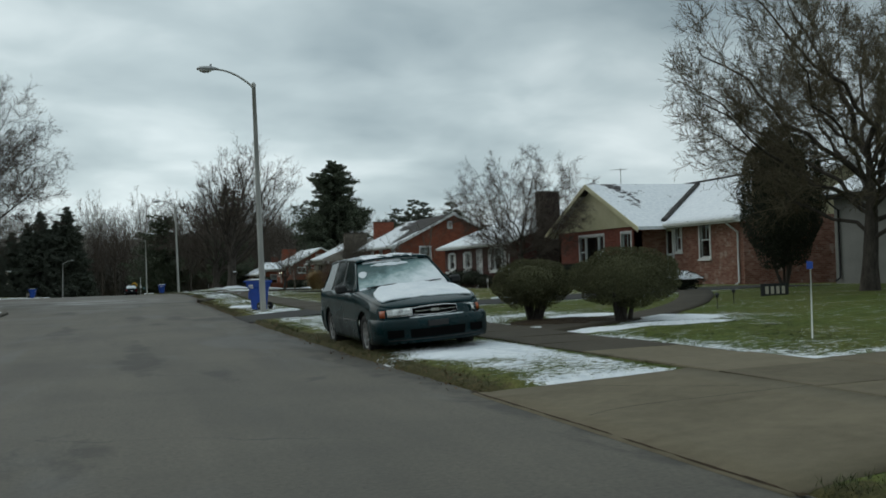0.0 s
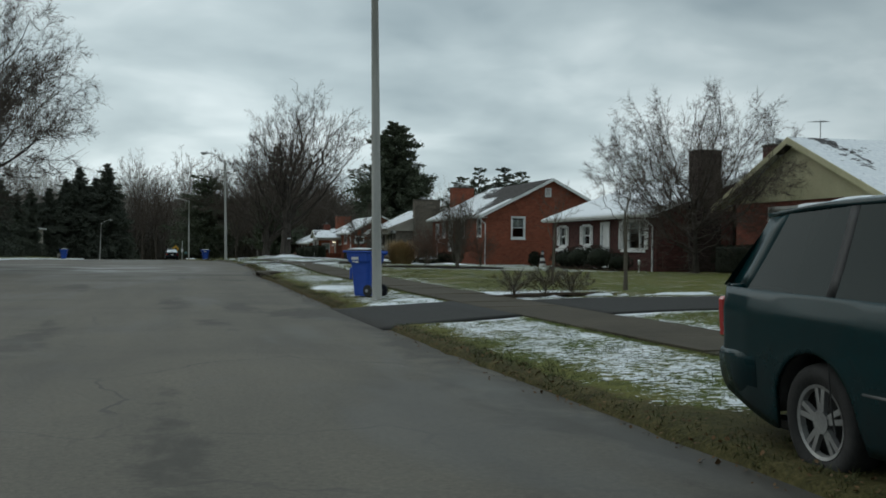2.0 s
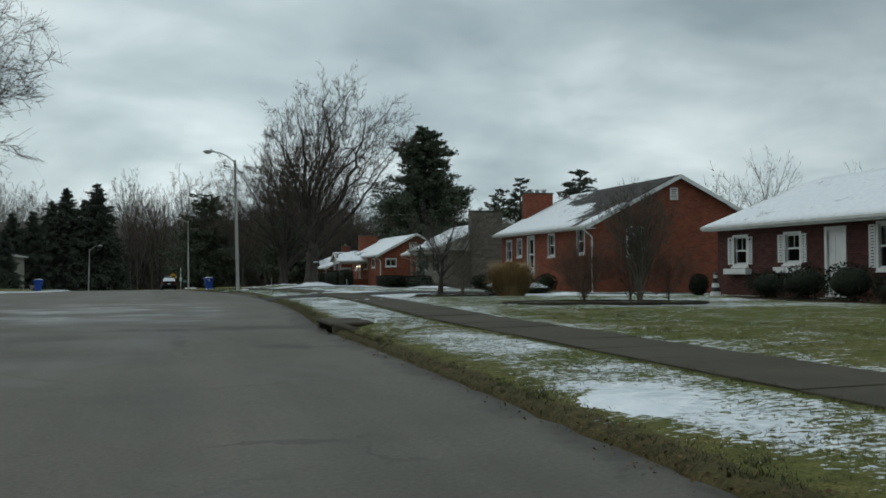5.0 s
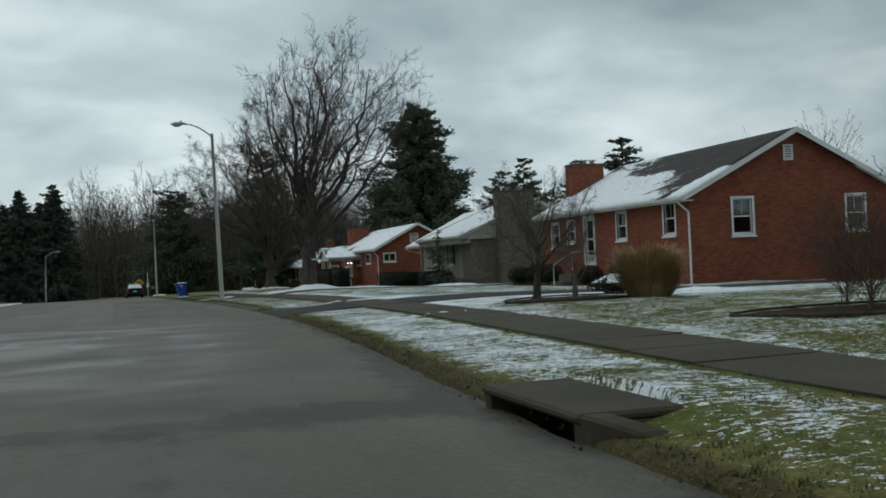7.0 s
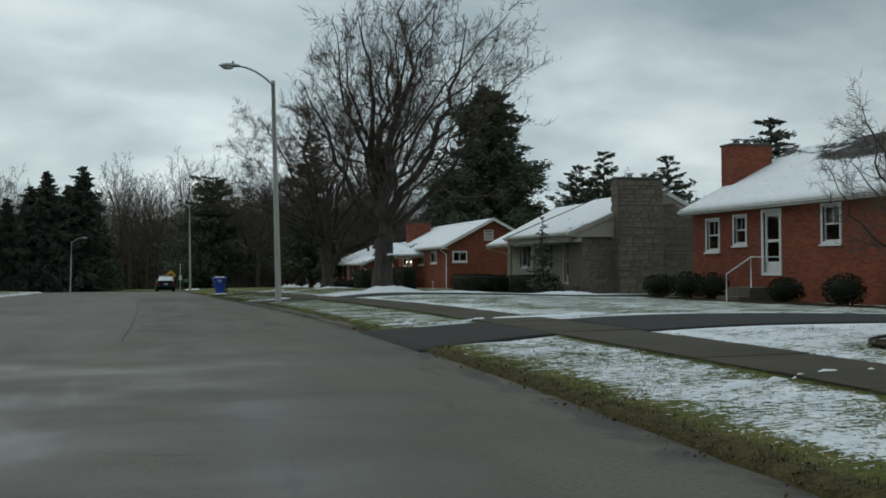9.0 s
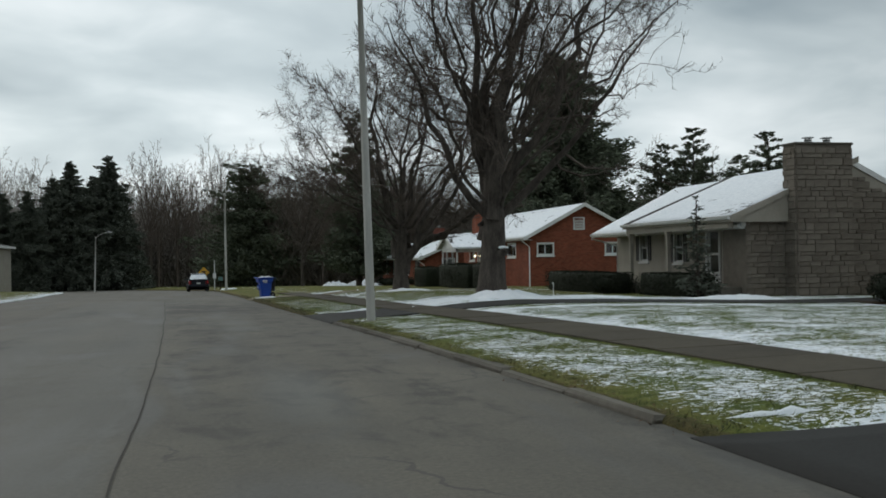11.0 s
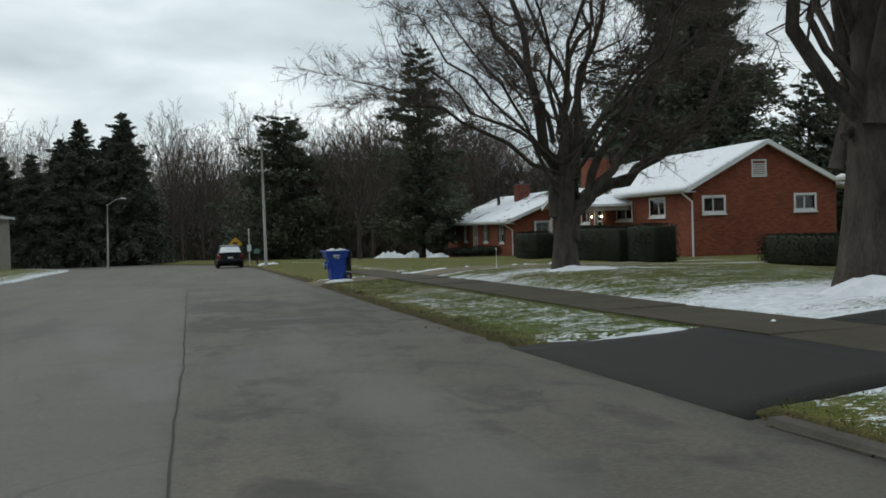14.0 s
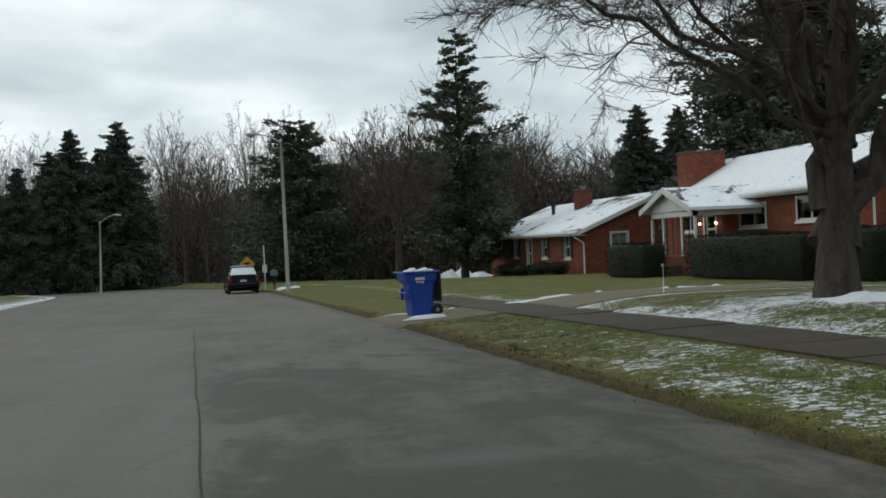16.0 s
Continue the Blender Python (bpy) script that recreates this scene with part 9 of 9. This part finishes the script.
def slab_mesh(w, l, h, bev, seed, mat):
    """A slab with worn edges, its top at z = 0."""
    r = np.random.default_rng(seed)
    bm = bmesh.new()
    made = box(bm, -w / 2, -l / 2, -h, w / 2, l / 2, 0.0)
    bmesh.ops.bevel(bm, geom=[e for e in bm.edges if all(v.co.z > -0.01 for v in e.verts)], offset=bev, segments=2, affect="EDGES", profile=0.6)
    for v in bm.verts:
        v.co.x += r.normal(0, 0.004)
        v.co.y += r.normal(0, 0.003)
    return from_bm("slab", bm, mat)


SLAB = 1.52
slabs = [slab_mesh(WALK_OUT - WALK_IN, SLAB - 0.018, 0.1, 0.012, 500 + k, M_walk if k < 4 else M_drive) for k in range(6)]
pr = random.Random(5)
for k in range(int(138 / SLAB)):
    y = -7.0 + SLAB * k
    x = float(edge_r(y)) + (WALK_IN + WALK_OUT) / 2
    yaw = math.degrees(math.atan2(-(float(edge_r(y + 0.7)) - float(edge_r(y - 0.7))), 1.4))
    pitch = math.degrees(math.atan2(float(road_z(y + 0.7) - road_z(y - 0.7)), 1.4))
    ob = new("slab", slabs[pr.randrange(4)] if y > 11.5 else slabs[4 + k % 2])
    ob.matrix_basis = pose(x, y, float(road_z(y)) + 0.187 + pr.uniform(-0.006, 0.008), pitch + pr.uniform(-0.25, 0.25), -0.8 + pr.uniform(-0.4, 0.4), yaw)
    ob.parent = pavement

# kerb stones
kerb = tagged(new("kerb", strip("kerb", np.arange(75.9, 91.9, 0.5), lambda y: float(edge_r(y)) - 0.02, lambda y: float(edge_r(y)) + 0.14, lambda x, y: road_z(y) + 0.02, M_soil, 3)), "low worn concrete kerb along the verge", "kerb", kind="structure")


def kerb_mesh(l, seed):
    r = np.random.default_rng(seed)
    bm = boxes((-0.11, -l / 2, -0.2, 0.11, l / 2, 0.0), bevel=0.03)
    for v in bm.verts:
        v.co += Vector(r.normal(0, 0.007, 3))
    return from_bm("kerb_stone", bm, M_kerb)


kerbs = [kerb_mesh(1.98, 700 + k) for k in range(3)]
for k in range(8):
    y = 76.9 + 2.0 * k
    ob = new("kerb_stone", kerbs[k % 3])
    yaw = math.degrees(math.atan2(-(float(edge_r(y + 1)) - float(edge_r(y - 1))), 2.0))
    ob.matrix_basis = pose(float(edge_r(y)) + 0.07, y, float(road_z(y)) + 0.06 + pr.uniform(-0.015, 0.012), math.degrees(math.atan2(float(road_z(y + 1) - road_z(y - 1)), 2.0)), 0, yaw + pr.uniform(-0.5, 0.5))
    ob.parent = kerb
lkerb = tagged(new("kerb_far", strip("kerb", np.arange(10, 58, 0.5), lambda y: float(edge_l(y)) - 0.12, lambda y: float(edge_l(y)) + 0.02, lambda x, y: road_z(y) + 0.02, M_soil, 3)), "dark worn kerb on the far side of the street", "kerb", kind="structure")
for k in range(23):
    y = 11.0 + 2.0 * k
    dx = float(edge_l(y + 1)) - float(edge_l(y - 1))
    ob = new("kerb_stone", kerbs[k % 3])
    ob.matrix_basis = pose(float(edge_l(y)) - 0.05, y, float(road_z(y)) + 0.1, 0, 0, math.degrees(math.atan2(-dx, 2.0))) @ Matrix.Diagonal((1, math.hypot(dx, 2.0) / 2.0, 1, 1))
    ob.parent = lkerb

# limestone blocks of the stone house: end walls and chimney
stone_shapes = {}


def stone_mesh(w, h, d):
    key = (round(w, 2), round(h, 2), round(d, 2))
    if key not in stone_shapes:
        r = np.random.default_rng(len(stone_shapes) + 900)
        bm = boxes((-w / 2, -d / 2, -h / 2, w / 2, d / 2, h / 2), bevel=0.012)
        for v in bm.verts:
            if v.co.y < 0:
                v.co.y += r.normal(0, 0.006)
        stone_shapes[key] = from_bm("stone", bm, M_stone)
    return stone_shapes[key]


def stone_face(parent, origin, along, length, z0, z1, inward, top=None):
    """Courses of blocks on a face: origin in the house's frame, along 'x' or 'y'; inward: direction of the wall's body."""
    z = z0
    rows = (0.2, 0.13, 0.26, 0.16)
    widths = (0.34, 0.55, 0.78, 0.45)
    c = 0
    while z < z1 - 0.05:
        h = min(rows[c % 4], z1 - z)
        u = -pr.uniform(0, 0.3)
        while u < length - 0.02:
            w = widths[pr.randrange(4)]
            a, b = max(0.0, u), min(length, u + w)
            lim = top(0.5 * (a + b)) if top else 1e9
            if b - a > 0.08 and z + h <= lim:
                m = stone_mesh(round(b - a - 0.012, 2), h - 0.012, 0.07)
                ob = new("stone", m)
                mid = (a + b) / 2
                jut = pr.uniform(-0.006, 0.012)
                if along == "x":
                    ob.matrix_basis = pose(origin[0] + mid, origin[1] - jut, z + h / 2, 0, 0, 0)
                else:
                    ob.matrix_basis = pose(origin[0] - jut, origin[1] + mid, z + h / 2, 0, 0, -90)
                ob.parent = parent
            u += w
        z += h
        c += 1


zb = gz(20.4, 101.0) - float(h4.matrix_basis.translation.z) - 0.3
stone_face(h4, (-1.1, -0.03), "x", 1.55, zb, 2.4, 1)
stone_face(h4, (0.45, -0.77), "x", 2.2, zb, 4.95, 1)
stone_face(h4, (0.44, -0.75), "y", 0.75, zb, 4.95, 1)
stone_face(h4, (2.66, -0.03), "x", 3.7, zb, 4.3, 1, top=lambda u: 4.25 - 0.5 * abs(u - 0.5))

# ---- grass, leaves and litter along the verge ----
gr = np.random.default_rng(321)


def blades(n, y0, y1, u0, u1, h, keep):
    """Blades of grass in tufts, one thin leaf each."""
    k = max(1, n // 9)
    cy, cu = gr.uniform(y0, y1, k), gr.uniform(u0, u1, k)
    own = gr.integers(0, k, n)
    y, u = cy[own] + gr.normal(0, 0.035, n), np.clip(cu[own] + gr.normal(0, 0.035, n), u0, u1)
    ok = keep(u, y)
    for lo, hi in DRIVES:
        ok &= ~((y > lo - 0.35) & (y < hi + 0.35))
    ok &= ~((y > 50.1) & (y < 52.7) & (u < 0.9))
    y, u = y[ok], u[ok]
    x = edge_r(y) + u
    z = ground_z(x, y)
    m = len(x)
    a = gr.uniform(0, 6.283, m)
    hh = h * gr.uniform(0.4, 1.25, m)
    ln = hh * gr.uniform(0.3, 1.6, m)
    base = np.stack([x, y, z - 0.01], 1)
    tip = base + np.stack([np.cos(a) * ln, np.sin(a) * ln, hh], 1)
    w = np.stack([-np.sin(a), np.cos(a), 0 * a], 1) * 0.004
    return np.stack([base - w, base + w, tip], 1).reshape(-1, 3)


def patchy(u, y):
    s = snow_amount(edge_r(y) + u, y)
    return gr.random(len(u)) > s * 1.15


v = np.concatenate([blades(150000, 4, 118, 0.05, WALK_IN + 0.03, 0.035, patchy), blades(90000, 4, 80, WALK_OUT - 0.02, WALK_OUT + 3.5, 0.032, patchy), blades(15000, 4, 128, 0.08, 0.36, 0.05, lambda u, y: u > -1), blades(16000, 4, 128, WALK_IN - 0.1, WALK_IN + 0.05, 0.05, lambda u, y: u > -1), blades(16000, 4, 100, WALK_OUT - 0.05, WALK_OUT + 0.1, 0.05, lambda u, y: u > -1)])
tagged(new("grass", mesh_np("grass", v, None, np.arange(len(v)).reshape(-1, 3), M_blade)), "short winter grass blades on the verge", "grass", kind="stuff")

# fallen leaves and grit along the road's edge
n = 5600
y = np.concatenate([gr.uniform(8, 75, 4400), gr.uniform(75, 118, 1200)])
u = gr.normal(0.1, 0.13, n) + 0.08 * np.sin(y * 2.3) * (gr.random(n) < 0.5)
x = edge_r(y) + u
z = np.maximum(ground_z(x, y), road_z(y)) + 0.012
a, s = gr.uniform(0, 6.283, n), gr.uniform(0.006, 0.019, n)
d1 = np.stack([np.cos(a) * s, np.sin(a) * s, gr.normal(0, 0.3, n) * s], 1)
d2 = np.stack([-np.sin(a) * s * 0.6, np.cos(a) * s * 0.6, gr.normal(0, 0.4, n) * s], 1)
keep = np.ones(n, bool)
for lo, hi in DRIVES:
    keep &= ~((y > lo - 0.6) & (y < hi + 0.6))
c, d1, d2 = np.stack([x, y, z], 1)[keep], d1[keep], d2[keep]
v = np.stack([c - d1, c + d2, c + d1, c - d2], 1).reshape(-1, 3)
tagged(new("fallen_leaves", mesh_np("fallen_leaves", v, np.arange(len(v)).reshape(-1, 4), None, M_dead)), "brown fallen leaves along the edge of the road", "leaves", kind="stuff")
